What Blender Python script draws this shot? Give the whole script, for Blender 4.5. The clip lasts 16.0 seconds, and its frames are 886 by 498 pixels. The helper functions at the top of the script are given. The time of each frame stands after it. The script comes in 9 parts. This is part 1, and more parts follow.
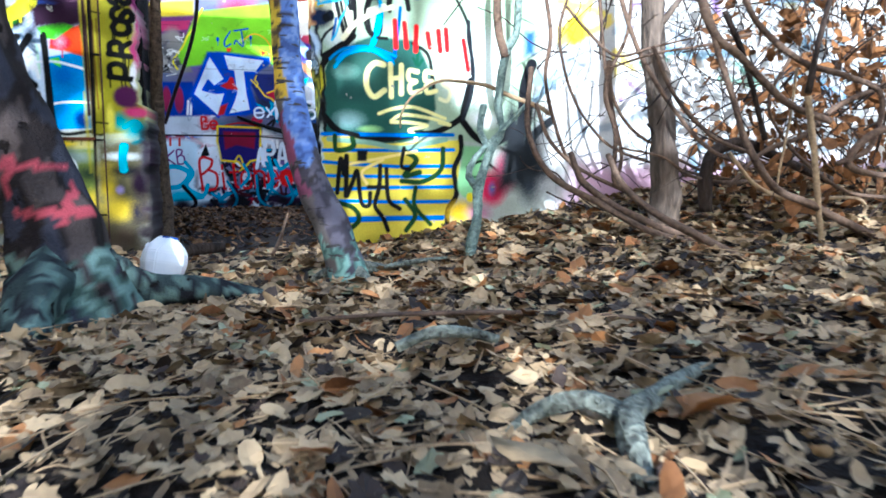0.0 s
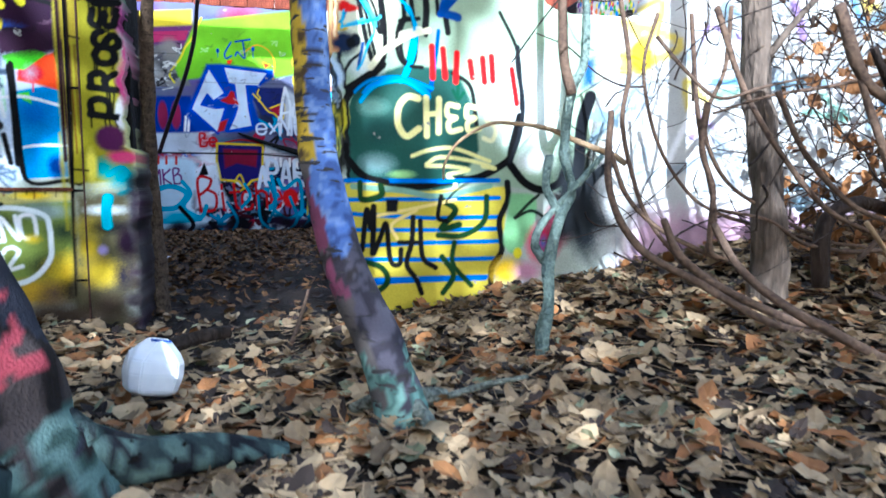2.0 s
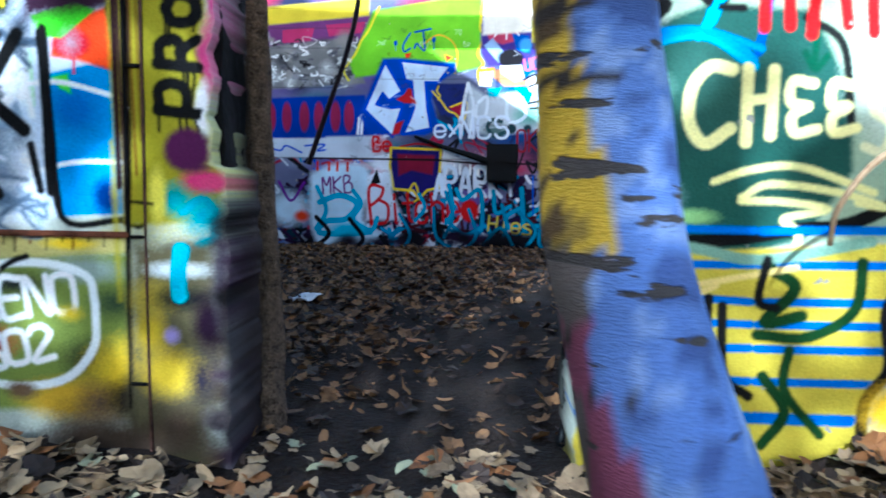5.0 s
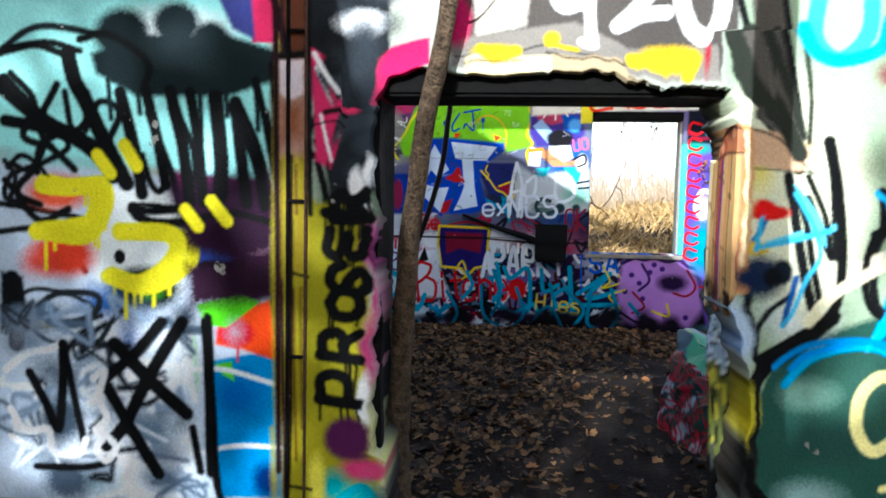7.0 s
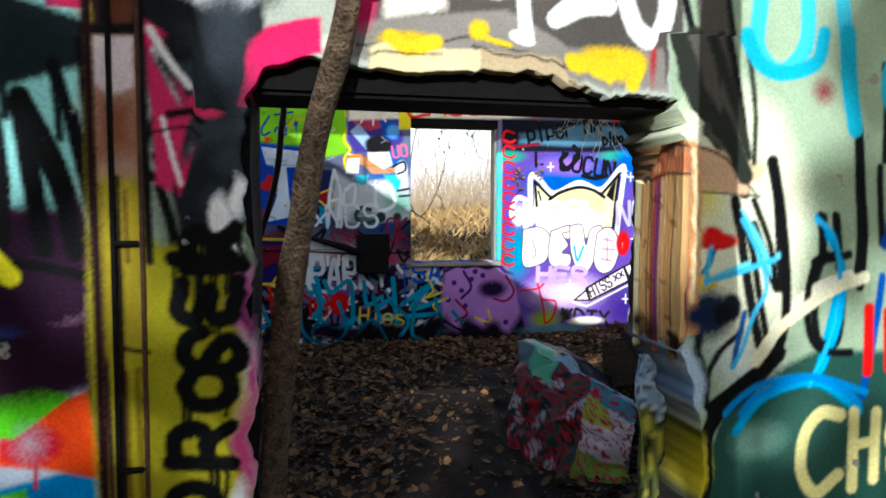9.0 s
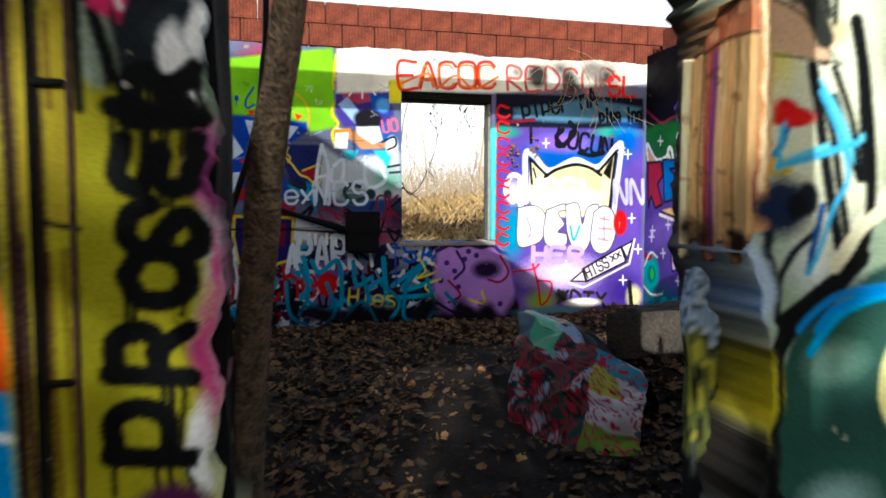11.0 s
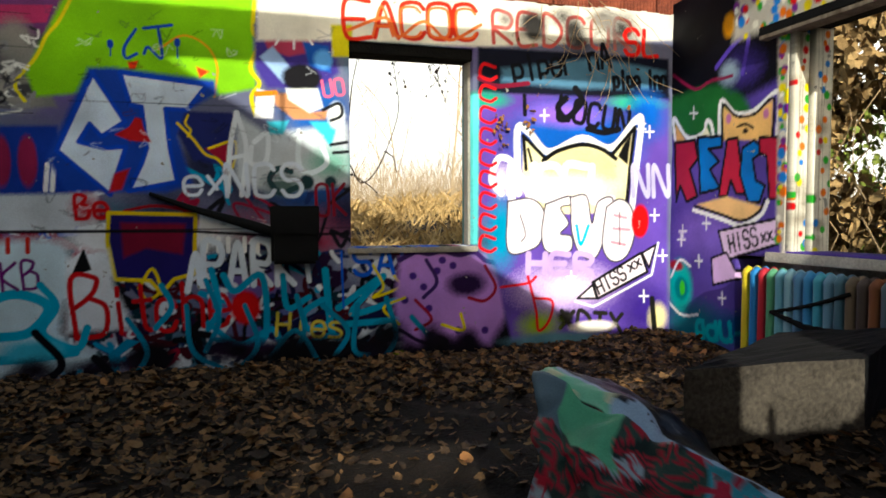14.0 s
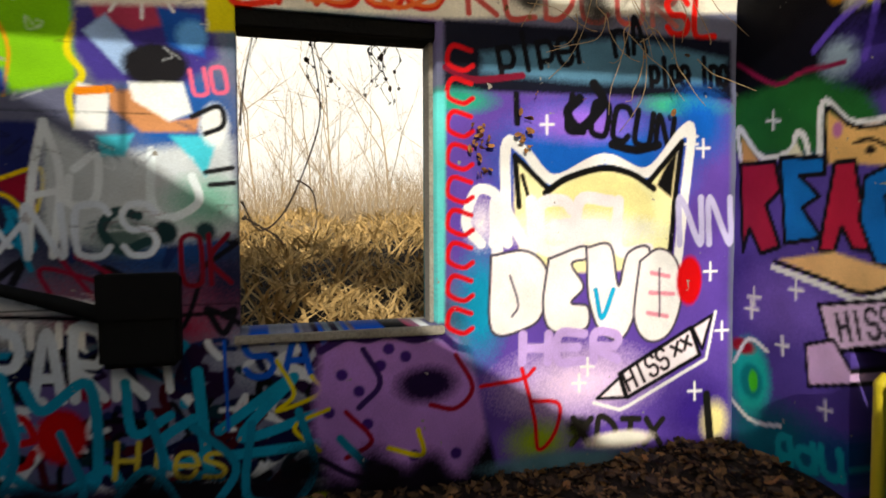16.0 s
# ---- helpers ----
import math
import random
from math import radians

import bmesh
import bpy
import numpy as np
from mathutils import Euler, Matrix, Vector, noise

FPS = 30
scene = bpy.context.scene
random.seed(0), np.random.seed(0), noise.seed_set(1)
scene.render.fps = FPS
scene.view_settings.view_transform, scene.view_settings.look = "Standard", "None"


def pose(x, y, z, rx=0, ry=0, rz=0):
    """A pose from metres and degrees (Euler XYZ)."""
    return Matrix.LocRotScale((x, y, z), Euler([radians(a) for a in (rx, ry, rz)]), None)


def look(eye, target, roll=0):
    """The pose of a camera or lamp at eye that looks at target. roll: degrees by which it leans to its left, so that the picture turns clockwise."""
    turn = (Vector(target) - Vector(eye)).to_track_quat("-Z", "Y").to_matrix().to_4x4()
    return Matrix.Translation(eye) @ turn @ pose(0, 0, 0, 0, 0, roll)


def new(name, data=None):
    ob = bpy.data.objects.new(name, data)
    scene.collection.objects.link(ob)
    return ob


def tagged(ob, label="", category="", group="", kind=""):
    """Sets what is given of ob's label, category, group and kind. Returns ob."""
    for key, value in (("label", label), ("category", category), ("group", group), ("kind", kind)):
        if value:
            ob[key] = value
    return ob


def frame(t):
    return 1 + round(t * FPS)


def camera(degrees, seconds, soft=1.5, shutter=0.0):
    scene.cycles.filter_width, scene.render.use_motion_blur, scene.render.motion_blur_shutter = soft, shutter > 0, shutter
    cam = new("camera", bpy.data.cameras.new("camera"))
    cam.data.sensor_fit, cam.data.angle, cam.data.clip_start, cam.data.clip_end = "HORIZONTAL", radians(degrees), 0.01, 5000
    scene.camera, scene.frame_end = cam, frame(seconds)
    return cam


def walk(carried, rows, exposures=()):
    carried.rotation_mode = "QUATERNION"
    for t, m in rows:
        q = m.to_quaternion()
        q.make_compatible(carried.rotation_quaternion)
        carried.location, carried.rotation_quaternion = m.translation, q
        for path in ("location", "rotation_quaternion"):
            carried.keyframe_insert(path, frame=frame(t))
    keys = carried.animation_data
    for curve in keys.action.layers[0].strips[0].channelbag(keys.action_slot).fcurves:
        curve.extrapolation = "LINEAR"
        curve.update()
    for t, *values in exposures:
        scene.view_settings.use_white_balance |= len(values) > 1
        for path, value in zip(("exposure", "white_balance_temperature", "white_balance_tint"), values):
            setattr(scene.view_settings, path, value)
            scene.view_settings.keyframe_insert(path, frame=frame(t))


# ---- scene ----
cam = camera(68.1, 16.0, 1.7, 0.5)
PATH = [
    (0, (-0.106, -0.266, 0.25), (0.294, 1.685, 0.059), -0.2),
    (0.5, (-0.108, -0.027, 0.259), (0.294, 1.923, 0.072), -0.1),
    (1, (-0.125, 0.228, 0.301), (0.279, 2.178, 0.111), -0.1),
    (1.5, (-0.154, 0.288, 0.365), (0.253, 2.237, 0.177), -0.0),
    (2, (-0.194, 0.308, 0.477), (0.214, 2.257, 0.294), -0.0),
    (2.5, (-0.203, 0.512, 0.55), (0.205, 2.461, 0.366), 0.0),
    (3, (-0.186, 0.902, 0.584), (0.098, 2.873, 0.399), 0.0),
    (3.5, (-0.161, 1.359, 0.592), (-0.024, 3.346, 0.409), -0.2),
    (3.7, (-0.16, 1.468, 0.581), (-0.025, 3.455, 0.396), -0.1),
    (5.8, (-0.39, 1.656, 0.627), (-0.616, 3.636, 0.45), 1.2),
    (6, (-0.429, 1.675, 0.785), (-0.649, 3.656, 0.621), 1.2),
    (6.5, (-0.524, 1.68, 1.011), (-0.72, 3.665, 0.862), 1.2),
    (7, (-0.596, 1.623, 1.215), (-0.758, 3.613, 1.084), 1.1),
    (7.5, (-0.65, 1.7, 1.237), (-0.808, 3.689, 1.109), 1.1),
    (8, (-0.713, 1.961, 1.269), (-0.71, 3.958, 1.148), 0.8),
    (8.3, (-0.753, 2.053, 1.292), (-0.536, 4.038, 1.17), 0.4),
    (8.5, (-0.756, 2.065, 1.28), (-0.375, 4.025, 1.164), 0.3),
    (9, (-0.801, 1.988, 1.27), (-0.356, 3.935, 1.156), 0.1),
    (9.5, (-0.831, 1.912, 1.267), (-0.387, 3.859, 1.154), 0.1),
    (10, (-0.853, 1.858, 1.225), (-0.407, 3.804, 1.109), 0.0),
    (10.2, (-0.857, 1.834, 1.159), (-0.413, 3.781, 1.038), 0.0),
    (12.3, (-0.529, 3.221, 1.0), (0.026, 5.139, 0.892), -0.1),
    (12.5, (-0.49, 3.277, 0.973), (0.061, 5.197, 0.872), -0.1),
    (13, (-0.415, 3.453, 0.968), (0.14, 5.372, 0.864), -0.1),
    (13.5, (-0.37, 3.766, 1.002), (0.192, 5.682, 0.898), -0.1),
    (14, (-0.332, 3.848, 0.987), (0.231, 5.764, 0.883), -0.2),
    (14.5, (-0.215, 4.073, 1.006), (0.349, 5.989, 0.902), -0.3),
    (15, (-0.037, 4.482, 1.084), (0.528, 6.399, 0.998), -0.2),
    (15.5, (0.199, 4.991, 1.173), (0.758, 6.91, 1.092), -0.2),
    (16, (0.415, 5.426, 1.265), (0.967, 7.346, 1.176), -0.2),
]
EXPOSURE = [(0, 1.8, 4850, 9), (1.0, 1.9, 4800, 9), (2.0, 1.7, 4750, 9), (2.5, 1.48, 4750, 8), (3.0, 1.36, 4650, 7), (3.5, 1.36, 4600, 6), (6, 1.92, 4750, 6), (7.0, 1.17, 5350, 8), (8.3, 0.82, 5450, 6), (9.5, 0.4, 5550, 7), (10.2, 0.42, 5550, 7), (12.5, 0.65, 6300, 3), (14.5, 0.42, 6450, 3), (16, -0.1, 6750, 7)]
walk(cam, [(t, look(eye, target, roll)) for t, eye, target, roll in PATH], EXPOSURE)

# ---- world, sun, exposure ----
SUN_WAY = Vector((0.20, 1.0, -0.43)).normalized()
world = bpy.data.worlds.new("sky")
scene.world = world
world.use_nodes = True
wn = world.node_tree.nodes
sky = wn.new("ShaderNodeTexSky")
sky.sky_type = "NISHITA"
sky.sun_disc = False
sky.sun_elevation = math.asin(-SUN_WAY.z)
sky.sun_rotation = math.atan2(-SUN_WAY.x, -SUN_WAY.y)
sky.air_density, sky.dust_density, sky.ozone_density = 1.3, 3.0, 0.2
world.node_tree.links.new(sky.outputs[0], wn["Background"].inputs[0])
wn["Background"].inputs[1].default_value = 0.13
sun = new("sun", bpy.data.lights.new("sun", "SUN"))
sun.data.energy, sun.data.angle, sun.data.color = 4.0, radians(0.6), (1.0, 0.93, 0.82)
sun.matrix_world = look((0, -10, 8), Vector((0, -10, 8)) + SUN_WAY)


# ---- materials ----
def srgb(h):
    v = [int(h[i:i + 2], 16) / 255 for i in (1, 3, 5)]
    return [c / 12.92 if c <= 0.04045 else ((c + 0.055) / 1.055) ** 2.4 for c in v]


def material(name, low, high, rough=0.85, scale=6.0, fine=60.0, bump=0.3, metal=0.0, island=0.0, stretch=(1, 1, 1), depth=0.01):
    """Two colours mixed by noise at two scales, with bump; island: how far single pieces differ."""
    m = bpy.data.materials.new(name)
    m.use_nodes = True
    n, l = m.node_tree.nodes, m.node_tree.links
    bsdf = n["Principled BSDF"]
    bsdf.inputs["Metallic"].default_value = metal
    bsdf.inputs["Specular IOR Level"].default_value = 0.2 if rough > 0.45 else 0.5
    tc = n.new("ShaderNodeTexCoord")
    mp = n.new("ShaderNodeMapping")
    mp.inputs["Scale"].default_value = stretch
    l.new(tc.outputs["Object"], mp.inputs[0])
    a = n.new("ShaderNodeTexNoise")
    a.inputs["Scale"].default_value, a.inputs["Detail"].default_value = scale, 5
    b = n.new("ShaderNodeTexNoise")
    b.inputs["Scale"].default_value, b.inputs["Detail"].default_value = fine, 6
    for t in (a, b):
        l.new(mp.outputs[0], t.inputs["Vector"])
    add = n.new("ShaderNodeMath")
    add.operation = "ADD"
    l.new(a.outputs["Fac"], add.inputs[0])
    l.new(b.outputs["Fac"], add.inputs[1])
    last = add
    if island:
        geo = n.new("ShaderNodeNewGeometry")
        k = n.new("ShaderNodeMath")
        k.operation = "MULTIPLY_ADD"
        k.inputs[1].default_value = island
        l.new(geo.outputs["Random Per Island"], k.inputs[0])
        l.new(add.outputs[0], k.inputs[2])
        last = k
    ramp = n.new("ShaderNodeMapRange")
    ramp.inputs["From Min"].default_value = 0.65
    ramp.inputs["From Max"].default_value = 1.35 + island
    l.new(last.outputs[0], ramp.inputs["Value"])
    mix = n.new("ShaderNodeMix")
    mix.data_type = "RGBA"
    mix.inputs["A"].default_value, mix.inputs["B"].default_value = (*srgb(low), 1), (*srgb(high), 1)
    l.new(ramp.outputs[0], mix.inputs["Factor"])
    l.new(mix.outputs["Result"], bsdf.inputs["Base Color"])
    rr = n.new("ShaderNodeMapRange")
    rr.inputs["To Min"].default_value, rr.inputs["To Max"].default_value = max(0.05, rough - 0.12), min(1, rough + 0.12)
    l.new(b.outputs["Fac"], rr.inputs["Value"])
    l.new(rr.outputs[0], bsdf.inputs["Roughness"])
    bp = n.new("ShaderNodeBump")
    bp.inputs["Strength"].default_value, bp.inputs["Distance"].default_value = bump, depth
    l.new(last.outputs[0], bp.inputs["Height"])
    l.new(bp.outputs[0], bsdf.inputs["Normal"])
    return m


def painted(name, rough=0.65, bump=0.35, chip="#8b8880", stretch=(1, 1, 1), level=0.66):
    """Spray paint from the colour attribute 'paint' over concrete, chipped and weathered."""
    m = bpy.data.materials.new(name)
    m.use_nodes = True
    n, l = m.node_tree.nodes, m.node_tree.links
    bsdf = n["Principled BSDF"]
    at = n.new("ShaderNodeAttribute")
    at.attribute_name = "paint"
    tc = n.new("ShaderNodeTexCoord")
    mp = n.new("ShaderNodeMapping")
    mp.inputs["Scale"].default_value = stretch
    l.new(tc.outputs["Object"], mp.inputs[0])
    big, small, chips = (n.new("ShaderNodeTexNoise") for _ in range(3))
    for t, s, d in ((big, 3.0, 6), (small, 160.0, 5), (chips, 14.0, 8)):
        t.inputs["Scale"].default_value, t.inputs["Detail"].default_value = s, d
        l.new(mp.outputs[0], t.inputs["Vector"])
    val = n.new("ShaderNodeMapRange")
    val.inputs["From Min"].default_value, val.inputs["From Max"].default_value = 0.3, 0.7
    val.inputs["To Min"].default_value, val.inputs["To Max"].default_value = 0.74, 1.14
    l.new(big.outputs["Fac"], val.inputs["Value"])
    val2 = n.new("ShaderNodeMapRange")
    val2.inputs["From Min"].default_value, val2.inputs["From Max"].default_value = 0.3, 0.7
    val2.inputs["To Min"].default_value, val2.inputs["To Max"].default_value = 0.88, 1.07
    l.new(small.outputs["Fac"], val2.inputs["Value"])
    mul = n.new("ShaderNodeMath")
    mul.operation = "MULTIPLY"
    l.new(val.outputs[0], mul.inputs[0])
    l.new(val2.outputs[0], mul.inputs[1])
    sc = n.new("ShaderNodeVectorMath")
    sc.operation = "SCALE"
    l.new(at.outputs["Color"], sc.inputs[0])
    l.new(mul.outputs[0], sc.inputs["Scale"])
    cr = n.new("ShaderNodeMapRange")
    cr.inputs["From Min"].default_value, cr.inputs["From Max"].default_value = level, level + 0.03
    l.new(chips.outputs["Fac"], cr.inputs["Value"])
    mix = n.new("ShaderNodeMix")
    mix.data_type = "RGBA"
    mix.inputs["B"].default_value = (*srgb(chip), 1)
    l.new(cr.outputs[0], mix.inputs["Factor"])
    l.new(sc.outputs[0], mix.inputs["A"])
    l.new(mix.outputs["Result"], bsdf.inputs["Base Color"])
    bsdf.inputs["Roughness"].default_value = rough
    bsdf.inputs["Specular IOR Level"].default_value = 0.1
    hs = n.new("ShaderNodeMath")
    hs.operation = "SUBTRACT"
    l.new(small.outputs["Fac"], hs.inputs[0])
    l.new(cr.outputs[0], hs.inputs[1])
    bp = n.new("ShaderNodeBump")
    bp.inputs["Strength"].default_value, bp.inputs["Distance"].default_value = bump, 0.006
    l.new(hs.outputs[0], bp.inputs["Height"])
    l.new(bp.outputs[0], bsdf.inputs["Normal"])
    return m


M_WALL = painted("sprayed_concrete", level=0.71)
M_BIRCH = painted("sprayed_birch_bark", 0.75, 0.8, "#4a4644", (1, 1, 4.5), 0.6)
M_TRUNKPAINT = painted("lichened_dark_bark", 0.9, 1.0, "#1c1714")
M_SHEET = painted("sprayed_sheet_metal", 0.4, 0.2, "#5a5f63")
M_CONC = material("raw_concrete", "#6f6a62", "#a39d92", 0.9, 4, 70, 0.5)
M_SOIL = material("dark_soil", "#0f0b08", "#2a2018", 0.97, 5, 60, 0.8, depth=0.03)
M_BRICK = material("red_brick", "#6d2f20", "#a85a3e", 0.9, 20, 120, 0.5)
M_WOOD = material("weathered_wood", "#54483c", "#8f8272", 0.85, 9, 50, 0.5, stretch=(1, 1, 0.15))
M_BLACK = material("burnt_timber", "#020202", "#0b0a09", 0.95, 8, 50, 0.5)
M_RUST = material("rusty_steel", "#3a1f16", "#7a4a30", 0.8, 12, 80, 0.4, metal=0.3)
M_BARK = material("grey_bark", "#3b332d", "#77695b", 0.95, 14, 60, 0.9, stretch=(1, 1, 0.25), depth=0.02)
M_DARKBARK = material("dark_bark", "#1d1815", "#4a3d34", 0.95, 14, 60, 0.9, stretch=(1, 1, 0.25), depth=0.02)
M_LICHEN = material("lichened_bark", "#4d5a52", "#93a598", 0.97, 20, 90, 0.9, depth=0.02)
M_VINE = material("vine_bark", "#3d3028", "#75604e", 0.95, 12, 70, 0.6)
M_TWIG = material("pale_twig", "#7b654b", "#b99f7a", 0.9, 12, 70, 0.4)
M_JUG = material("white_plastic", "#e4e6ea", "#f4f5f6", 0.35, 5, 30, 0.05)
M_BOX = material("black_enamel", "#030303", "#0a0a0a", 0.8, 6, 40, 0.2)
M_CABLE = material("black_cable", "#0d0b0c", "#2b1a1c", 0.5, 8, 40, 0.1)


# ---- mesh helpers ----
def mesh_of(name, verts, faces, mat=None, smooth=False):
    me = bpy.data.meshes.new(name)
    me.from_pydata([tuple(v) for v in verts], [], faces)
    if mat:
        me.materials.append(mat)
    if smooth:
        me.polygons.foreach_set("use_smooth", [True] * len(me.polygons))
    me.update()
    return me


def child(name, me, parent, label=""):
    ob = new(name, me)
    ob.parent = parent
    return tagged(ob, label)


def empty(name, at=(0, 0, 0), label="", category="", group="", kind=""):
    ob = new(name)
    ob.location = at
    ob.empty_display_size = 0.1
    return tagged(ob, label, category, group, kind)


def part(name, bm, mat, parent=None, label="", smooth=False):
    me = bpy.data.meshes.new(name)
    bm.to_mesh(me)
    bm.free()
    me.materials.append(mat)
    if smooth:
        me.polygons.foreach_set("use_smooth", [True] * len(me.polygons))
    ob = new(name, me)
    if parent:
        ob.parent = parent
    return tagged(ob, label)


def box(x0, y0, z0, x1, y1, z1, bevel=0.0, rough=0.0, cuts=0, seed=0):
    """A box as bmesh, its edges bevelled, its faces uneven."""
    bm = bmesh.new()
    bmesh.ops.create_cube(bm, size=1)
    for v in bm.verts:
        v.co = Vector(((x0 + x1) / 2 + v.co.x * (x1 - x0), (y0 + y1) / 2 + v.co.y * (y1 - y0), (z0 + z1) / 2 + v.co.z * (z1 - z0)))
    if cuts:
        bmesh.ops.subdivide_edges(bm, edges=bm.edges[:], cuts=cuts, use_grid_fill=True)
    if bevel and not cuts:
        bmesh.ops.bevel(bm, geom=bm.edges[:], offset=bevel, segments=2, affect="EDGES")
    if rough:
        for v in bm.verts:
            v.co += noise.noise_vector(v.co * 7 + Vector((seed, 0, 0))) * rough
    return bm


def spline(pts, n=6):
    """Points on a Catmull-Rom curve."""
    p = [np.array(q, float) for q in pts]
    p = [2 * p[0] - p[1]] + p + [2 * p[-1] - p[-2]]
    out = []
    for i in range(1, len(p) - 2):
        for k in range(n):
            t = k / n
            out.append(0.5 * (2 * p[i] + (p[i + 1] - p[i - 1]) * t + (2 * p[i - 1] - 5 * p[i] + 4 * p[i + 1] - p[i + 2]) * t * t
                              + (3 * p[i] - p[i - 1] - 3 * p[i + 1] + p[i + 2]) * t ** 3))
    return out + [p[-2]]


def tube(pts, radii, sides=8, n=6, knots=0.0, seed=0):
    """Vertices and faces of a tapering, knotted limb along pts."""
    path = [Vector(q) for q in spline(pts, n)]
    rad = np.interp(np.linspace(0, 1, len(path)), np.linspace(0, 1, len(radii)), radii)
    verts, faces, side = [], [], None
    for i, q in enumerate(path):
        d = (path[min(i + 1, len(path) - 1)] - path[max(i - 1, 0)]).normalized()
        side = (side - d * side.dot(d)).normalized() if side else d.orthogonal().normalized()
        up = d.cross(side)
        for k in range(sides):
            a = 2 * math.pi * k / sides
            w = side * math.cos(a) + up * math.sin(a)
            r = rad[i] * (1 + knots * noise.noise(q * 9 + w * 1.5 + Vector((seed, 0, 0))))
            verts.append(q + w * r)
    for i in range(len(path) - 1):
        for k in range(sides):
            j = (k + 1) % sides
            faces.append((i * sides + k, i * sides + j, (i + 1) * sides + j, (i + 1) * sides + k))
    faces.append(tuple(range(sides - 1, -1, -1)))
    faces.append(tuple(range((len(path) - 1) * sides, len(path) * sides)))
    return verts, faces


def join(pieces):
    verts, faces = [], []
    for v, f in pieces:
        o = len(verts)
        verts += list(v)
        faces += [tuple(i + o for i in q) for q in f]
    return verts, faces


def limb(name, pts, radii, mat, parent=None, label="", sides=8, n=6, knots=0.0, seed=0):
    me = mesh_of(name, *tube(pts, radii, sides, n, knots, seed), mat, True)
    ob = new(name, me)
    if parent:
        ob.parent = parent
    return tagged(ob, label)


# ---- paint ----
GLYPH = {"A": "00 26 40|12 32", "B": "00 06 36 35 24 03|24 43 41 30 00", "C": "45 36 16 05 01 10 30 41", "D": "00 06 26 44 42 20 00", "E": "40 00 06 46|03 33",
         "G": "45 36 16 05 01 10 30 41 43 23", "H": "00 06|40 46|03 43", "I": "20 26", "J": "46 41 30 10 01", "K": "00 06|46 03 40", "L": "06 00 40",
         "M": "00 06 23 46 40", "N": "00 06 40 46", "O": "10 01 05 16 36 45 41 30 10", "P": "00 06 36 45 44 33 03", "R": "00 06 36 45 44 33 03 40",
         "S": "45 36 16 05 04 13 33 42 41 30 10 01", "T": "06 46|26 20", "U": "06 01 10 30 41 46", "V": "06 20 46", "X": "00 46|06 40", "Y": "06 23 46|23 20",
         "W": "06 10 24 30 46", "a": "43 33 13 02 01 10 30 41|44 40", "d": "43 23 12 11 20 40|46 40", "e": "02 42 43 34 14 03 01 10 30 41", "g": "44 24 13 12 21 41|44 40 20 11",
         "h": "00 06|03 14 34 43 40", "i": "20 24|25 26", "n": "00 04|03 14 34 43 40", "o": "10 01 03 14 34 43 41 30 10", "p": "4040|04 00|04 34 43 42 31 01",
         "r": "00 04|03 14 34", "u": "04 01 10 30 41|44 40", "v": "04 20 44", "x": "00 44|04 40", "c": "43 34 14 03 01 10 30 41", "k": "00 06|44 02 40", "s": "44 14 03 32 41 30 00",
         "t": "26 21 30 40|04 44", "y": "04 21|44 00", "3": "06 46 23 42 40 10 01", "2": "05 16 36 45 44 00 40", "0": "10 01 05 16 36 45 41 30 10", "4": "30 36 02 42"}


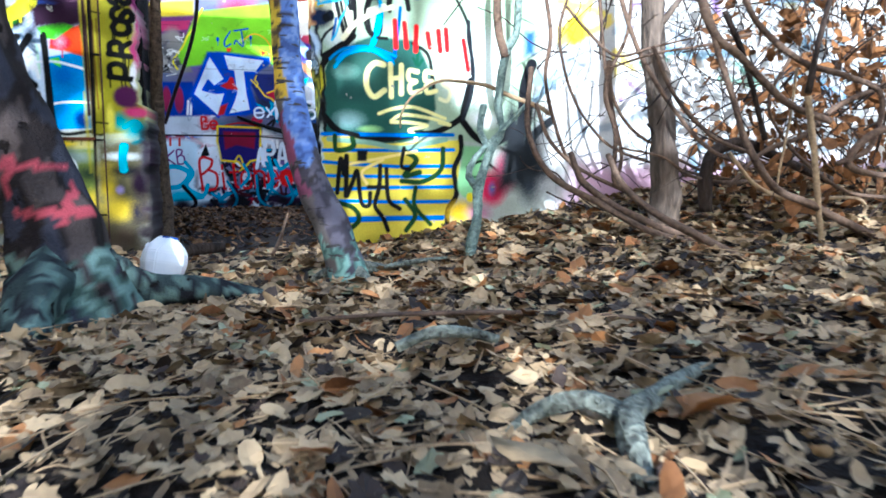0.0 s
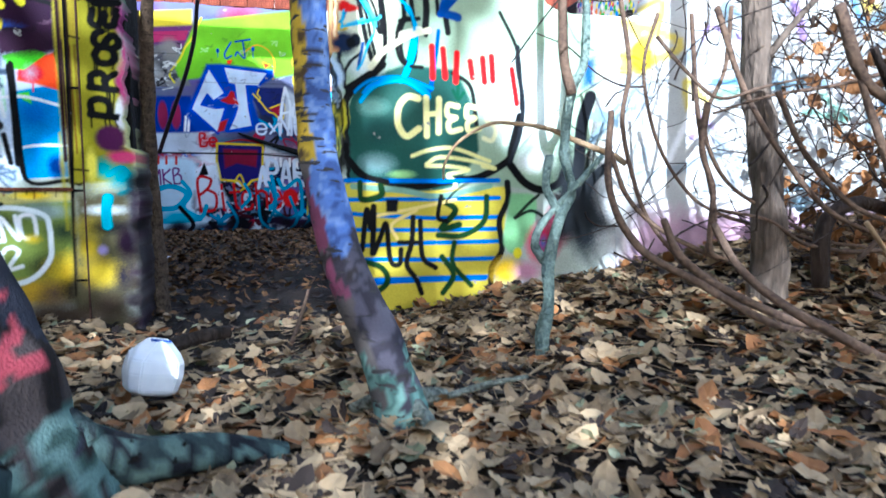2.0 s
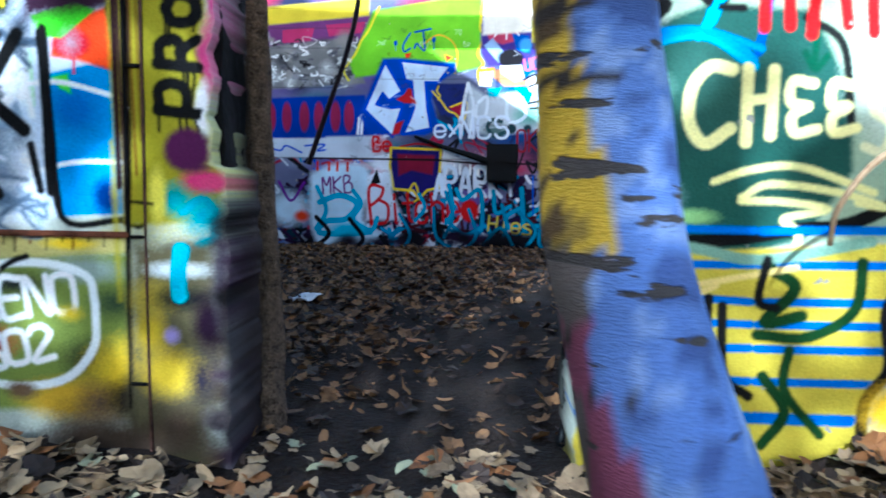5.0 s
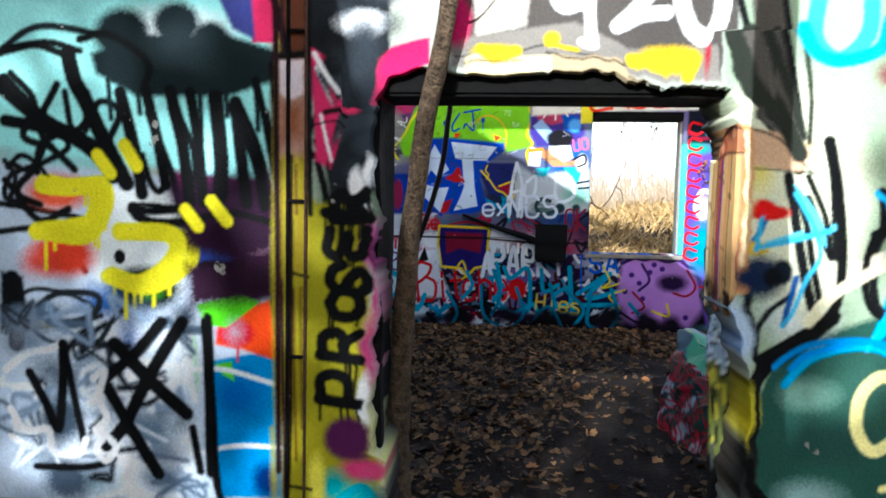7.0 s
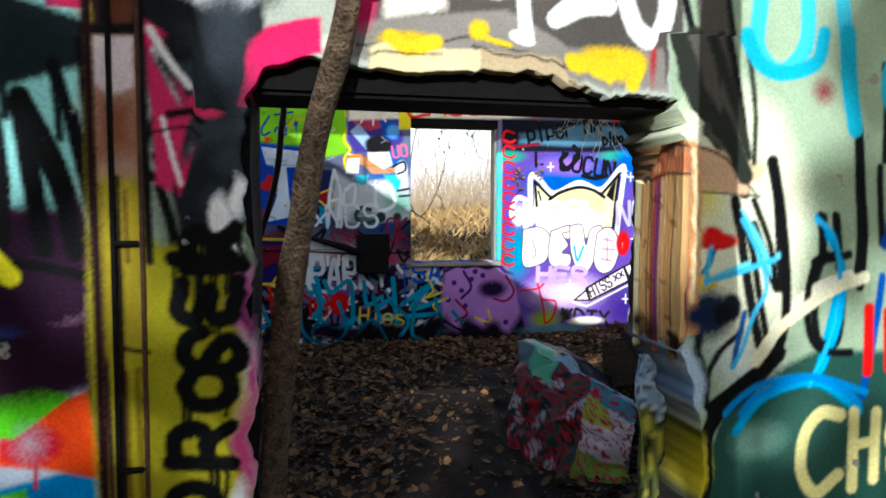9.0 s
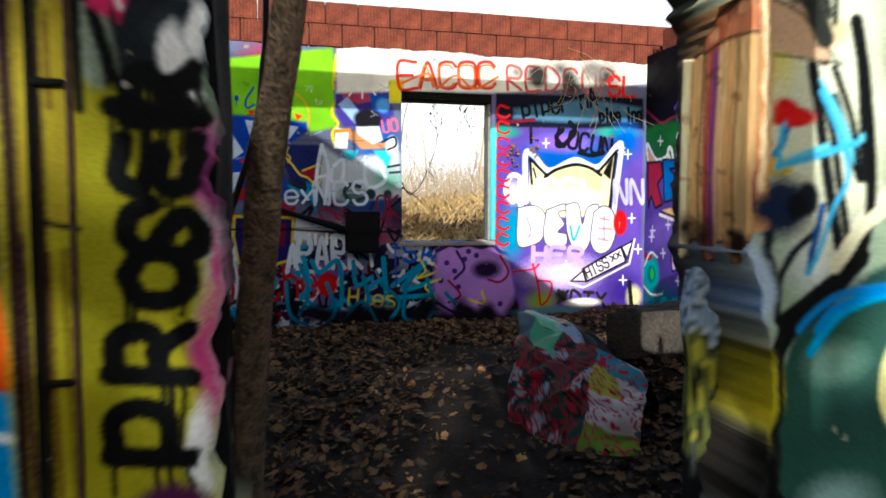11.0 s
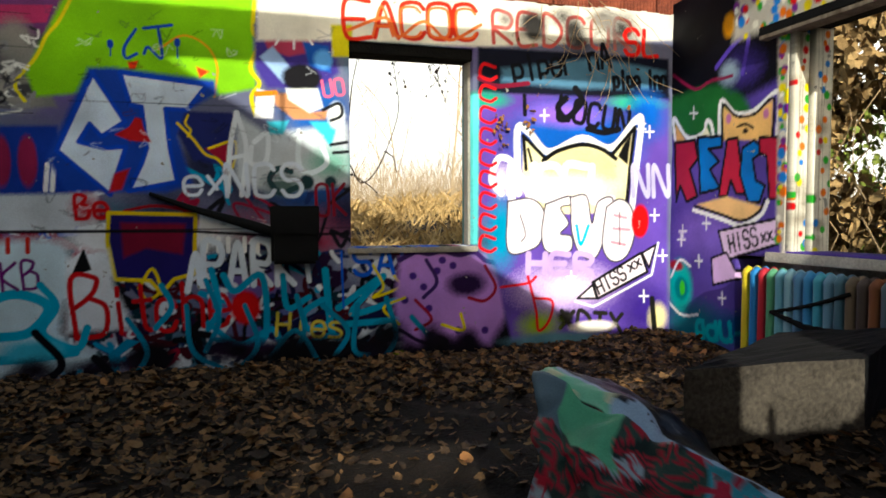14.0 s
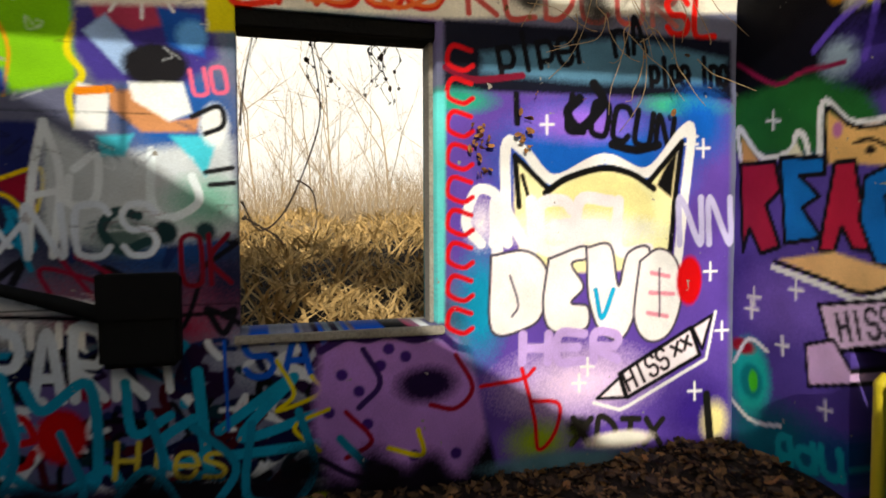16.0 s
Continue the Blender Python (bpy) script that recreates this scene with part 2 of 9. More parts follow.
class Paint:
    """The painted face of a wall: a grid of colours over metres along it (u) and up (z)."""

    def __init__(self, u0, z0, u1, z1, res, base):
        self.u0, self.z0, self.res = u0, z0, res
        self.nu, self.nz = int((u1 - u0) / res) + 1, int((z1 - z0) / res) + 1
        self.col = np.empty((self.nz, self.nu, 3), np.float32)
        self.col[:] = srgb(base)
        self.rng = np.random.RandomState(5)

    def window(self, lo, hi, pad):
        i0, i1 = max(0, int((lo[0] - pad - self.u0) / self.res)), min(self.nu, int((hi[0] + pad - self.u0) / self.res) + 2)
        k0, k1 = max(0, int((lo[1] - pad - self.z0) / self.res)), min(self.nz, int((hi[1] + pad - self.z0) / self.res) + 2)
        if i0 >= i1 or k0 >= k1:
            return None
        u = self.u0 + np.arange(i0, i1) * self.res
        z = self.z0 + np.arange(k0, k1) * self.res
        return (slice(k0, k1), slice(i0, i1)), *np.meshgrid(u, z)

    def lay(self, where, alpha, colour):
        grain = self.rng.uniform(-0.13, 0.13, alpha.shape) * ((alpha > 0.02) & (alpha < 1.4))
        a = np.clip(alpha + grain, 0, 1)[..., None]
        self.col[where] = self.col[where] * (1 - a) + np.array(srgb(colour), np.float32) * a

    def line(self, colour, width, text, soft=0.006, a=1.0, bend=True, drips=0):
        """A sprayed line through points given as 'u z u z ...'."""
        v = [float(q) for q in text.split()]
        pts = [(v[i], v[i + 1]) for i in range(0, len(v), 2)]
        p = np.array(spline(pts, 6) if bend and len(pts) > 2 else pts)
        got = self.window(p.min(0), p.max(0), width + soft)
        if got is None:
            return
        where, u, z = got
        best = np.full(u.shape, 9.0)
        for (ax, az), (bx, bz) in zip(p[:-1], p[1:]):
            dx, dz = bx - ax, bz - az
            t = np.clip(((u - ax) * dx + (z - az) * dz) / max(dx * dx + dz * dz, 1e-9), 0, 1)
            best = np.minimum(best, (u - ax - t * dx) ** 2 + (z - az - t * dz) ** 2)
        self.lay(where, a * (width / 2 + soft / 2 - np.sqrt(best)) / soft, colour)
        for _ in range(drips):
            q = p[self.rng.randint(len(p))]
            self.line(colour, width * 0.14 + 0.003, f"{q[0]} {q[1]} {q[0]} {q[1] - self.rng.uniform(0.03, 0.1)}", soft)

    def poly(self, colour, text, soft=0.008, a=1.0, bend=False):
        """A filled patch with a soft edge."""
        v = [float(q) for q in text.split()]
        p = [(v[i], v[i + 1]) for i in range(0, len(v), 2)]
        if bend:
            p = [tuple(q) for q in spline(p + [p[0]], 5)]
        p = np.array(p)
        got = self.window(p.min(0), p.max(0), soft)
        if got is None:
            return
        where, u, z = got
        best, inside = np.full(u.shape, 9.0), np.zeros(u.shape, bool)
        for (ax, az), (bx, bz) in zip(p, np.roll(p, -1, 0)):
            dx, dz = bx - ax, bz - az
            t = np.clip(((u - ax) * dx + (z - az) * dz) / max(dx * dx + dz * dz, 1e-9), 0, 1)
            best = np.minimum(best, (u - ax - t * dx) ** 2 + (z - az - t * dz) ** 2)
            inside ^= ((az > z) != (bz > z)) & (u < ax + (z - az) * dx / (dz if dz else 1e-9))
        d = np.sqrt(best) * np.where(inside, 1, -1)
        self.lay(where, a * (d / soft + 0.5), colour)

    def spot(self, colour, u0, z0, ru, rz, soft=0.5, a=1.0):
        """A soft cloud of spray; soft: the share of its radius over which it fades."""
        got = self.window((u0 - ru, z0 - rz), (u0 + ru, z0 + rz), 0)
        if got is None:
            return
        where, u, z = got
        d = np.sqrt(((u - u0) / ru) ** 2 + ((z - z0) / rz) ** 2)
        self.lay(where, a * (1 - d) / soft, colour)

    def word(self, text, colour, width, u0, z0, u1, z1, h, soft=0.006, gap=0.3, drips=0):
        """Hand lettering from (u0, z0) to (u1, z1), h tall."""
        d = Vector((u1 - u0, z1 - z0))
        step = d.length / len(text)
        d.normalize()
        up = Vector((-d.y, d.x))
        for i, c in enumerate(text):
            for s in GLYPH.get(c, "").split("|"):
                q = []
                for g in s.split():
                    w = Vector((u0, z0)) + d * (i + int(g[0]) / 4 * (1 - gap)) * step + up * (int(g[1]) / 6 * h)
                    q.append(f"{w.x:.4f} {w.y:.4f}")
                if len(q) > 1:
                    self.line(colour, width, " ".join(q), soft, drips=drips)

    def scribble(self, colours, count, u0, z0, u1, z1, size, width, a=0.85):
        """Old, overpainted tags that can no longer be read."""
        for _ in range(count):
            x, y, s = self.rng.uniform(u0, u1), self.rng.uniform(z0, z1), size * self.rng.uniform(0.5, 1.4)
            q = np.array([x, y]) + self.rng.uniform(-1, 1, (self.rng.randint(3, 7), 2)) * (s, s * 0.7)
            self.line(colours[self.rng.randint(len(colours))], width * self.rng.uniform(0.6, 1.5), " ".join(f"{c:.3f}" for c in q.ravel()), 0.008, a)

    def clouds(self, colours, count, u0, z0, u1, z1, size, a=0.7):
        for _ in range(count):
            s = size * self.rng.uniform(0.5, 1.5)
            self.spot(colours[self.rng.randint(len(colours))], self.rng.uniform(u0, u1), self.rng.uniform(z0, z1), s, s * self.rng.uniform(0.5, 1.2), self.rng.uniform(0.3, 0.9), a)

    def skin(self, name, place, keep, mat, thick, relief=0.004, reveal=None):
        """The wall's mesh: the painted face with its openings, and reveals going back from every edge. place(u, z, depth) gives the point."""
        iu, iz = np.meshgrid(np.arange(self.nu), np.arange(self.nz))
        u, z = self.u0 + iu * self.res, self.z0 + iz * self.res
        dep = np.zeros(u.shape)
        for s, amp in ((2.1, 1.0), (6.3, 0.6), (17.0, 0.35)):
            ph = self.rng.uniform(0, 6.28, 4)
            dep += amp * np.sin(u * s + ph[0] + 1.7 * np.sin(z * s * 0.8 + ph[1])) * np.sin(z * s * 1.1 + ph[2] + 1.3 * np.sin(u * s * 0.7 + ph[3]))
        dep = dep * relief
        co = place(u, z, dep).reshape(-1, 3)
        cu, cz = (u[:-1, :-1] + self.res / 2), (z[:-1, :-1] + self.res / 2)
        on = keep(cu, cz)
        idx = np.arange(self.nu * self.nz).reshape(self.nz, self.nu)
        a, b, c, d = idx[:-1, :-1][on], idx[:-1, 1:][on], idx[1:, 1:][on], idx[1:, :-1][on]
        quads = [np.stack([a, b, c, d], 1)]
        back, extra = {}, []
        far = place(u, z, np.full(u.shape, thick)).reshape(-1, 3)
        pad = np.pad(on, 1)
        for (dk, di), (p, q) in {(-1, 0): ((0, 0), (0, 1)), (1, 0): ((1, 1), (1, 0)), (0, -1): ((1, 0), (0, 0)), (0, 1): ((0, 1), (1, 1))}.items():
            edge = on & ~pad[1 + dk:1 + dk + on.shape[0], 1 + di:1 + di + on.shape[1]]
            ks, js = np.nonzero(edge)
            v0, v1 = idx[ks + p[0], js + p[1]], idx[ks + q[0], js + q[1]]
            for x in np.concatenate([v0, v1]):
                if x not in back:
                    back[x] = len(co) + len(back)
            extra.append(np.stack([v1, v0, [back[x] for x in v0], [back[x] for x in v1]], 1))
        keys = np.array(list(back))
        verts = np.concatenate([co, far[keys]])
        faces = np.concatenate(quads + extra)
        rgb = self.col.reshape(-1, 3)
        rgb = np.clip(rgb.mean(1, keepdims=True) + (rgb - rgb.mean(1, keepdims=True)) * 1.1, 0.0015, 0.9)
        rgb = np.clip(0.3 * (rgb / 0.3) ** 1.2, 0.001, 0.88)
        # without own colours, reveals get the face's paint darkened as painted recess shade
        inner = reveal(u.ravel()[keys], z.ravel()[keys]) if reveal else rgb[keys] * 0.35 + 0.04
        rgb = np.concatenate([rgb, inner])
        used = np.unique(faces)
        remap = np.zeros(len(verts), int)
        remap[used] = np.arange(len(used))
        verts, faces, rgb = verts[used], remap[faces], rgb[used]
        me = bpy.data.meshes.new(name)
        me.vertices.add(len(verts))
        me.vertices.foreach_set("co", verts.astype(np.float32).ravel())
        me.loops.add(len(faces) * 4)
        me.loops.foreach_set("vertex_index", faces.astype(np.int32).ravel())
        me.polygons.add(len(faces))
        me.polygons.foreach_set("loop_start", np.arange(len(faces), dtype=np.int32) * 4)
        me.update(calc_edges=True)
        at = me.attributes.new("paint", "FLOAT_COLOR", "POINT")
        at.data.foreach_set("color", np.concatenate([rgb, np.ones((len(rgb), 1))], 1).astype(np.float32).ravel())
        me.materials.append(mat)
        me.validate()
        return me


# ---- the graffiti, colours over metres along each wall ----
FRONT = Paint(-2.0, -0.25, 1.2, 1.95, 0.004, "#aab0a6")
PALE = Paint(1.2, -0.25, 4.2, 1.95, 0.016, "#c4c4c0")
BACK = Paint(-2.6, -0.25, 2.98, 2.62, 0.007, "#6d7086")
RIGHT = Paint(-8.48, -0.25, -3.3, 2.7, 0.012, "#5f4f96")
# back wall, older layers
BACK.clouds(("#a9adb8", "#6d5a94", "#2f5f9c", "#963a54", "#3f6f7c", "#2a2f4a"), 70, -2.6, -0.1, 1.4, 2.5, 0.3)
BACK.scribble(("#22335f", "#8f2340", "#d9dde0", "#1a1a22", "#2b8fb0"), 90, -2.6, 0.0, 0.4, 1.3, 0.18, 0.03)
BACK.scribble(("#0a0a12", "#141a40", "#4a1020", "#10323c", "#c9cdd2", "#2a1436"), 260, -2.6, -0.05, 1.3, 0.72, 0.13, 0.035)
BACK.scribble(("#10121c", "#2b57b8", "#c9cdd2", "#8f2340"), 60, -2.6, 0.85, -1.2, 1.25, 0.1, 0.022)
BACK.poly("#6d4270", "-2.932 2.211 -1.415 2.348 -1.422 2.062 -2.941 1.969", soft=0.020)
BACK.poly("#c6b840", "-2.925 2.391 -1.429 2.524 -1.433 2.346 -2.932 2.211", soft=0.026)
BACK.poly("#a33f68", "-1.879 2.254 -1.471 2.284 -1.510 2.175 -1.848 2.137")
BACK.poly("#a33f68", "-2.334 2.201 -2.000 2.226 -2.038 2.089 -2.339 2.070")
BACK.poly("#7b7a78", "-2.940 1.994 -1.619 2.129 -1.468 1.662 -2.957 1.568", soft=0.027)
BACK.clouds(("#b9b9b5", "#4a4a4c", "#8f8c86"), 30, -2.6, 1.65, -1.55, 2.15, 0.09)
BACK.scribble(("#c9c9c4", "#3a3a3e"), 22, -2.6, 1.65, -1.55, 2.15, 0.06, 0.012)
BACK.poly("#24418f", "-2.805 1.497 -1.471 1.550 -1.409 1.076 -2.822 1.044", soft=0.027)
BACK.spot("#8a2f52", -2.462, 1.311, 0.055, 0.171, 0.25, 1)
BACK.spot("#8a2f52", -2.297, 1.314, 0.057, 0.172, 0.25, 1)
BACK.spot("#8a2f52", -2.112, 1.317, 0.058, 0.174, 0.25, 1)
BACK.spot("#8a2f52", -1.958, 1.320, 0.059, 0.176, 0.25, 1)
BACK.spot("#8a2f52", -1.783, 1.324, 0.060, 0.178, 0.25, 1)
BACK.spot("#8a2f52", -1.640, 1.326, 0.061, 0.179, 0.25, 1)
BACK.poly("#c2c7cc", "-2.821 1.092 -1.408 1.108 -1.395 0.897 -2.828 0.895", soft=0.020)
BACK.line("#2b57b8", 0.019, "-2.105 1.019 -1.897 1.034 -1.968 0.968 -1.684 1.019 -1.502 1.035 -1.650 0.939 -1.430 0.954")
BACK.line("#2b57b8", 0.018, "-2.569 1.026 -2.375 0.968 -2.307 1.018 -2.141 0.948")
BACK.line("#e6e8ea", 0.027, "-1.348 1.312 -1.363 1.149")
BACK.line("#e6e8ea", 0.027, "-1.532 1.308 -1.547 1.148")
BACK.line("#e6e8ea", 0.027, "-1.495 1.309 -1.510 1.148")
BACK.poly("#c3d2d9", "-2.045 0.732 -1.796 0.836 -1.471 0.824 -1.420 0.620 -1.485 0.253 -1.301 0.078 -1.785 -0.038 -1.996 0.035 -2.056 0.357", soft=0.066, bend=True)
BACK.line("#35a3bd", 0.060, "-1.949 0.433 -1.734 0.506 -1.554 0.419 -1.668 0.261 -1.884 0.230 -1.958 0.113 -1.709 0.100 -1.413 0.125")
BACK.line("#35a3bd", 0.045, "-1.979 0.593 -1.881 0.350 -1.992 0.155")
BACK.spot("#5cb7cc", -1.671, 0.139, 0.218, 0.102, 0.6, 1)
BACK.word("MKB", "#6b1f6e", 0.019, -1.911, 0.523, -1.570, 0.542, 0.167, gap=0.3)
BACK.spot("#c3d2d9", -2.295, 0.367, 0.303, 0.234, 0.5, 0.8)
BACK.line("#6a2d86", 0.029, "-2.386 0.641 -2.258 0.443 -2.116 0.635")
BACK.spot("#c24a2a", -2.144, 0.282, 0.103, 0.079, 0.6, 1)
# green field with the two large letters
BACK.poly("#84b91c", "-1.633 1.863 -1.511 2.127 -1.387 2.394 -0.292 2.568 -0.280 1.835 -0.575 1.768 -0.988 1.799 -1.409 1.745 -1.582 1.721", soft=0.030)
BACK.line("#cfc41a", 0.021, "-1.639 1.686 -1.691 1.796 -1.573 1.962 -1.512 2.095 -1.437 2.197 -1.328 2.432")
BACK.line("#cfc41a", 0.028, "-0.266 2.501 -0.292 2.220 -0.250 2.153 -0.311 1.974 -0.255 1.871 -0.308 1.781 -0.284 1.658")
BACK.line("#d59a1a", 0.013, "-0.872 2.058 -0.727 2.153 -0.584 2.095 -0.521 1.961 -0.542 1.770")
BACK.poly("#2b4c9c", "-1.538 1.349 -1.286 1.915 -1.136 1.924 -0.540 1.874 -0.525 1.788 -0.707 1.676 -0.776 1.502 -0.687 1.192 -0.849 1.139 -1.429 1.137", soft=0.031)
BACK.poly("#283066", "-0.724 1.668 -0.385 1.668 -0.393 1.300 -0.683 1.348 -0.775 1.519", soft=0.020)
BACK.poly("#8c1f3a", "-0.610 1.430 -0.436 1.469 -0.440 1.314 -0.535 1.369")
BACK.line("#d5bd1c", 0.017, "-0.774 1.588 -0.680 1.487 -0.610 1.395 -0.535 1.362 -0.447 1.293 -0.416 1.477 -0.583 1.431")
BACK.line("#d5bd1c", 0.013, "-0.708 1.642 -0.726 1.589 -0.694 1.545 -0.712 1.504")
BACK.poly("#c9d3e0", "-1.263 1.884 -1.086 1.587 -1.222 1.489 -1.288 1.566 -1.354 1.452 -1.212 1.416 -1.084 1.429 -1.182 1.121 -1.478 1.396")
BACK.line("#1b4fae", 0.029, "-1.263 1.884 -1.086 1.587 -1.222 1.489 -1.288 1.566 -1.354 1.452 -1.212 1.416 -1.084 1.429 -1.182 1.121 -1.478 1.396 -1.263 1.884", bend=False)
BACK.poly("#c9d3e0", "-1.107 1.896 -0.586 1.844 -0.714 1.676 -0.844 1.677 -0.823 1.425 -0.784 1.208 -1.074 1.148 -0.992 1.326 -0.961 1.422 -0.985 1.685 -1.052 1.695")
BACK.line("#1b4fae", 0.029, "-1.107 1.896 -0.586 1.844 -0.714 1.676 -0.844 1.677 -0.823 1.425 -0.784 1.208 -1.074 1.148 -0.992 1.326 -0.961 1.422 -0.985 1.685 -1.052 1.695 -1.107 1.896", bend=False)
BACK.poly("#a92a2e", "-1.149 1.504 -1.062 1.554 -1.024 1.619 -0.987 1.607 -0.976 1.547 -0.932 1.460 -1.059 1.467")
BACK.poly("#a92a2e", "-1.157 1.256 -1.064 1.291 -1.114 1.155 -1.191 1.137", soft=0.016)
BACK.line("#1d49a0", 0.019, "-1.008 2.172 -1.078 2.054 -1.068 1.988 -1.006 2.019")
BACK.line("#1d49a0", 0.020, "-0.961 2.182 -0.795 2.215")
BACK.line("#1d49a0", 0.019, "-0.877 2.196 -0.858 2.002 -0.937 2.064 -0.963 2.022")
BACK.line("#1d49a0", 0.035, "-1.159 2.081 -1.159 2.062")
BACK.line("#1d49a0", 0.009, "-1.159 2.062 -1.158 1.996")
BACK.line("#1d49a0", 0.036, "-0.763 2.116 -0.764 2.096")
BACK.line("#1d49a0", 0.010, "-0.764 2.096 -0.763 2.008")
BACK.poly("#d0481f", "-1.060 1.962 -0.998 1.976 -1.015 1.925 -1.052 1.923")
BACK.poly("#d0481f", "-0.652 1.960 -0.571 1.931 -0.631 1.886", soft=0.013)
# grey and white pieces beside the window
BACK.poly("#b9bfc4", "-0.412 1.671 -0.210 1.536 0.327 1.626 0.348 1.199 -0.218 1.141 -0.422 1.229", soft=0.048)
BACK.spot("#7fa79a", 0.213, 1.346, 0.220, 0.148, 0.7, 1)
BACK.spot("#5d6f6c", -0.113, 1.196, 0.176, 0.109, 0.7, 1)
BACK.line("#d5dade", 0.034, "-0.405 1.671 -0.450 1.441 -0.471 1.140")
BACK.line("#d5dade", 0.031, "-0.405 1.671 -0.349 1.443 -0.383 1.123")
BACK.line("#d5dade", 0.028, "-0.445 1.370 -0.357 1.390")
BACK.line("#d5dade", 0.032, "-0.297 1.480 -0.210 1.536 -0.221 1.357 -0.317 1.337 -0.315 1.444")
BACK.line("#ccd4d8", 0.036, "0.000 1.560 -0.004 1.342 0.067 1.278 0.184 1.346 0.160 1.455")
BACK.line("#2f4a4c", 0.039, "-0.058 1.287 -0.146 1.304 -0.199 1.231 -0.131 1.141 -0.024 1.178")
BACK.spot("#20383c", 0.048, 1.215, 0.057, 0.059, 0.3, 1)
BACK.spot("#2a4448", 0.211, 1.217, 0.051, 0.052, 0.4, 1)
BACK.word("ey", "#ccd3dc", 0.023, -0.737, 1.122, -0.440, 1.140, 0.174, gap=0.3)
BACK.word("NCS", "#ccd3dc", 0.028, -0.474, 1.115, 0.064, 1.124, 0.213, gap=0.3)
BACK.word("OK", "#7d1f30", 0.022, 0.116, 0.983, 0.348, 0.993, 0.215, gap=0.3)
# patches where figures were sprayed
BACK.poly("#4a3f86", "-0.281 2.256 0.210 2.367 0.277 1.973 0.148 1.856 -0.204 1.839 -0.287 1.975", soft=0.034)
BACK.poly("#a84a64", "-0.232 2.190 0.083 2.285 0.116 2.108 -0.062 2.060 -0.199 2.104", soft=0.021)
BACK.poly("#2d5ea8", "0.028 2.173 0.207 2.150 0.222 1.969 0.079 1.997", soft=0.021)
BACK.poly("#9fb6d6", "-0.252 2.048 -0.164 2.124 0.006 1.921 -0.100 1.880", soft=0.017)
BACK.spot("#6fa4d8", 0.169, 2.057, 0.080, 0.080, 0.4, 1)
BACK.line("#e4eaf2", 0.014, "-0.022 2.330 0.228 2.350")
BACK.line("#e4eaf2", 0.014, "-0.022 2.330 0.194 2.239")
BACK.line("#e4eaf2", 0.014, "-0.022 2.330 0.099 2.153")
BACK.line("#e4eaf2", 0.014, "-0.022 2.330 -0.025 2.116")
BACK.line("#e4eaf2", 0.014, "-0.022 2.330 -0.147 2.136")
BACK.line("#e4eaf2", 0.014, "-0.022 2.330 -0.235 2.207")
BACK.line("#e4eaf2", 0.014, "-0.022 2.330 -0.263 2.310")
BACK.line("#e4eaf2", 0.014, "-0.022 2.330 -0.231 2.417")
BACK.line("#e4eaf2", 0.014, "-0.022 2.330 -0.140 2.502")
BACK.line("#e4eaf2", 0.014, "-0.022 2.330 -0.018 2.542")
BACK.line("#e4eaf2", 0.014, "-0.022 2.330 0.105 2.526")
BACK.line("#e4eaf2", 0.014, "-0.022 2.330 0.197 2.455")
BACK.spot("#17151c", 0.024, 1.922, 0.149, 0.108, 0.25, 1)
BACK.poly("#b98a66", "-0.171 1.805 -0.066 1.817 0.073 1.690 0.200 1.713 0.181 1.647 -0.034 1.639 -0.155 1.734", soft=0.018)
BACK.poly("#e9ece8", "-0.083 1.845 0.130 1.856 0.164 1.730 0.073 1.690 -0.067 1.774", soft=0.018)
BACK.poly("#e3e6e6", "-0.273 1.835 -0.153 1.813 -0.174 1.644 -0.294 1.640", soft=0.014)
BACK.line("#d58a2a", 0.035, "-0.274 1.800 -0.153 1.813")
BACK.poly("#57b6c6", "-0.209 1.618 -0.069 1.630 -0.106 1.539 -0.193 1.536", soft=0.018)
BACK.poly("#57b6c6", "0.072 1.628 0.272 1.635 0.214 1.457 0.161 1.529", soft=0.018)
BACK.spot("#e3e6e6", 0.254, 1.679, 0.073, 0.110, 0.4, 1)
BACK.line("#17171c", 0.022, "0.164 1.712 0.274 1.760 0.291 1.680 0.217 1.641")
BACK.line("#17171c", 0.022, "0.215 1.475 0.326 1.496")
BACK.line("#17171c", 0.022, "0.232 1.420 0.332 1.430")
BACK.word("UO", "#cf6f8a", 0.018, 0.176, 1.803, 0.338, 1.829, 0.109, gap=0.3)
# lower lettering
BACK.spot("#d9dadd", -1.260, 0.851, 0.271, 0.135, 0.6, 1)
BACK.spot("#d9dadd", -0.696, 0.842, 0.391, 0.123, 0.6, 0.8)
BACK.poly("#c2c7cc", "-1.882 1.119 -1.251 1.137 -1.258 0.919 -1.891 0.894", soft=0.024, a=0.8)
BACK.spot("#a02030", -1.329, 1.037, 0.119, 0.117, 0.6, 0.6)
BACK.word("Be", "#b3202b", 0.025, -1.381, 0.970, -1.171, 0.979, 0.140, gap=0.3)
BACK.line("#d8dce0", 0.032, "-1.363 0.903 -1.074 0.951")
BACK.line("#8f1f2a", 0.020, "-1.103 1.019 -0.915 1.052 -0.691 1.017")
BACK.poly("#2a2465", "-1.196 1.007 -0.675 0.994 -0.694 0.603 -0.816 0.572 -0.897 0.481 -0.962 0.567 -1.168 0.581 -1.208 0.822")
BACK.line("#cdb81f", 0.025, "-1.196 1.007 -0.675 0.994 -0.694 0.603 -0.816 0.572 -0.897 0.481 -0.962 0.567 -1.168 0.581 -1.208 0.822 -1.196 1.007", bend=False)
BACK.poly("#7a1f3a", "-1.129 0.945 -0.737 0.935 -0.761 0.732 -0.978 0.777 -1.115 0.717", soft=0.024)
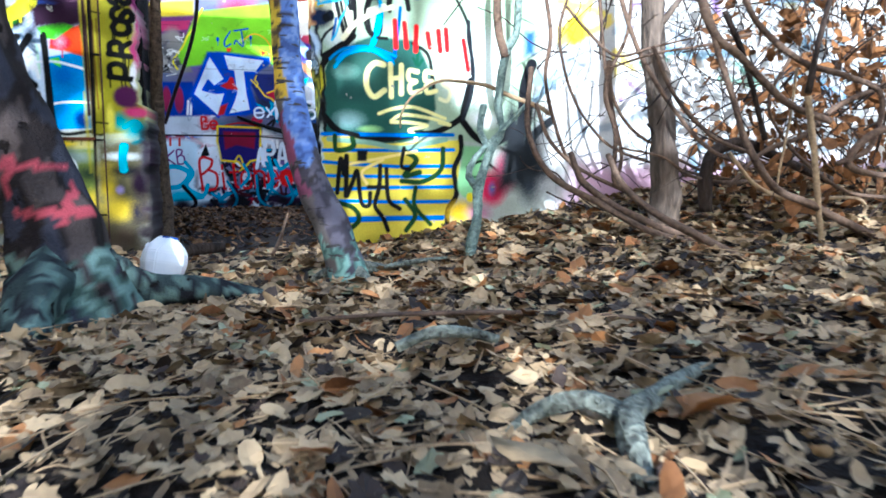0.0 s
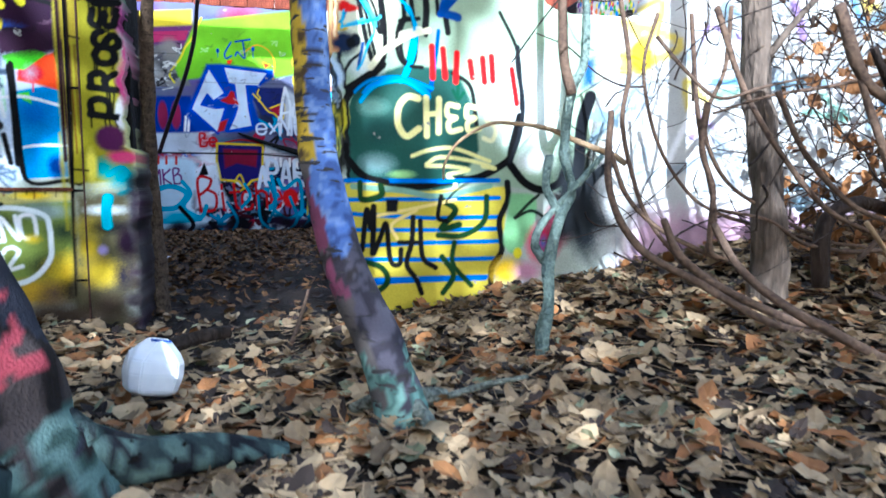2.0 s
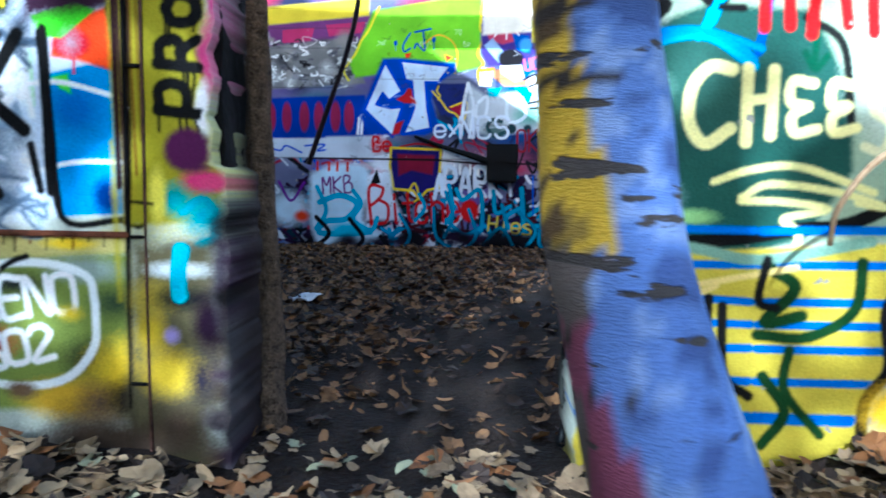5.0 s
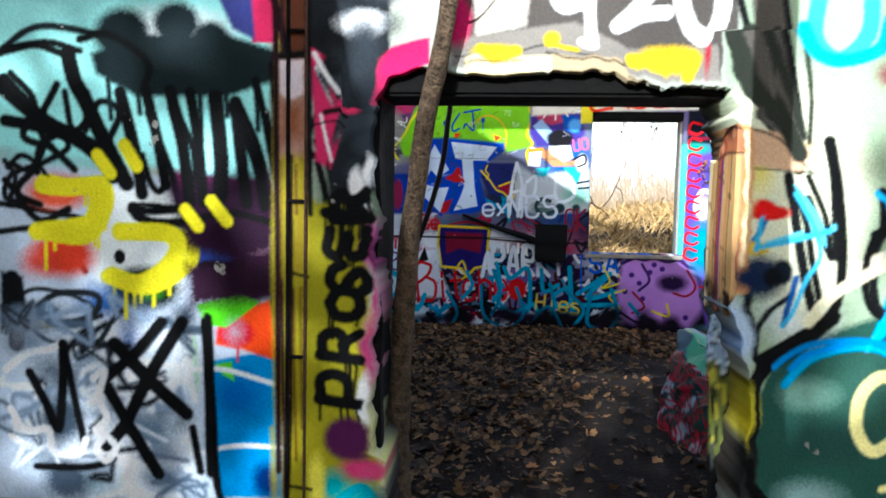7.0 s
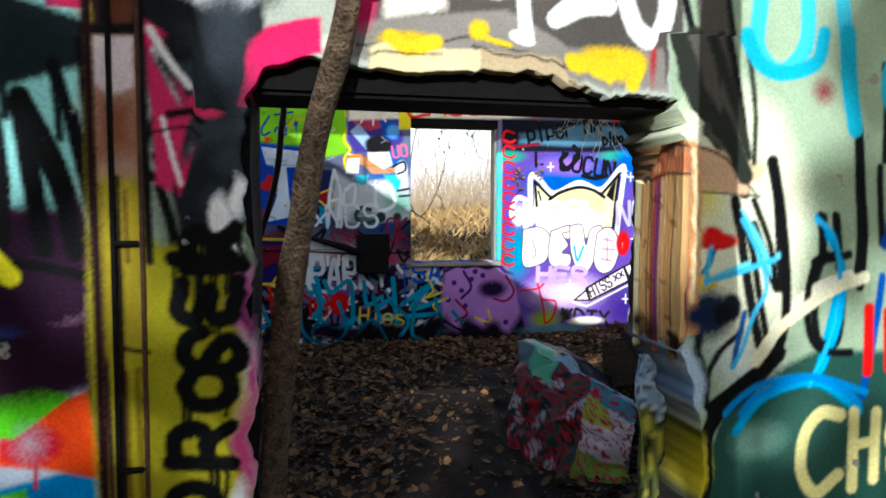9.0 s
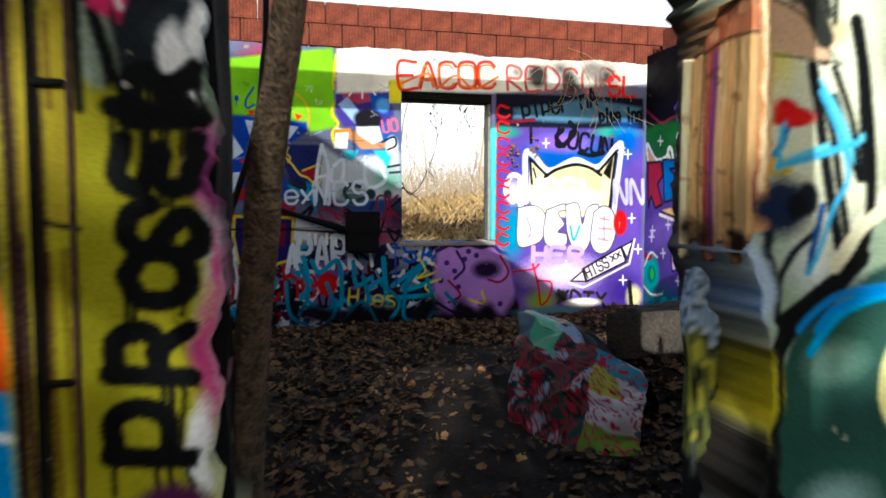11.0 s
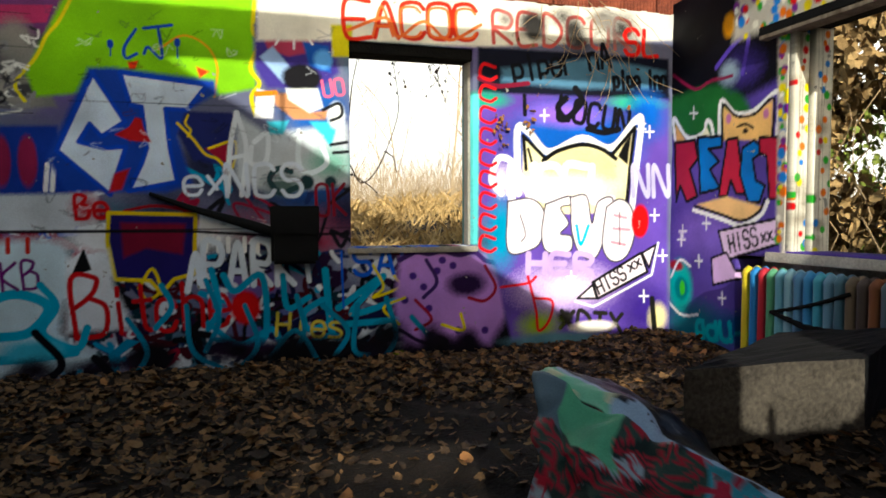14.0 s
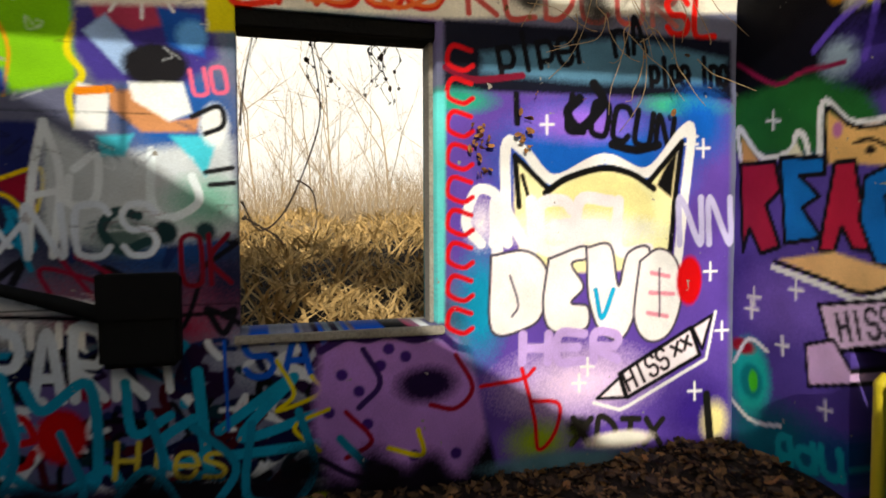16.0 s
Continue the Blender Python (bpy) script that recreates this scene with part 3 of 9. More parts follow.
BACK.line("#cdb81f", 0.020, "-1.030 0.519 -0.949 0.643 -0.904 0.502 -0.984 0.442 -1.030 0.519")
BACK.poly("#d7d9db", "-0.655 1.007 -0.200 0.920 -0.200 0.863 -0.657 0.901", soft=0.017)
BACK.line("#14141a", 0.017, "-2.074 0.893 -1.469 0.889 -0.698 0.884 -0.201 0.850 0.325 0.859", bend=False)
BACK.line("#b4382e", 0.026, "-1.972 0.849 -1.974 0.770")
BACK.line("#b4382e", 0.026, "-1.849 0.848 -1.851 0.769")
BACK.line("#b4382e", 0.026, "-1.760 0.847 -1.763 0.767")
BACK.line("#b4382e", 0.027, "-1.653 0.846 -1.655 0.766")
BACK.line("#e8eaec", 0.029, "-0.617 0.837 -0.619 0.751")
BACK.line("#e8eaec", 0.029, "-0.536 0.836 -0.537 0.750")
BACK.line("#e8eaec", 0.030, "-0.474 0.835 -0.475 0.749")
BACK.line("#e8eaec", 0.030, "-0.370 0.834 -0.371 0.748")
BACK.line("#e8eaec", 0.030, "-0.286 0.833 -0.287 0.747")
BACK.poly("#cfd3d8", "-1.443 0.721 -1.202 0.775 -1.178 0.543 -1.063 0.261 -1.458 0.250", soft=0.044)
BACK.poly("#121216", "-1.411 0.619 -1.346 0.769 -1.311 0.650")
BACK.line("#121216", 0.013, "-1.411 0.619 -1.346 0.769 -1.311 0.650 -1.411 0.619", bend=False)
BACK.word("B", "#b31c2a", 0.032, -1.400, 0.213, -1.141, 0.231, 0.374, gap=0.3)
BACK.word("it", "#b31c2a", 0.029, -1.188, 0.227, -0.905, 0.252, 0.293, gap=0.3)
BACK.word("che", "#b31c2a", 0.030, -0.921, 0.235, -0.426, 0.260, 0.298, gap=0.3)
BACK.spot("#b81c26", -0.372, 0.366, 0.110, 0.131, 0.25, 1)
BACK.word("PARK", "#cfd6de", 0.041, -0.631, 0.521, -0.000, 0.515, 0.285, gap=0.3)
BACK.line("#cfd6de", 0.033, "0.029 0.755 0.054 0.532")
BACK.line("#cfd6de", 0.041, "-0.737 0.490 -0.682 0.736 -0.655 0.522")
BACK.line("#2196b4", 0.042, "-0.586 0.627 -0.542 0.374 -0.612 0.234")
BACK.line("#2196b4", 0.043, "-0.510 0.588 -0.438 0.478 -0.264 0.580 -0.237 0.212 -0.309 0.070")
BACK.line("#2196b4", 0.040, "-0.124 0.575 -0.093 0.352 0.052 0.420")
BACK.line("#2196b4", 0.049, "0.165 0.603 0.203 0.186 0.250 0.126")
BACK.line("#2196b4", 0.044, "0.143 0.397 0.014 0.310 0.049 0.195 0.177 0.226")
BACK.line("#2196b4", 0.046, "0.253 0.335 0.579 0.551 0.347 0.293 0.734 0.390")
BACK.line("#2196b4", 0.046, "0.308 0.218 0.537 0.225 0.693 0.236")
BACK.line("#2196b4", 0.052, "0.835 0.542 0.832 0.149 0.915 0.461 0.977 0.537 0.996 0.299")
BACK.line("#2196b4", 0.037, "-0.564 0.159 -0.309 0.088 -0.026 0.088 0.195 0.149")
BACK.line("#2196b4", 0.037, "-0.897 0.532 -0.837 0.389 -0.937 0.253")
BACK.line("#2196b4", 0.040, "-0.611 0.270 -0.412 0.113 -0.202 0.210 -0.134 0.057")
BACK.line("#28a0ba", 0.044, "-1.594 0.559 -1.511 0.422 -1.590 0.258 -1.402 0.145 -1.338 0.277")
BACK.spot("#58b4ca", -1.550, 0.155, 0.117, 0.084, 0.6, 1)
BACK.poly("#1d7f9c", "-1.196 -0.043 -1.222 0.098 -1.111 0.194 -1.034 0.172 -1.146 0.092 -1.165 -0.045")
BACK.line("#9d2340", 0.024, "-0.991 0.011 -0.812 0.104 -0.847 0.018 -0.992 -0.024")
BACK.spot("#131319", -0.974, 0.045, 0.191, 0.123, 0.4, 1)
BACK.word("Hies", "#c9b957", 0.022, -0.174, 0.164, 0.307, 0.123, 0.155, gap=0.3)
BACK.word("SAVE", "#2a63c0", 0.030, 0.369, 0.566, 1.038, 0.567, 0.182, gap=0.3)
BACK.line("#cfc22a", 0.019, "0.503 0.630 0.578 0.474 0.500 0.400 0.696 0.469 0.657 0.548")
BACK.line("#2a63c0", 0.015, "0.278 0.731 0.291 0.333")
BACK.poly("#a985c4", "0.698 0.683 0.857 0.729 1.142 0.699 1.352 0.678 1.503 0.438 1.524 0.109 1.394 -0.089 0.731 -0.002 0.655 0.316", soft=0.055)
BACK.line("#3f2a63", 0.037, "0.698 0.663 0.817 0.719 0.917 0.704 1.019 0.726 1.142 0.691 1.268 0.708 1.352 0.646 1.459 0.602 1.516 0.437 1.533 0.273")
BACK.spot("#4a2f7a", 0.795, 0.544, 0.032, 0.031, 0.3, 1)
BACK.spot("#4a2f7a", 0.875, 0.462, 0.032, 0.031, 0.3, 1)
BACK.spot("#4a2f7a", 0.977, 0.577, 0.033, 0.032, 0.3, 1)
BACK.spot("#4a2f7a", 1.100, 0.613, 0.033, 0.032, 0.3, 1)
BACK.spot("#4a2f7a", 0.914, 0.303, 0.032, 0.032, 0.3, 1)
BACK.spot("#4a2f7a", 0.734, 0.370, 0.032, 0.031, 0.3, 1)
BACK.spot("#4a2f7a", 1.139, 0.131, 0.033, 0.032, 0.3, 1)
BACK.spot("#4a2f7a", 1.351, 0.119, 0.034, 0.033, 0.3, 1)
BACK.spot("#4a2f7a", 1.018, 0.655, 0.033, 0.032, 0.3, 1)
BACK.spot("#2a1740", 1.204, 0.470, 0.193, 0.112, 0.5, 1)
BACK.line("#8f1c34", 0.025, "1.352 0.605 1.438 0.440 1.352 0.342 1.224 0.368")
BACK.line("#8f1c34", 0.024, "0.814 0.367 0.934 0.223 0.812 0.150")
BACK.line("#3f2a63", 0.028, "0.896 0.658 0.976 0.498 0.874 0.384")
BACK.line("#2a1740", 0.028, "0.693 0.157 0.892 0.047 1.265 -0.006")
BACK.line("#cdbf2a", 0.025, "1.015 0.178 1.181 0.129 1.161 0.251")
BACK.line("#cdbf2a", 0.019, "0.693 0.197 0.577 0.319 0.734 0.390")
# black band at the wall's foot, where soot and painted shadow merge
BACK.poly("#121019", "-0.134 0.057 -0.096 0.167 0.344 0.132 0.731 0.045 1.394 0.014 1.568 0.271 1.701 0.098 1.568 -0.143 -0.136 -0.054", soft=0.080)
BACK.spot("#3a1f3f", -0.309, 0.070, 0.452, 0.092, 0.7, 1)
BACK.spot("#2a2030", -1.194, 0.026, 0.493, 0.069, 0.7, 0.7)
# white and red band under the brick
BACK.poly("#d9d6cc", "-0.258 2.571 2.955 2.977 2.965 2.384 1.314 2.219 0.372 2.198 -0.267 2.152", soft=0.028)
BACK.poly("#c8bf3a", "0.227 2.296 0.374 2.308 0.371 2.088 0.231 2.079", soft=0.018)
BACK.word("EACOC", "#c8402f", 0.031, 0.336, 2.223, 1.320, 2.273, 0.245, gap=0.15)
BACK.line("#e07a4a", 0.023, "0.337 2.267 0.608 2.374 0.700 2.247 0.887 2.371 1.077 2.253 1.320 2.379")
BACK.word("ACOC", "#e07a4a", 0.018, 0.516, 2.244, 1.345, 2.284, 0.203, gap=0.3)
BACK.word("REDCOR", "#b9605a", 0.029, 1.420, 2.256, 2.636, 2.283, 0.222, gap=0.3)
BACK.clouds(("#3c3a38", "#8a8680"), 12, 1.5, 2.3, 2.7, 2.5, 0.12, 0.6)
BACK.word("SL", "#c0302c", 0.036, 2.524, 2.242, 2.863, 2.247, 0.195, gap=0.3)
BACK.line("#1f86a2", 0.035, "-0.033 0.433 0.016 0.186 -0.073 0.012")
BACK.line("#1f86a2", 0.036, "0.142 0.360 0.320 0.173 0.228 -0.004")
BACK.line("#1f86a2", 0.037, "0.390 0.352 0.364 0.034 0.502 -0.019")
BACK.line("#1f86a2", 0.035, "-0.376 0.378 -0.296 0.112 -0.425 -0.057")
BACK.line("#1f86a2", 0.033, "-0.747 0.391 -0.711 0.089 -0.508 -0.052")
BACK.line("#1f86a2", 0.037, "0.597 0.391 0.666 0.111 0.548 -0.068")
BACK.line("#1f86a2", 0.035, "-0.211 0.019 -0.036 0.189 0.138 -0.090")
BACK.line("#1f86a2", 0.034, "-0.622 0.559 -0.544 0.298 -0.630 0.085")
BACK.line("#1f86a2", 0.038, "0.785 0.245 0.928 0.052 0.808 -0.106")
BACK.line("#1f86a2", 0.033, "-1.104 0.320 -0.991 0.104 -1.073 -0.061")
BACK.line("#0d0d18", 0.045, "-1.989 0.275 -1.852 0.108 -1.998 -0.045")
BACK.line("#0d0d18", 0.047, "-1.632 0.259 -1.490 0.047 -1.678 -0.106")
BACK.line("#0d0d18", 0.049, "-1.301 0.078 -1.113 -0.101 -0.953 0.017")
# purple piece
BACK.poly("#131629", "1.298 2.218 2.010 2.226 2.917 2.231 2.932 1.902 2.011 1.885 1.297 1.883", soft=0.024)
BACK.poly("#5a7d94", "1.483 2.074 2.286 2.204 2.893 2.132 2.870 1.985 2.102 1.955 1.482 1.971", soft=0.041)
BACK.word("piper nA", "#0d0d18", 0.029, 1.590, 1.977, 2.428, 2.146, 0.183, gap=0.3)
BACK.word("pipelinc", "#0d0d18", 0.031, 2.430, 1.963, 2.920, 1.996, 0.142, gap=0.3)
BACK.line("#7a1f3a", 0.033, "1.305 1.993 1.440 1.941 1.699 1.975")
BACK.poly("#68529f", "1.297 1.883 2.921 1.910 2.940 0.025 1.568 0.023 1.481 0.357 1.395 0.846 1.303 1.206", soft=0.032)
BACK.spot("#3a9a84", 1.355, 1.839, 0.253, 0.079, 0.6, 1)
BACK.spot("#4fae94", 2.624, 1.863, 0.342, 0.076, 0.6, 1)
BACK.spot("#2a66b4", 2.105, 1.544, 0.692, 0.372, 0.5, 1)
BACK.spot("#8f6fc8", 2.012, 1.746, 0.410, 0.123, 0.6, 1)
BACK.spot("#2a66b4", 2.724, 1.774, 0.247, 0.256, 0.7, 1)
BACK.spot("#1f8fae", 1.481, 0.845, 0.173, 0.364, 0.7, 1)
BACK.spot("#d8c3e0", 2.018, 0.418, 0.555, 0.253, 0.8, 1)
BACK.spot("#432f80", 2.744, 0.213, 0.302, 0.265, 0.7, 1)
BACK.word("I", "#101018", 0.033, 1.633, 1.740, 1.743, 1.744, 0.140, gap=0.3)
BACK.line("#101018", 0.052, "2.011 1.877 1.944 1.805 2.012 1.726 2.112 1.812 2.149 1.875 2.093 1.955")
BACK.word("LOCUN", "#101018", 0.034, 1.944, 1.723, 2.578, 1.620, 0.171, gap=0.3)
BACK.line("#101018", 0.045, "2.197 1.650 2.338 1.625 2.471 1.655")
BACK.line("#eef0f4", 0.054, "1.621 1.148 1.612 1.619 1.708 1.606 1.868 1.464 2.151 1.578 2.406 1.510 2.616 1.727 2.675 1.721 2.630 1.344 2.595 1.001")
BACK.poly("#e9ddb4", "1.655 1.330 1.655 1.580 1.842 1.406 1.990 1.491 2.151 1.528 2.315 1.499 2.416 1.459 2.597 1.667 2.571 1.343 2.546 1.001 1.700 0.985", soft=0.017)
BACK.poly("#e8d8a6", "1.788 1.250 1.855 1.394 2.013 1.484 2.174 1.512 2.315 1.482 2.426 1.384 2.461 1.257", soft=0.034)
BACK.line("#0c0c0e", 0.029, "1.682 1.330 1.660 1.580 1.842 1.414", bend=False)
BACK.line("#0c0c0e", 0.035, "1.824 1.398 1.945 1.474 2.151 1.528 2.320 1.499 2.445 1.426")
BACK.line("#0c0c0e", 0.032, "2.416 1.459 2.617 1.676 2.571 1.343 2.550 1.087", bend=False)
BACK.poly("#0c0c0e", "2.521 1.546 2.588 1.633 2.552 1.377 2.464 1.443", soft=0.014)
BACK.line("#0c0c0e", 0.021, "1.699 1.484 1.735 1.364")
BACK.spot("#efeaf2", 2.038, 1.203, 0.528, 0.124, 0.7, 0.75)
BACK.spot("#efeaf2", 1.482, 1.247, 0.112, 0.160, 0.7, 0.6)
BACK.line("#e8eaf0", 0.050, "1.482 1.147 1.405 1.247 1.460 1.407 1.568 1.369 1.546 1.147")
BACK.word("NGEL", "#dedadf", 0.063, 1.568, 1.107, 2.462, 1.108, 0.251, gap=0.2)
BACK.word("NN", "#b9b6d4", 0.037, 2.608, 1.130, 2.984, 1.131, 0.249, gap=0.3)
BACK.poly("#e9dfe4", "1.533 1.087 1.722 1.107 1.834 1.005 1.812 0.799 1.723 0.718 1.538 0.714", bend=True)
BACK.line("#4c4854", 0.014, "1.533 1.087 1.722 1.107 1.834 1.005 1.812 0.799 1.723 0.718 1.538 0.714 1.533 1.087")
BACK.poly("#e9dfe4", "1.843 1.066 2.038 1.128 2.061 1.066 1.970 1.037 2.039 0.920 1.970 0.838 2.063 0.815 2.054 0.702 1.871 0.694 1.812 0.819", bend=True)
BACK.line("#4c4854", 0.014, "1.843 1.066 2.038 1.128 2.061 1.066 1.970 1.037 2.039 0.920 1.970 0.838 2.063 0.815 2.054 0.702 1.871 0.694 1.812 0.819 1.843 1.066")
BACK.poly("#e9dfe4", "2.052 1.120 2.191 1.129 2.240 0.918 2.295 1.087 2.429 1.087 2.298 0.671 2.157 0.666 2.072 0.836", bend=True)
BACK.line("#4c4854", 0.014, "2.052 1.120 2.191 1.129 2.240 0.918 2.295 1.087 2.429 1.087 2.298 0.671 2.157 0.666 2.072 0.836 2.052 1.120")
BACK.poly("#e9dfe4", "2.367 1.044 2.486 1.108 2.595 1.035 2.626 0.828 2.550 0.648 2.419 0.617 2.336 0.747", bend=True)
BACK.line("#4c4854", 0.014, "2.367 1.044 2.486 1.108 2.595 1.035 2.626 0.828 2.550 0.648 2.419 0.617 2.336 0.747 2.367 1.044")
BACK.line("#d79aa8", 0.023, "2.439 0.980 2.546 0.958")
BACK.line("#d79aa8", 0.023, "2.431 0.874 2.577 0.863")
BACK.line("#d79aa8", 0.023, "2.417 0.767 2.539 0.743")
BACK.line("#5c5864", 0.012, "1.634 0.985 1.678 0.842 1.647 0.781")
BACK.line("#1fa0c4", 0.027, "2.109 0.899 2.147 0.751 2.211 0.898")
BACK.line("#5c5864", 0.012, "2.488 1.001 2.490 0.744")
BACK.spot("#c0152a", 2.675, 0.931, 0.089, 0.147, 0.2, 1)
BACK.word("HER", "#b9a3d2", 0.047, 1.701, 0.546, 2.299, 0.526, 0.140, gap=0.3)
BACK.poly("#ead9e2", "2.252 0.451 2.688 0.675 2.750 0.521 2.301 0.321")
BACK.line("#0e0e12", 0.023, "2.252 0.451 2.688 0.675 2.750 0.521 2.301 0.321 2.252 0.451", bend=False)
BACK.poly("#ead9e2", "2.121 0.329 2.253 0.430 2.292 0.321")
BACK.line("#0e0e12", 0.018, "2.121 0.329 2.253 0.430 2.292 0.321 2.121 0.329", bend=False)
BACK.poly("#ead9e2", "2.698 0.675 2.827 0.738 2.788 0.629 2.764 0.555")
BACK.line("#0e0e12", 0.019, "2.698 0.675 2.827 0.738 2.788 0.629 2.764 0.555 2.698 0.675", bend=False)
BACK.line("#f2eef4", 0.018, "2.103 0.308 2.254 0.259 2.311 0.278 2.790 0.497 2.847 0.755", bend=False)
BACK.word("HISS", "#0e0e12", 0.018, 2.315, 0.355, 2.581, 0.483, 0.112, gap=0.3)
BACK.word("xx", "#0e0e12", 0.019, 2.590, 0.526, 2.714, 0.587, 0.087, gap=0.3)
BACK.line("#e6e2f0", 0.014, "2.769 0.978 2.849 0.978")
BACK.line("#e6e2f0", 0.014, "2.808 1.026 2.810 0.930")
BACK.line("#e6e2f0", 0.014, "2.636 1.707 2.714 1.709")
BACK.line("#e6e2f0", 0.014, "2.674 1.755 2.676 1.661")
BACK.line("#e6e2f0", 0.014, "2.710 1.645 2.790 1.648")
BACK.line("#e6e2f0", 0.014, "2.749 1.694 2.751 1.599")
BACK.line("#e6e2f0", 0.013, "1.796 1.738 1.867 1.741")
BACK.line("#e6e2f0", 0.013, "1.831 1.784 1.832 1.695")
BACK.line("#e6e2f0", 0.013, "1.981 0.419 2.055 0.416")
BACK.line("#e6e2f0", 0.013, "2.018 0.464 2.019 0.371")
BACK.line("#e6e2f0", 0.013, "2.027 0.502 2.102 0.499")
BACK.line("#e6e2f0", 0.013, "2.064 0.547 2.065 0.454")
BACK.line("#e6e2f0", 0.014, "2.677 0.326 2.757 0.323")
BACK.line("#e6e2f0", 0.014, "2.716 0.373 2.718 0.276")
BACK.line("#e6e2f0", 0.014, "2.849 0.650 2.930 0.648")
BACK.line("#e6e2f0", 0.014, "2.889 0.697 2.890 0.600")
BACK.line("#e6e2f0", 0.014, "2.636 1.664 2.715 1.667")
BACK.line("#e6e2f0", 0.014, "2.675 1.712 2.676 1.619")
BACK.spot("#1d1d1a", 2.020, 0.185, 0.093, 0.076, 0.5, 1)
BACK.word("XDTX", "#2a2823", 0.035, 1.974, 0.103, 2.546, 0.048, 0.135, gap=0.3)
BACK.spot("#e6ddd4", 2.255, 0.100, 0.239, 0.060, 0.4, 1)
BACK.spot("#d9cf9a", 2.846, 0.142, 0.112, 0.155, 0.6, 1)
BACK.spot("#8fa63a", 1.791, 0.135, 0.226, 0.146, 0.6, 0.8)
BACK.line("#1d1d1a", 0.048, "2.793 0.299 2.822 0.032")
BACK.spot("#5d7f8c", 1.928, 0.021, 0.552, 0.068, 0.6, 1)
BACK.line("#c0242c", 0.022, "1.701 0.513 1.768 0.261 1.791 0.093 1.882 0.172 1.904 0.317 1.746 0.345")
BACK.line("#c0242c", 0.021, "1.481 0.439 1.701 0.463 1.768 0.510")
BACK.line("#c02630", 0.024, "1.432 2.078 1.339 2.096 1.314 2.017 1.389 1.982 1.440 2.008")
BACK.line("#c02630", 0.024, "1.431 1.921 1.339 1.940 1.313 1.860 1.389 1.825 1.440 1.851")
BACK.line("#c02630", 0.024, "1.431 1.763 1.338 1.783 1.313 1.704 1.389 1.667 1.440 1.693")
BACK.line("#c02630", 0.024, "1.431 1.605 1.338 1.626 1.312 1.546 1.388 1.509 1.439 1.534")
BACK.line("#c02630", 0.024, "1.431 1.446 1.337 1.468 1.312 1.388 1.388 1.350 1.439 1.375")
BACK.line("#c02630", 0.025, "1.430 1.287 1.337 1.310 1.311 1.230 1.388 1.191 1.439 1.215")
BACK.line("#c02630", 0.025, "1.430 1.127 1.337 1.151 1.311 1.071 1.387 1.031 1.439 1.055")
BACK.line("#c02630", 0.025, "1.430 0.966 1.336 0.991 1.311 0.911 1.387 0.870 1.438 0.894")
BACK.line("#c02630", 0.025, "1.430 0.805 1.336 0.831 1.310 0.751 1.387 0.709 1.438 0.732")
BACK.poly("#6fc4c4", "1.247 1.873 1.305 1.876 1.293 0.768 1.251 0.768", soft=0.016)
BACK.spot("#b9c42a", 0.691, -0.031, 0.063, 0.047, 0.5, 0.5)
BACK.scribble(("#15131a", "#d8dce0", "#3a3f5a", "#5a2438"), 90, -1.6, 0.9, 0.3, 2.3, 0.05, 0.006, 0.45)
# dark clouds for soot and shadow along the wall's foot
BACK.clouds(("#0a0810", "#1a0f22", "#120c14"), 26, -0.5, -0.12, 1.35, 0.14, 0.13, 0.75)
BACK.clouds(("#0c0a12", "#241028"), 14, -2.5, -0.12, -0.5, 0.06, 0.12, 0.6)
BACK.scribble(("#e0e0dc", "#1a1a1e", "#5a5a60", "#8a8a8c"), 70, -2.6, 1.66, -1.6, 2.1, 0.05, 0.013)
for k in range(5):
    BACK.line("#2a2830", 0.006, f"-2.6 {1.62 + 0.2 * k} -1.6 {1.62 + 0.2 * k}", 0.006, 0.6, bend=False)
BACK.line("#15131a", 0.006, "-2.6 0.893 -1.2 0.897 0.34 0.9", 0.006, 0.8, bend=False)
BACK.line("#15131a", 0.005, "-1.4 1.706 -0.6 1.712 0.0 1.716", 0.006, 0.7, bend=False)
# side wall
RIGHT.poly("#0f0f1a", "-8.573 3.019 -6.661 2.913 -6.622 1.706 -7.345 1.855 -7.881 1.735 -8.544 1.664", soft=0.069)
RIGHT.poly("#2f6b38", "-8.528 1.924 -7.886 1.928 -7.594 1.690 -7.823 1.573 -8.472 1.633", soft=0.057, bend=True)
RIGHT.spot("#4d3f86", -7.676, 1.996, 0.260, 0.184, 0.7, 1)
RIGHT.spot("#9fb0bc", -7.806, 1.987, 0.137, 0.113, 0.6, 1)
RIGHT.line("#6a55b0", 0.035, "-7.945 2.056 -7.784 2.169 -7.632 2.203 -7.675 1.959")
RIGHT.line("#8a2a50", 0.024, "-8.448 2.103 -8.181 1.945 -8.001 1.970 -7.779 1.963")
RIGHT.spot("#c48f1f", -7.815, 2.327, 0.078, 0.105, 0.4, 1)
RIGHT.spot("#7f6ab8", -8.032, 0.837, 0.539, 0.243, 0.7, 1)
RIGHT.spot("#1d6f80", -8.139, 0.124, 0.511, 0.251, 0.6, 1)
RIGHT.spot("#1f4f7a", -7.629, 0.175, 0.413, 0.150, 0.6, 1)
RIGHT.spot("#39b7ac", -8.329, 0.418, 0.177, 0.238, 0.35, 1)
RIGHT.spot("#1d8a8a", -8.315, 0.397, 0.095, 0.108, 0.3, 1)
RIGHT.spot("#5ac83f", -8.301, 0.399, 0.040, 0.069, 0.3, 1)
RIGHT.spot("#a02a3a", -8.380, 0.573, 0.111, 0.052, 0.4, 1)
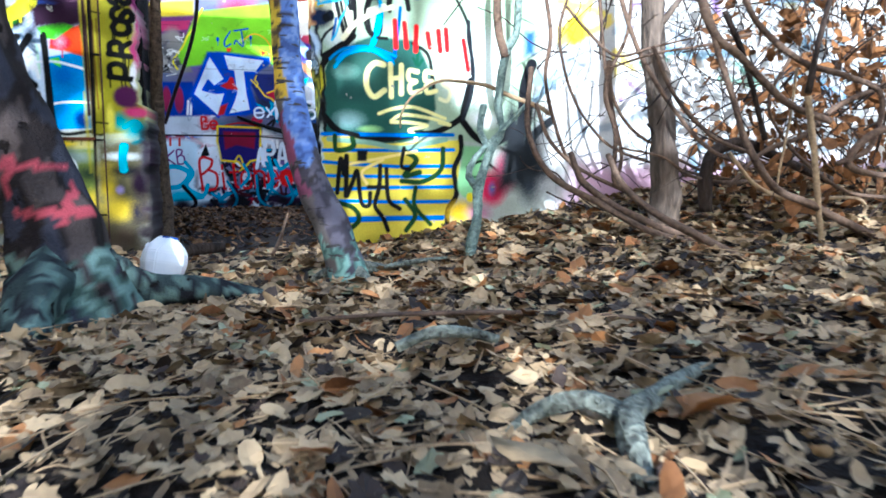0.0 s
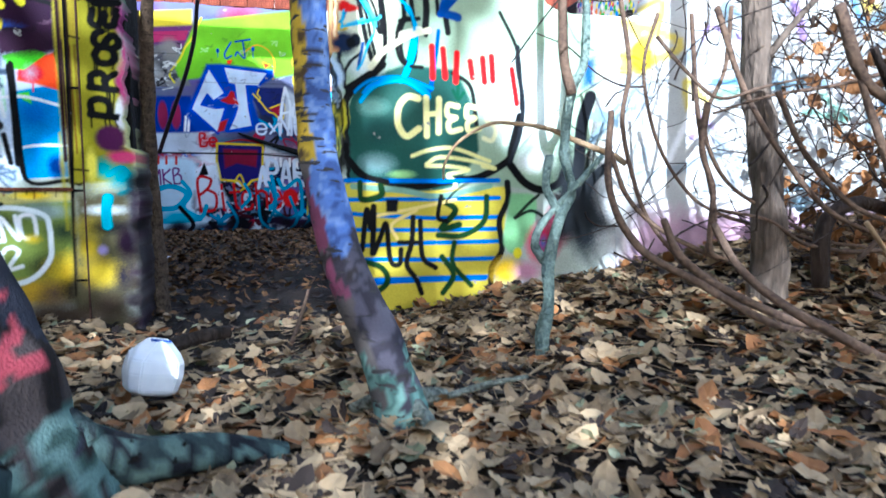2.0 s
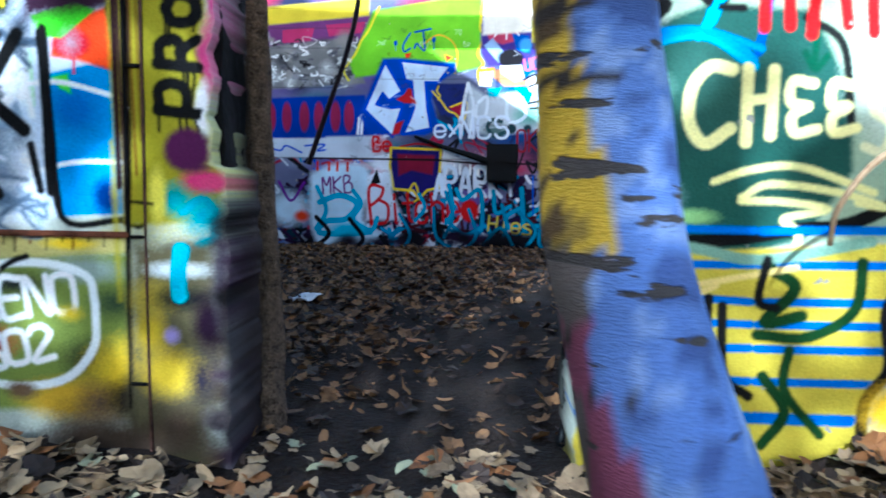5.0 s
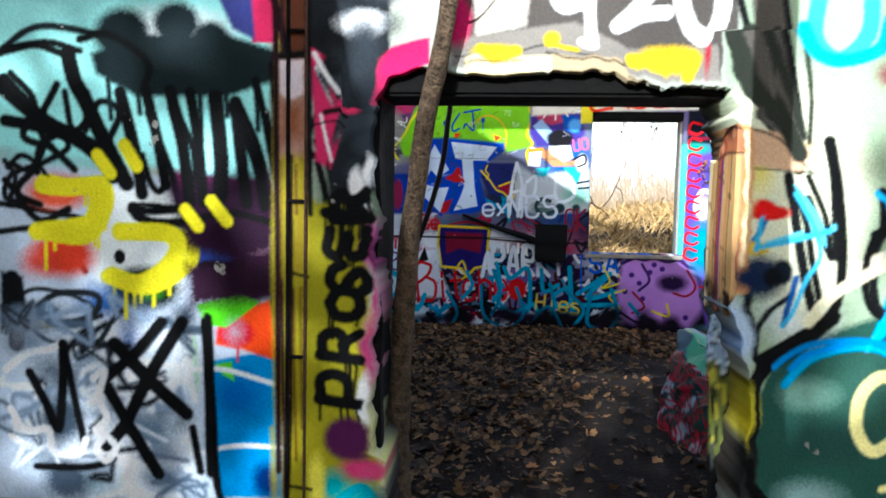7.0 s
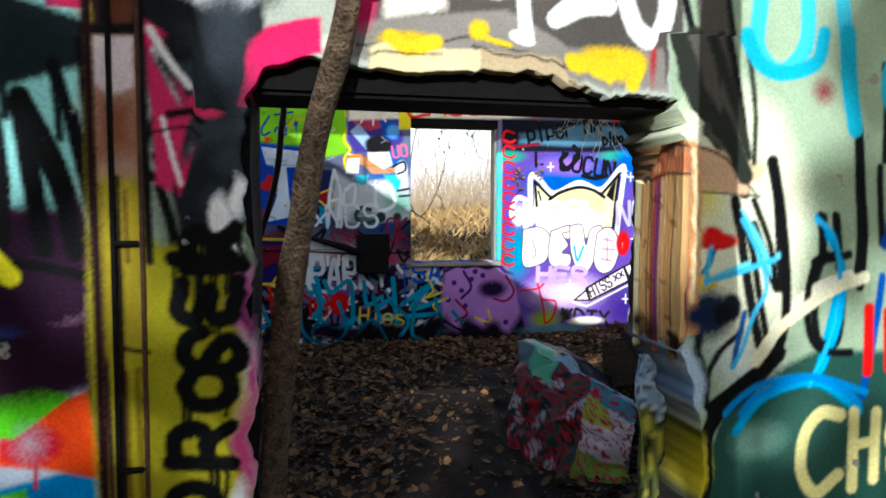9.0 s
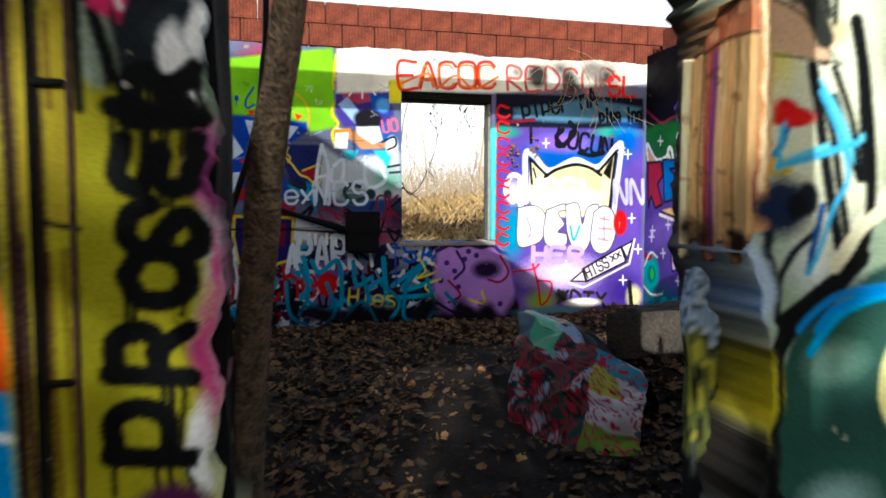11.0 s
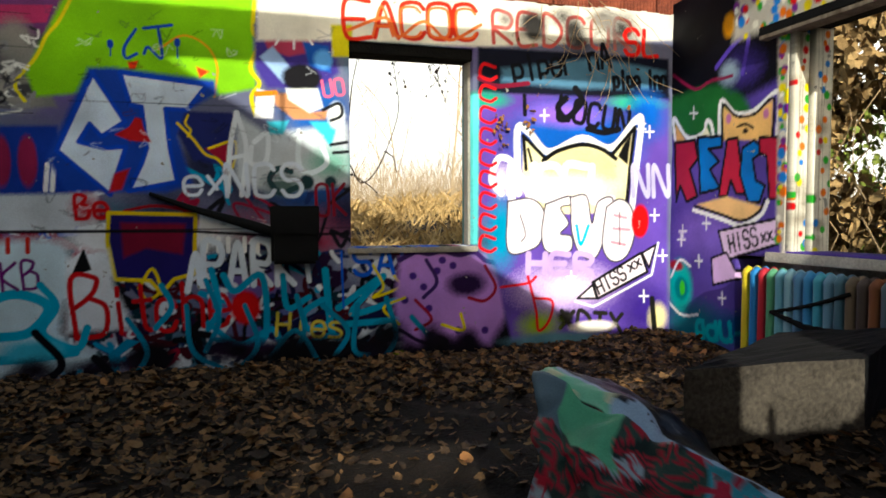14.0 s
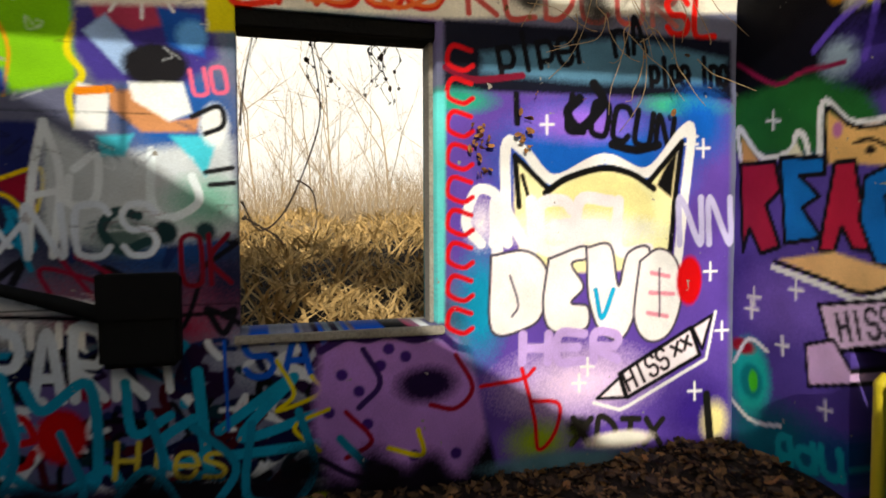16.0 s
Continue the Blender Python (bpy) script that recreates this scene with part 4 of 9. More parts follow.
RIGHT.line("#e4e8ec", 0.022, "-8.448 0.471 -8.333 0.620 -8.200 0.579")
RIGHT.line("#e4e8ec", 0.022, "-8.479 0.267 -8.303 0.183 -8.109 0.213")
RIGHT.word("gaud", "#1fa3a8", 0.041, -8.137, 0.032, -7.551, 0.096, 0.189, gap=0.3)
RIGHT.line("#f0eef4", 0.030, "-8.400 1.508 -8.440 1.758 -8.268 1.587 -8.081 1.598 -8.041 1.680 -7.993 1.654 -7.962 1.552")
RIGHT.poly("#c9a070", "-8.401 1.539 -8.418 1.712 -8.267 1.545", soft=0.016)
RIGHT.poly("#e8dcc8", "-8.110 1.569 -8.040 1.640 -7.991 1.555")
RIGHT.line("#f0eef4", 0.032, "-7.904 1.506 -7.894 1.806 -7.746 1.695 -7.569 1.686 -7.378 1.776 -7.333 1.734 -7.355 1.446 -7.290 1.439")
RIGHT.poly("#d8b37c", "-7.865 1.521 -7.871 1.764 -7.730 1.674 -7.559 1.663 -7.394 1.734 -7.400 1.469", soft=0.019)
RIGHT.line("#0c0c0e", 0.021, "-7.865 1.521 -7.871 1.772 -7.730 1.674 -7.559 1.663 -7.386 1.740 -7.396 1.486")
RIGHT.spot("#b57aa0", -7.809, 1.667, 0.033, 0.046, 0.4, 1)
RIGHT.spot("#b57aa0", -7.451, 1.650, 0.033, 0.042, 0.4, 1)
RIGHT.line("#0c0c0e", 0.017, "-7.717 1.598 -7.641 1.606 -7.566 1.570")
RIGHT.spot("#2a1f18", -7.640, 1.558, 0.030, 0.022, 0.3, 1)
RIGHT.poly("#9c2f4a", "-8.422 1.562 -8.172 1.556 -8.137 1.409 -8.230 1.333 -8.131 1.122 -8.257 1.083 -8.346 1.213 -8.391 1.086")
RIGHT.line("#0e0e14", 0.025, "-8.422 1.562 -8.172 1.556 -8.137 1.409 -8.230 1.333 -8.131 1.122 -8.257 1.083 -8.346 1.213 -8.391 1.086 -8.422 1.562", bend=False)
RIGHT.poly("#2477b8", "-8.141 1.573 -7.877 1.549 -7.875 1.472 -8.018 1.471 -7.900 1.370 -7.997 1.318 -7.879 1.174 -8.100 1.141")
RIGHT.line("#0e0e14", 0.023, "-8.141 1.573 -7.877 1.549 -7.875 1.472 -8.018 1.471 -7.900 1.370 -7.997 1.318 -7.879 1.174 -8.100 1.141 -8.141 1.573", bend=False)
RIGHT.poly("#b0334e", "-7.894 1.116 -7.821 1.516 -7.715 1.523 -7.628 1.127 -7.715 1.130 -7.771 1.226 -7.811 1.113")
RIGHT.line("#0e0e14", 0.022, "-7.894 1.116 -7.821 1.516 -7.715 1.523 -7.628 1.127 -7.715 1.130 -7.771 1.226 -7.811 1.113 -7.894 1.116", bend=False)
RIGHT.poly("#2477b8", "-7.554 1.486 -7.662 1.443 -7.683 1.259 -7.602 1.071 -7.495 1.062 -7.451 1.175 -7.533 1.214 -7.561 1.360 -7.458 1.405")
RIGHT.line("#0e0e14", 0.020, "-7.554 1.486 -7.662 1.443 -7.683 1.259 -7.602 1.071 -7.495 1.062 -7.451 1.175 -7.533 1.214 -7.561 1.360 -7.458 1.405 -7.554 1.486", bend=False)
RIGHT.poly("#b0334e", "-7.507 1.499 -7.283 1.479 -7.280 1.377 -7.331 1.358 -7.332 1.083 -7.412 1.085 -7.438 1.368 -7.504 1.399")
RIGHT.line("#0e0e14", 0.019, "-7.507 1.499 -7.283 1.479 -7.280 1.377 -7.331 1.358 -7.332 1.083 -7.412 1.085 -7.438 1.368 -7.504 1.399 -7.507 1.499", bend=False)
RIGHT.poly("#dcb98a", "-8.129 1.060 -7.811 1.113 -7.457 1.033 -7.526 0.979 -7.674 0.930 -7.863 0.978", soft=0.020)
RIGHT.line("#f0eef4", 0.031, "-8.172 1.019 -7.862 0.951 -7.658 0.908 -7.479 0.979 -7.421 1.068")
RIGHT.line("#0c0c0e", 0.022, "-8.160 1.048 -7.863 0.982 -7.659 0.938 -7.503 0.997 -7.449 1.086")
RIGHT.poly("#d9c3dc", "-7.888 0.861 -7.341 0.955 -7.324 0.789 -7.810 0.650")
RIGHT.line("#0e0e12", 0.020, "-7.888 0.861 -7.341 0.955 -7.324 0.789 -7.810 0.650 -7.888 0.861", bend=False)
RIGHT.poly("#cbb0d2", "-7.957 0.659 -7.801 0.709 -7.596 0.461 -7.689 0.526 -7.935 0.461")
RIGHT.line("#0e0e12", 0.018, "-7.957 0.659 -7.801 0.709 -7.596 0.461 -7.689 0.526 -7.935 0.461 -7.957 0.659", bend=False)
RIGHT.word("HISS", "#0e0e12", 0.018, -7.758, 0.711, -7.473, 0.782, 0.123, gap=0.3)
RIGHT.word("xx", "#0e0e12", 0.016, -7.460, 0.797, -7.351, 0.823, 0.079, gap=0.3)
RIGHT.line("#e6e2f0", 0.015, "-8.234 1.770 -8.145 1.756")
RIGHT.line("#e6e2f0", 0.015, "-8.190 1.808 -8.188 1.718")
RIGHT.line("#e6e2f0", 0.016, "-8.345 0.848 -8.252 0.851")
RIGHT.line("#e6e2f0", 0.016, "-8.299 0.897 -8.297 0.803")
RIGHT.line("#e6e2f0", 0.015, "-8.144 0.625 -8.058 0.632")
RIGHT.line("#e6e2f0", 0.015, "-8.102 0.674 -8.099 0.583")
RIGHT.line("#e6e2f0", 0.016, "-8.364 0.783 -8.270 0.787")
RIGHT.line("#e6e2f0", 0.016, "-8.318 0.832 -8.316 0.738")
RIGHT.line("#e6e2f0", 0.014, "-7.875 0.368 -7.798 0.379")
RIGHT.line("#e6e2f0", 0.014, "-7.837 0.417 -7.835 0.330")
RIGHT.line("#e6e2f0", 0.015, "-8.064 0.917 -7.981 0.918")
RIGHT.line("#e6e2f0", 0.015, "-8.023 0.962 -8.021 0.873")
RIGHT.poly("#c9c4b8", "-7.295 0.72 -7.26 0.72 -7.26 2.2 -6.3 2.2 -6.3 2.66 -7.7 2.66 -7.33 2.3", 0.03)
RIGHT.poly("#bdb8ac", "-7.78 2.2 -5.7 2.2 -5.7 2.7 -7.7 2.7", 0.06)
RIGHT.poly("#bdb8ac", "-7.34 0.8 -7.24 0.8 -7.24 2.3 -7.36 2.3", 0.03)
dots = np.random.RandomState(3)
for _ in range(330):
    y, z = dots.uniform(-7.33, -7.27), dots.uniform(0.78, 2.6)
    if dots.rand() < 0.72:
        y, z = dots.uniform(-7.75, -5.7), dots.uniform(2.2, 2.68)
    r = dots.uniform(0.018, 0.04)
    RIGHT.spot(("#c0262c", "#3f9c3a", "#d0782a", "#d8c82a", "#3a7fc0", "#e0dcd0", "#7a3a8a")[dots.randint(7)], y, z, r, r * dots.uniform(0.9, 1.3), 0.3)
RIGHT.scribble(("#1fa39a", "#b02436", "#2f6b38", "#101014"), 30, -6.3, 0.0, -5.2, 2.2, 0.3, 0.06)
# front wall: boarded window, left of the doorway
FRONT.clouds(("#d5dbd8", "#9fc7c8", "#6f7f6a", "#c9c24a", "#a86a8a"), 30, -2.3, -0.1, -0.9, 2.2, 0.25)
FRONT.poly("#bcc7d4", "-2.655 1.365 -1.086 1.253 -1.090 0.521 -2.716 0.428", soft=0.015)
FRONT.poly("#a9dcd9", "-2.608 2.074 -1.191 1.818 -1.113 1.545 -1.125 1.239 -1.353 1.287 -1.768 1.334 -2.657 1.324", soft=0.017)
FRONT.spot("#e6ecec", -1.351, 1.595, 0.187, 0.076, 0.6, 1)
FRONT.line("#20282c", 0.016, "-1.762 1.557 -1.677 1.609 -1.581 1.606 -1.499 1.576 -1.487 1.493")
FRONT.poly("#c8446e", "-1.178 1.916 -1.088 1.914 -1.080 1.576 -1.159 1.576", soft=0.005)
FRONT.poly("#4a4f86", "-1.295 1.918 -1.178 1.916 -1.152 1.582 -1.204 1.607 -1.270 1.745", soft=0.010)
FRONT.spot("#1f2c2f", -1.465, 1.595, 0.081, 0.070, 0.35, 1)
FRONT.spot("#1f2c2f", -1.337, 1.620, 0.067, 0.057, 0.35, 1)
FRONT.spot("#1f2c2f", -1.257, 1.582, 0.053, 0.050, 0.35, 1)
FRONT.poly("#1f2c2f", "-1.541 1.551 -1.404 1.595 -1.218 1.595 -1.100 1.557 -1.099 1.494 -1.218 1.456 -1.433 1.455 -1.528 1.506", soft=0.013)
FRONT.line("#1f2c2f", 0.018, "-1.113 1.545 -1.061 1.563 -1.009 1.551", a=0.9)
FRONT.line("#101214", 0.030, "-1.778 1.485 -1.682 1.408 -1.585 1.363 -1.503 1.324")
FRONT.line("#101214", 0.016, "-1.762 1.551 -1.650 1.576 -1.568 1.557")
FRONT.line("#101214", 0.015, "-1.741 1.295 -1.685 1.283 -1.641 1.375 -1.600 1.336 -1.670 1.296 -1.742 1.269 -1.757 1.215 -1.687 1.203")
FRONT.line("#101214", 0.015, "-1.772 1.201 -1.687 1.190 -1.561 1.166 -1.506 1.134")
FRONT.line("#101214", 0.015, "-1.773 1.134 -1.688 1.143 -1.618 1.111 -1.563 1.045")
FRONT.poly("#58264a", "-1.360 1.287 -1.112 1.265 -1.085 1.137 -1.314 1.131 -1.354 1.209", soft=0.016)
FRONT.poly("#d9dfe0", "-1.504 1.246 -1.354 1.235 -1.300 1.132 -1.328 0.999 -1.536 1.019 -1.562 1.126", soft=0.019)
FRONT.spot("#d06a50", -1.630, 1.231, 0.098, 0.053, 0.5, 1)
FRONT.spot("#d0543f", -1.619, 1.084, 0.099, 0.067, 0.45, 1)
FRONT.poly("#3c1d3a", "-1.300 1.132 -1.092 1.162 -1.085 1.006 -1.179 0.977 -1.294 1.026", soft=0.016)
FRONT.spot("#c9a8b8", -1.152, 1.122, 0.054, 0.033, 0.5, 1)
FRONT.poly("#3d5ea8", "-1.287 1.125 -1.212 1.121 -1.192 1.088 -1.233 1.068 -1.287 1.073", soft=0.008)
FRONT.line("#101214", 0.011, "-1.453 1.192 -1.436 1.205 -1.313 1.197 -1.192 1.186 -1.026 1.157")
FRONT.line("#101214", 0.015, "-1.453 1.192 -1.423 1.168 -1.313 1.158")
FRONT.line("#101214", 0.015, "-1.266 1.139 -1.192 1.108 -1.185 1.069 -1.280 1.066 -1.219 1.002")
FRONT.spot("#16240f", -1.418, 1.009, 0.104, 0.060, 0.35, 1)
FRONT.spot("#3f7a1c", -1.404, 0.997, 0.041, 0.024, 0.6, 1)
FRONT.spot("#14181a", -1.479, 1.081, 0.015, 0.019, 0.2, 1)
FRONT.line("#d8d32a", 0.035, "-1.660 1.257 -1.588 1.244 -1.518 1.252 -1.512 1.193 -1.562 1.126 -1.681 1.136", drips=4)
FRONT.line("#d8d32a", 0.035, "-1.471 1.141 -1.355 1.137 -1.307 1.118 -1.314 1.066 -1.411 1.010 -1.508 1.034", drips=4)
FRONT.line("#d8d32a", 0.027, "-1.531 1.318 -1.497 1.272")
FRONT.line("#d8d32a", 0.027, "-1.462 1.345 -1.435 1.293")
FRONT.line("#d8d32a", 0.027, "-1.313 1.190 -1.286 1.145")
FRONT.line("#d8d32a", 0.026, "-1.248 1.211 -1.216 1.166")
FRONT.spot("#4a6fa8", -1.523, 0.939, 0.084, 0.095, 0.6, 1)
FRONT.spot("#2f3a44", -1.693, 0.933, 0.114, 0.048, 0.6, 0.7)
FRONT.line("#2a3238", 0.011, "-1.766 0.890 -1.720 0.987 -1.635 0.996 -1.551 0.965 -1.551 0.925 -1.693 0.906 -1.623 0.868 -1.537 0.925")
FRONT.spot("#d8cfa0", -1.665, 0.921, 0.057, 0.019, 0.6, 0.7)
FRONT.poly("#16181a", "-1.776 1.040 -1.719 1.028 -1.714 0.933 -1.780 0.889", soft=0.011)
FRONT.spot("#c4d0dc", -1.640, 0.716, 0.230, 0.166, 0.6, 1)
FRONT.line("#eef2f4", 0.017, "-1.721 0.656 -1.758 0.641 -1.700 0.616 -1.684 0.672 -1.649 0.632")
FRONT.line("#eef2f4", 0.017, "-1.532 0.803 -1.512 0.749 -1.555 0.720 -1.513 0.666")
FRONT.line("#eef2f4", 0.014, "-1.513 0.646 -1.535 0.610 -1.514 0.583 -1.493 0.612 -1.513 0.646")
FRONT.spot("#141618", -1.683, 0.755, 0.029, 0.042, 0.5, 1)
FRONT.poly("#2f8fc4", "-1.261 0.841 -1.098 0.874 -1.083 0.524 -1.234 0.515", soft=0.007)
FRONT.spot("#173f7a", -1.124, 0.563, 0.041, 0.055, 0.6, 1)
FRONT.spot("#1f6fae", -1.193, 0.763, 0.082, 0.081, 0.7, 1)
FRONT.poly("#d85a2a", "-1.233 0.949 -1.112 0.992 -1.095 0.847 -1.179 0.871 -1.247 0.881", soft=0.008)
FRONT.spot("#c02a44", -1.199, 0.910, 0.054, 0.040, 0.4, 1)
FRONT.line("#c02a44", 0.005, "-1.192 0.897 -1.192 0.843")
FRONT.poly("#6fc42a", "-1.294 0.973 -1.192 1.003 -1.138 0.985 -1.219 0.922 -1.274 0.927", soft=0.005)
FRONT.line("#6fc42a", 0.016, "-1.302 0.893 -1.295 0.772")
FRONT.poly("#6fc42a", "-1.247 0.835 -1.206 0.843 -1.199 0.796 -1.227 0.809")
FRONT.line("#e6eef2", 0.011, "-1.316 0.818 -1.220 0.822 -1.084 0.788")
FRONT.line("#e6eef2", 0.011, "-1.303 0.615 -1.193 0.641 -1.057 0.641")
FRONT.line("#0c0c0e", 0.014, "-1.267 0.948 -1.258 0.760 -1.237 0.515")
FRONT.line("#0c0c0e", 0.015, "-1.084 0.848 -1.064 0.688 -1.050 0.594")
FRONT.line("#101214", 0.018, "-1.736 1.505 -1.681 1.440 -1.711 1.361 -1.642 1.336")
FRONT.line("#101214", 0.017, "-1.568 1.583 -1.499 1.595 -1.405 1.532 -1.419 1.468")
FRONT.line("#101214", 0.018, "-1.685 1.283 -1.728 1.229 -1.673 1.163 -1.603 1.191")
FRONT.line("#101214", 0.017, "-1.557 1.376 -1.522 1.441 -1.474 1.416 -1.503 1.338 -1.469 1.286")
FRONT.line("#101214", 0.017, "-1.126 1.418 -1.086 1.253 -1.026 1.164 -0.967 1.172 -0.954 1.255 -1.007 1.356")
FRONT.line("#101214", 0.017, "-1.352 1.442 -1.299 1.340 -1.293 1.249")
FRONT.line("#101214", 0.017, "-1.192 1.443 -1.145 1.342 -1.112 1.214")
FRONT.line("#101214", 0.017, "-1.406 1.416 -1.353 1.287 -1.327 1.197 -1.313 1.288 -1.352 1.429")
FRONT.line("#101214", 0.018, "-1.625 1.480 -1.669 1.375 -1.587 1.284")
FRONT.line("#101214", 0.017, "-1.059 1.150 -0.953 1.127")
FRONT.line("#1f2c2f", 0.012, "-1.501 1.493 -1.494 1.403")
FRONT.line("#1f2c2f", 0.012, "-1.433 1.493 -1.425 1.416")
FRONT.line("#1f2c2f", 0.012, "-1.351 1.493 -1.344 1.417")
FRONT.line("#1f2c2f", 0.012, "-1.284 1.494 -1.277 1.353")
FRONT.line("#1f2c2f", 0.012, "-1.225 1.494 -1.217 1.411")
FRONT.line("#1f2c2f", 0.012, "-1.152 1.494 -1.144 1.380")
FRONT.line("#0c0c0e", 0.015, "-1.262 0.943 -1.249 0.701 -1.231 0.509 -1.081 0.509")
FRONT.line("#0c0c0e", 0.013, "-1.077 0.795 -1.047 0.604 -1.038 0.501 -1.081 0.504")
FRONT.poly("#dfe6ee", "-1.626 0.953 -1.278 0.956 -1.280 0.491 -1.644 0.462", soft=0.014, a=0.35)
FRONT.spot("#eef2f4", -1.424, 0.591, 0.085, 0.066, 0.7, 0.7)
FRONT.spot("#8fb0c0", -1.554, 0.533, 0.087, 0.054, 0.7, 0.6)
FRONT.line("#eef2f4", 0.014, "-1.525 0.786 -1.548 0.720 -1.493 0.668 -1.517 0.588 -1.480 0.642")
FRONT.poly("#b8b27a", "-2.100 0.428 -1.075 0.484 -1.075 0.431 -2.104 0.364", soft=0.007)
FRONT.spot("#d8c43a", -1.218, 0.451, 0.083, 0.019, 0.6, 1)
FRONT.spot("#dfe0d8", -1.558, 0.425, 0.116, 0.016, 0.6, 1)
FRONT.line("#6d3a22", 0.004, "-1.883 0.446 -1.885 0.435", a=0.7)
FRONT.line("#2a1d16", 0.006, "-1.841 0.447 -1.844 0.419", a=0.7)
FRONT.line("#2a1d16", 0.007, "-1.799 0.447 -1.802 0.403", a=0.7)
FRONT.line("#6d3a22", 0.009, "-1.757 0.452 -1.760 0.424", a=0.7)
FRONT.line("#2a1d16", 0.004, "-1.715 0.452 -1.719 0.408", a=0.7)
FRONT.line("#2a1d16", 0.006, "-1.687 0.452 -1.690 0.428", a=0.7)
FRONT.line("#6d3a22", 0.007, "-1.646 0.456 -1.649 0.412", a=0.7)
FRONT.line("#2a1d16", 0.008, "-1.605 0.457 -1.607 0.433", a=0.7)
FRONT.line("#2a1d16", 0.004, "-1.564 0.457 -1.567 0.418", a=0.7)
FRONT.line("#6d3a22", 0.006, "-1.537 0.461 -1.539 0.438", a=0.7)
FRONT.line("#2a1d16", 0.007, "-1.496 0.461 -1.499 0.422", a=0.7)
FRONT.line("#2a1d16", 0.008, "-1.456 0.462 -1.458 0.443", a=0.7)
FRONT.line("#6d3a22", 0.004, "-1.416 0.466 -1.419 0.427", a=0.7)
FRONT.line("#2a1d16", 0.006, "-1.377 0.467 -1.379 0.448", a=0.7)
FRONT.line("#2a1d16", 0.007, "-1.350 0.466 -1.352 0.432", a=0.7)
FRONT.line("#6d3a22", 0.008, "-1.311 0.471 -1.313 0.452", a=0.7)
FRONT.line("#2a1d16", 0.004, "-1.272 0.471 -1.274 0.436", a=0.7)
FRONT.line("#2a1d16", 0.005, "-1.233 0.471 -1.235 0.457", a=0.7)
FRONT.line("#6d3a22", 0.007, "-1.207 0.475 -1.209 0.441", a=0.7)
FRONT.line("#2a1d16", 0.008, "-1.168 0.476 -1.170 0.461", a=0.7)
FRONT.line("#2a1d16", 0.004, "-1.130 0.476 -1.132 0.446", a=0.7)
FRONT.line("#6d3a22", 0.005, "-1.092 0.480 -1.094 0.466", a=0.7)
FRONT.poly("#7d8a4a", "-2.104 0.364 -1.068 0.431 -1.070 0.069 -2.127 -0.009", soft=0.018)
FRONT.spot("#2a2f2a", -1.360, 0.353, 0.128, 0.041, 0.6, 0.7)
FRONT.spot("#23262a", -1.180, 0.174, 0.084, 0.068, 0.6, 0.6)
FRONT.spot("#a8243a", -1.434, 0.212, 0.101, 0.055, 0.6, 0.7)
FRONT.spot("#8d9a92", -1.178, 0.389, 0.124, 0.040, 0.6, 1)
FRONT.spot("#d0b93a", -1.056, 0.141, 0.165, 0.122, 0.6, 1)
FRONT.spot("#b59a3a", -1.223, 0.075, 0.170, 0.069, 0.6, 1)
FRONT.spot("#c0243a", -1.563, 0.260, 0.103, 0.083, 0.5, 1)
FRONT.spot("#b42a3c", -1.508, 0.152, 0.088, 0.070, 0.6, 1)
FRONT.spot("#d5d9d6", -1.619, 0.340, 0.088, 0.041, 0.6, 1)
FRONT.spot("#3f4f3a", -1.110, 0.313, 0.082, 0.053, 0.6, 0.7)
FRONT.line("#d9dee0", 0.020, "-1.158 0.310 -1.166 0.202 -1.251 0.121 -1.408 0.110 -1.493 0.181 -1.489 0.319 -1.415 0.391 -1.288 0.404 -1.178 0.376 -1.158 0.310")
FRONT.line("#d9dee0", 0.020, "-1.560 0.356 -1.535 0.248 -1.567 0.148 -1.657 0.114 -1.746 0.136")
FRONT.word("RENO", "#dfe4e6", 0.016, -1.447, 0.266, -1.193, 0.292, 0.089, gap=0.2)
FRONT.word("302", "#dfe4e6", 0.016, -1.436, 0.143, -1.250, 0.183, 0.077, gap=0.2)
FRONT.spot("#c9b63a", -1.220, 0.286, 0.042, 0.027, 0.5, 0.6)
FRONT.spot("#9aa39a", -1.081, 0.577, 0.040, 0.078, 0.6, 0.4)
FRONT.line("#0c0c0e", 0.014, "-1.401 0.378 -1.358 0.407 -1.323 0.419")
FRONT.spot("#f0f4f6", -1.411, 0.623, 0.083, 0.080, 0.7, 0.7)
FRONT.spot("#9db8d0", -1.618, 0.708, 0.071, 0.080, 0.7, 0.5)
FRONT.spot("#f0f4f6", -1.532, 0.803, 0.042, 0.092, 0.7, 0.6)
FRONT.line("#eef2f4", 0.015, "-1.545 0.816 -1.519 0.751 -1.535 0.671 -1.508 0.606 -1.536 0.618")
FRONT.spot("#6f86a4", -1.714, 0.868, 0.072, 0.048, 0.8, 0.7)
FRONT.spot("#54657c", -1.432, 0.943, 0.084, 0.060, 0.8, 0.7)
FRONT.spot("#8fa4ba", -1.567, 0.822, 0.072, 0.072, 0.8, 0.6)
FRONT.spot("#3b5f9a", -1.459, 0.878, 0.036, 0.072, 0.8, 0.7)
FRONT.spot("#9fb4c8", -1.329, 0.729, 0.072, 0.072, 0.8, 0.6)
FRONT.spot("#76828e", -1.693, 0.593, 0.096, 0.048, 0.8, 0.7)
FRONT.spot("#aebfca", -1.396, 0.648, 0.072, 0.060, 0.8, 0.6)
FRONT.spot("#c8564a", -1.683, 1.063, 0.060, 0.048, 0.8, 0.8)
FRONT.spot("#a8b6c0", -1.199, 0.913, 0.036, 0.048, 0.8, 0.5)
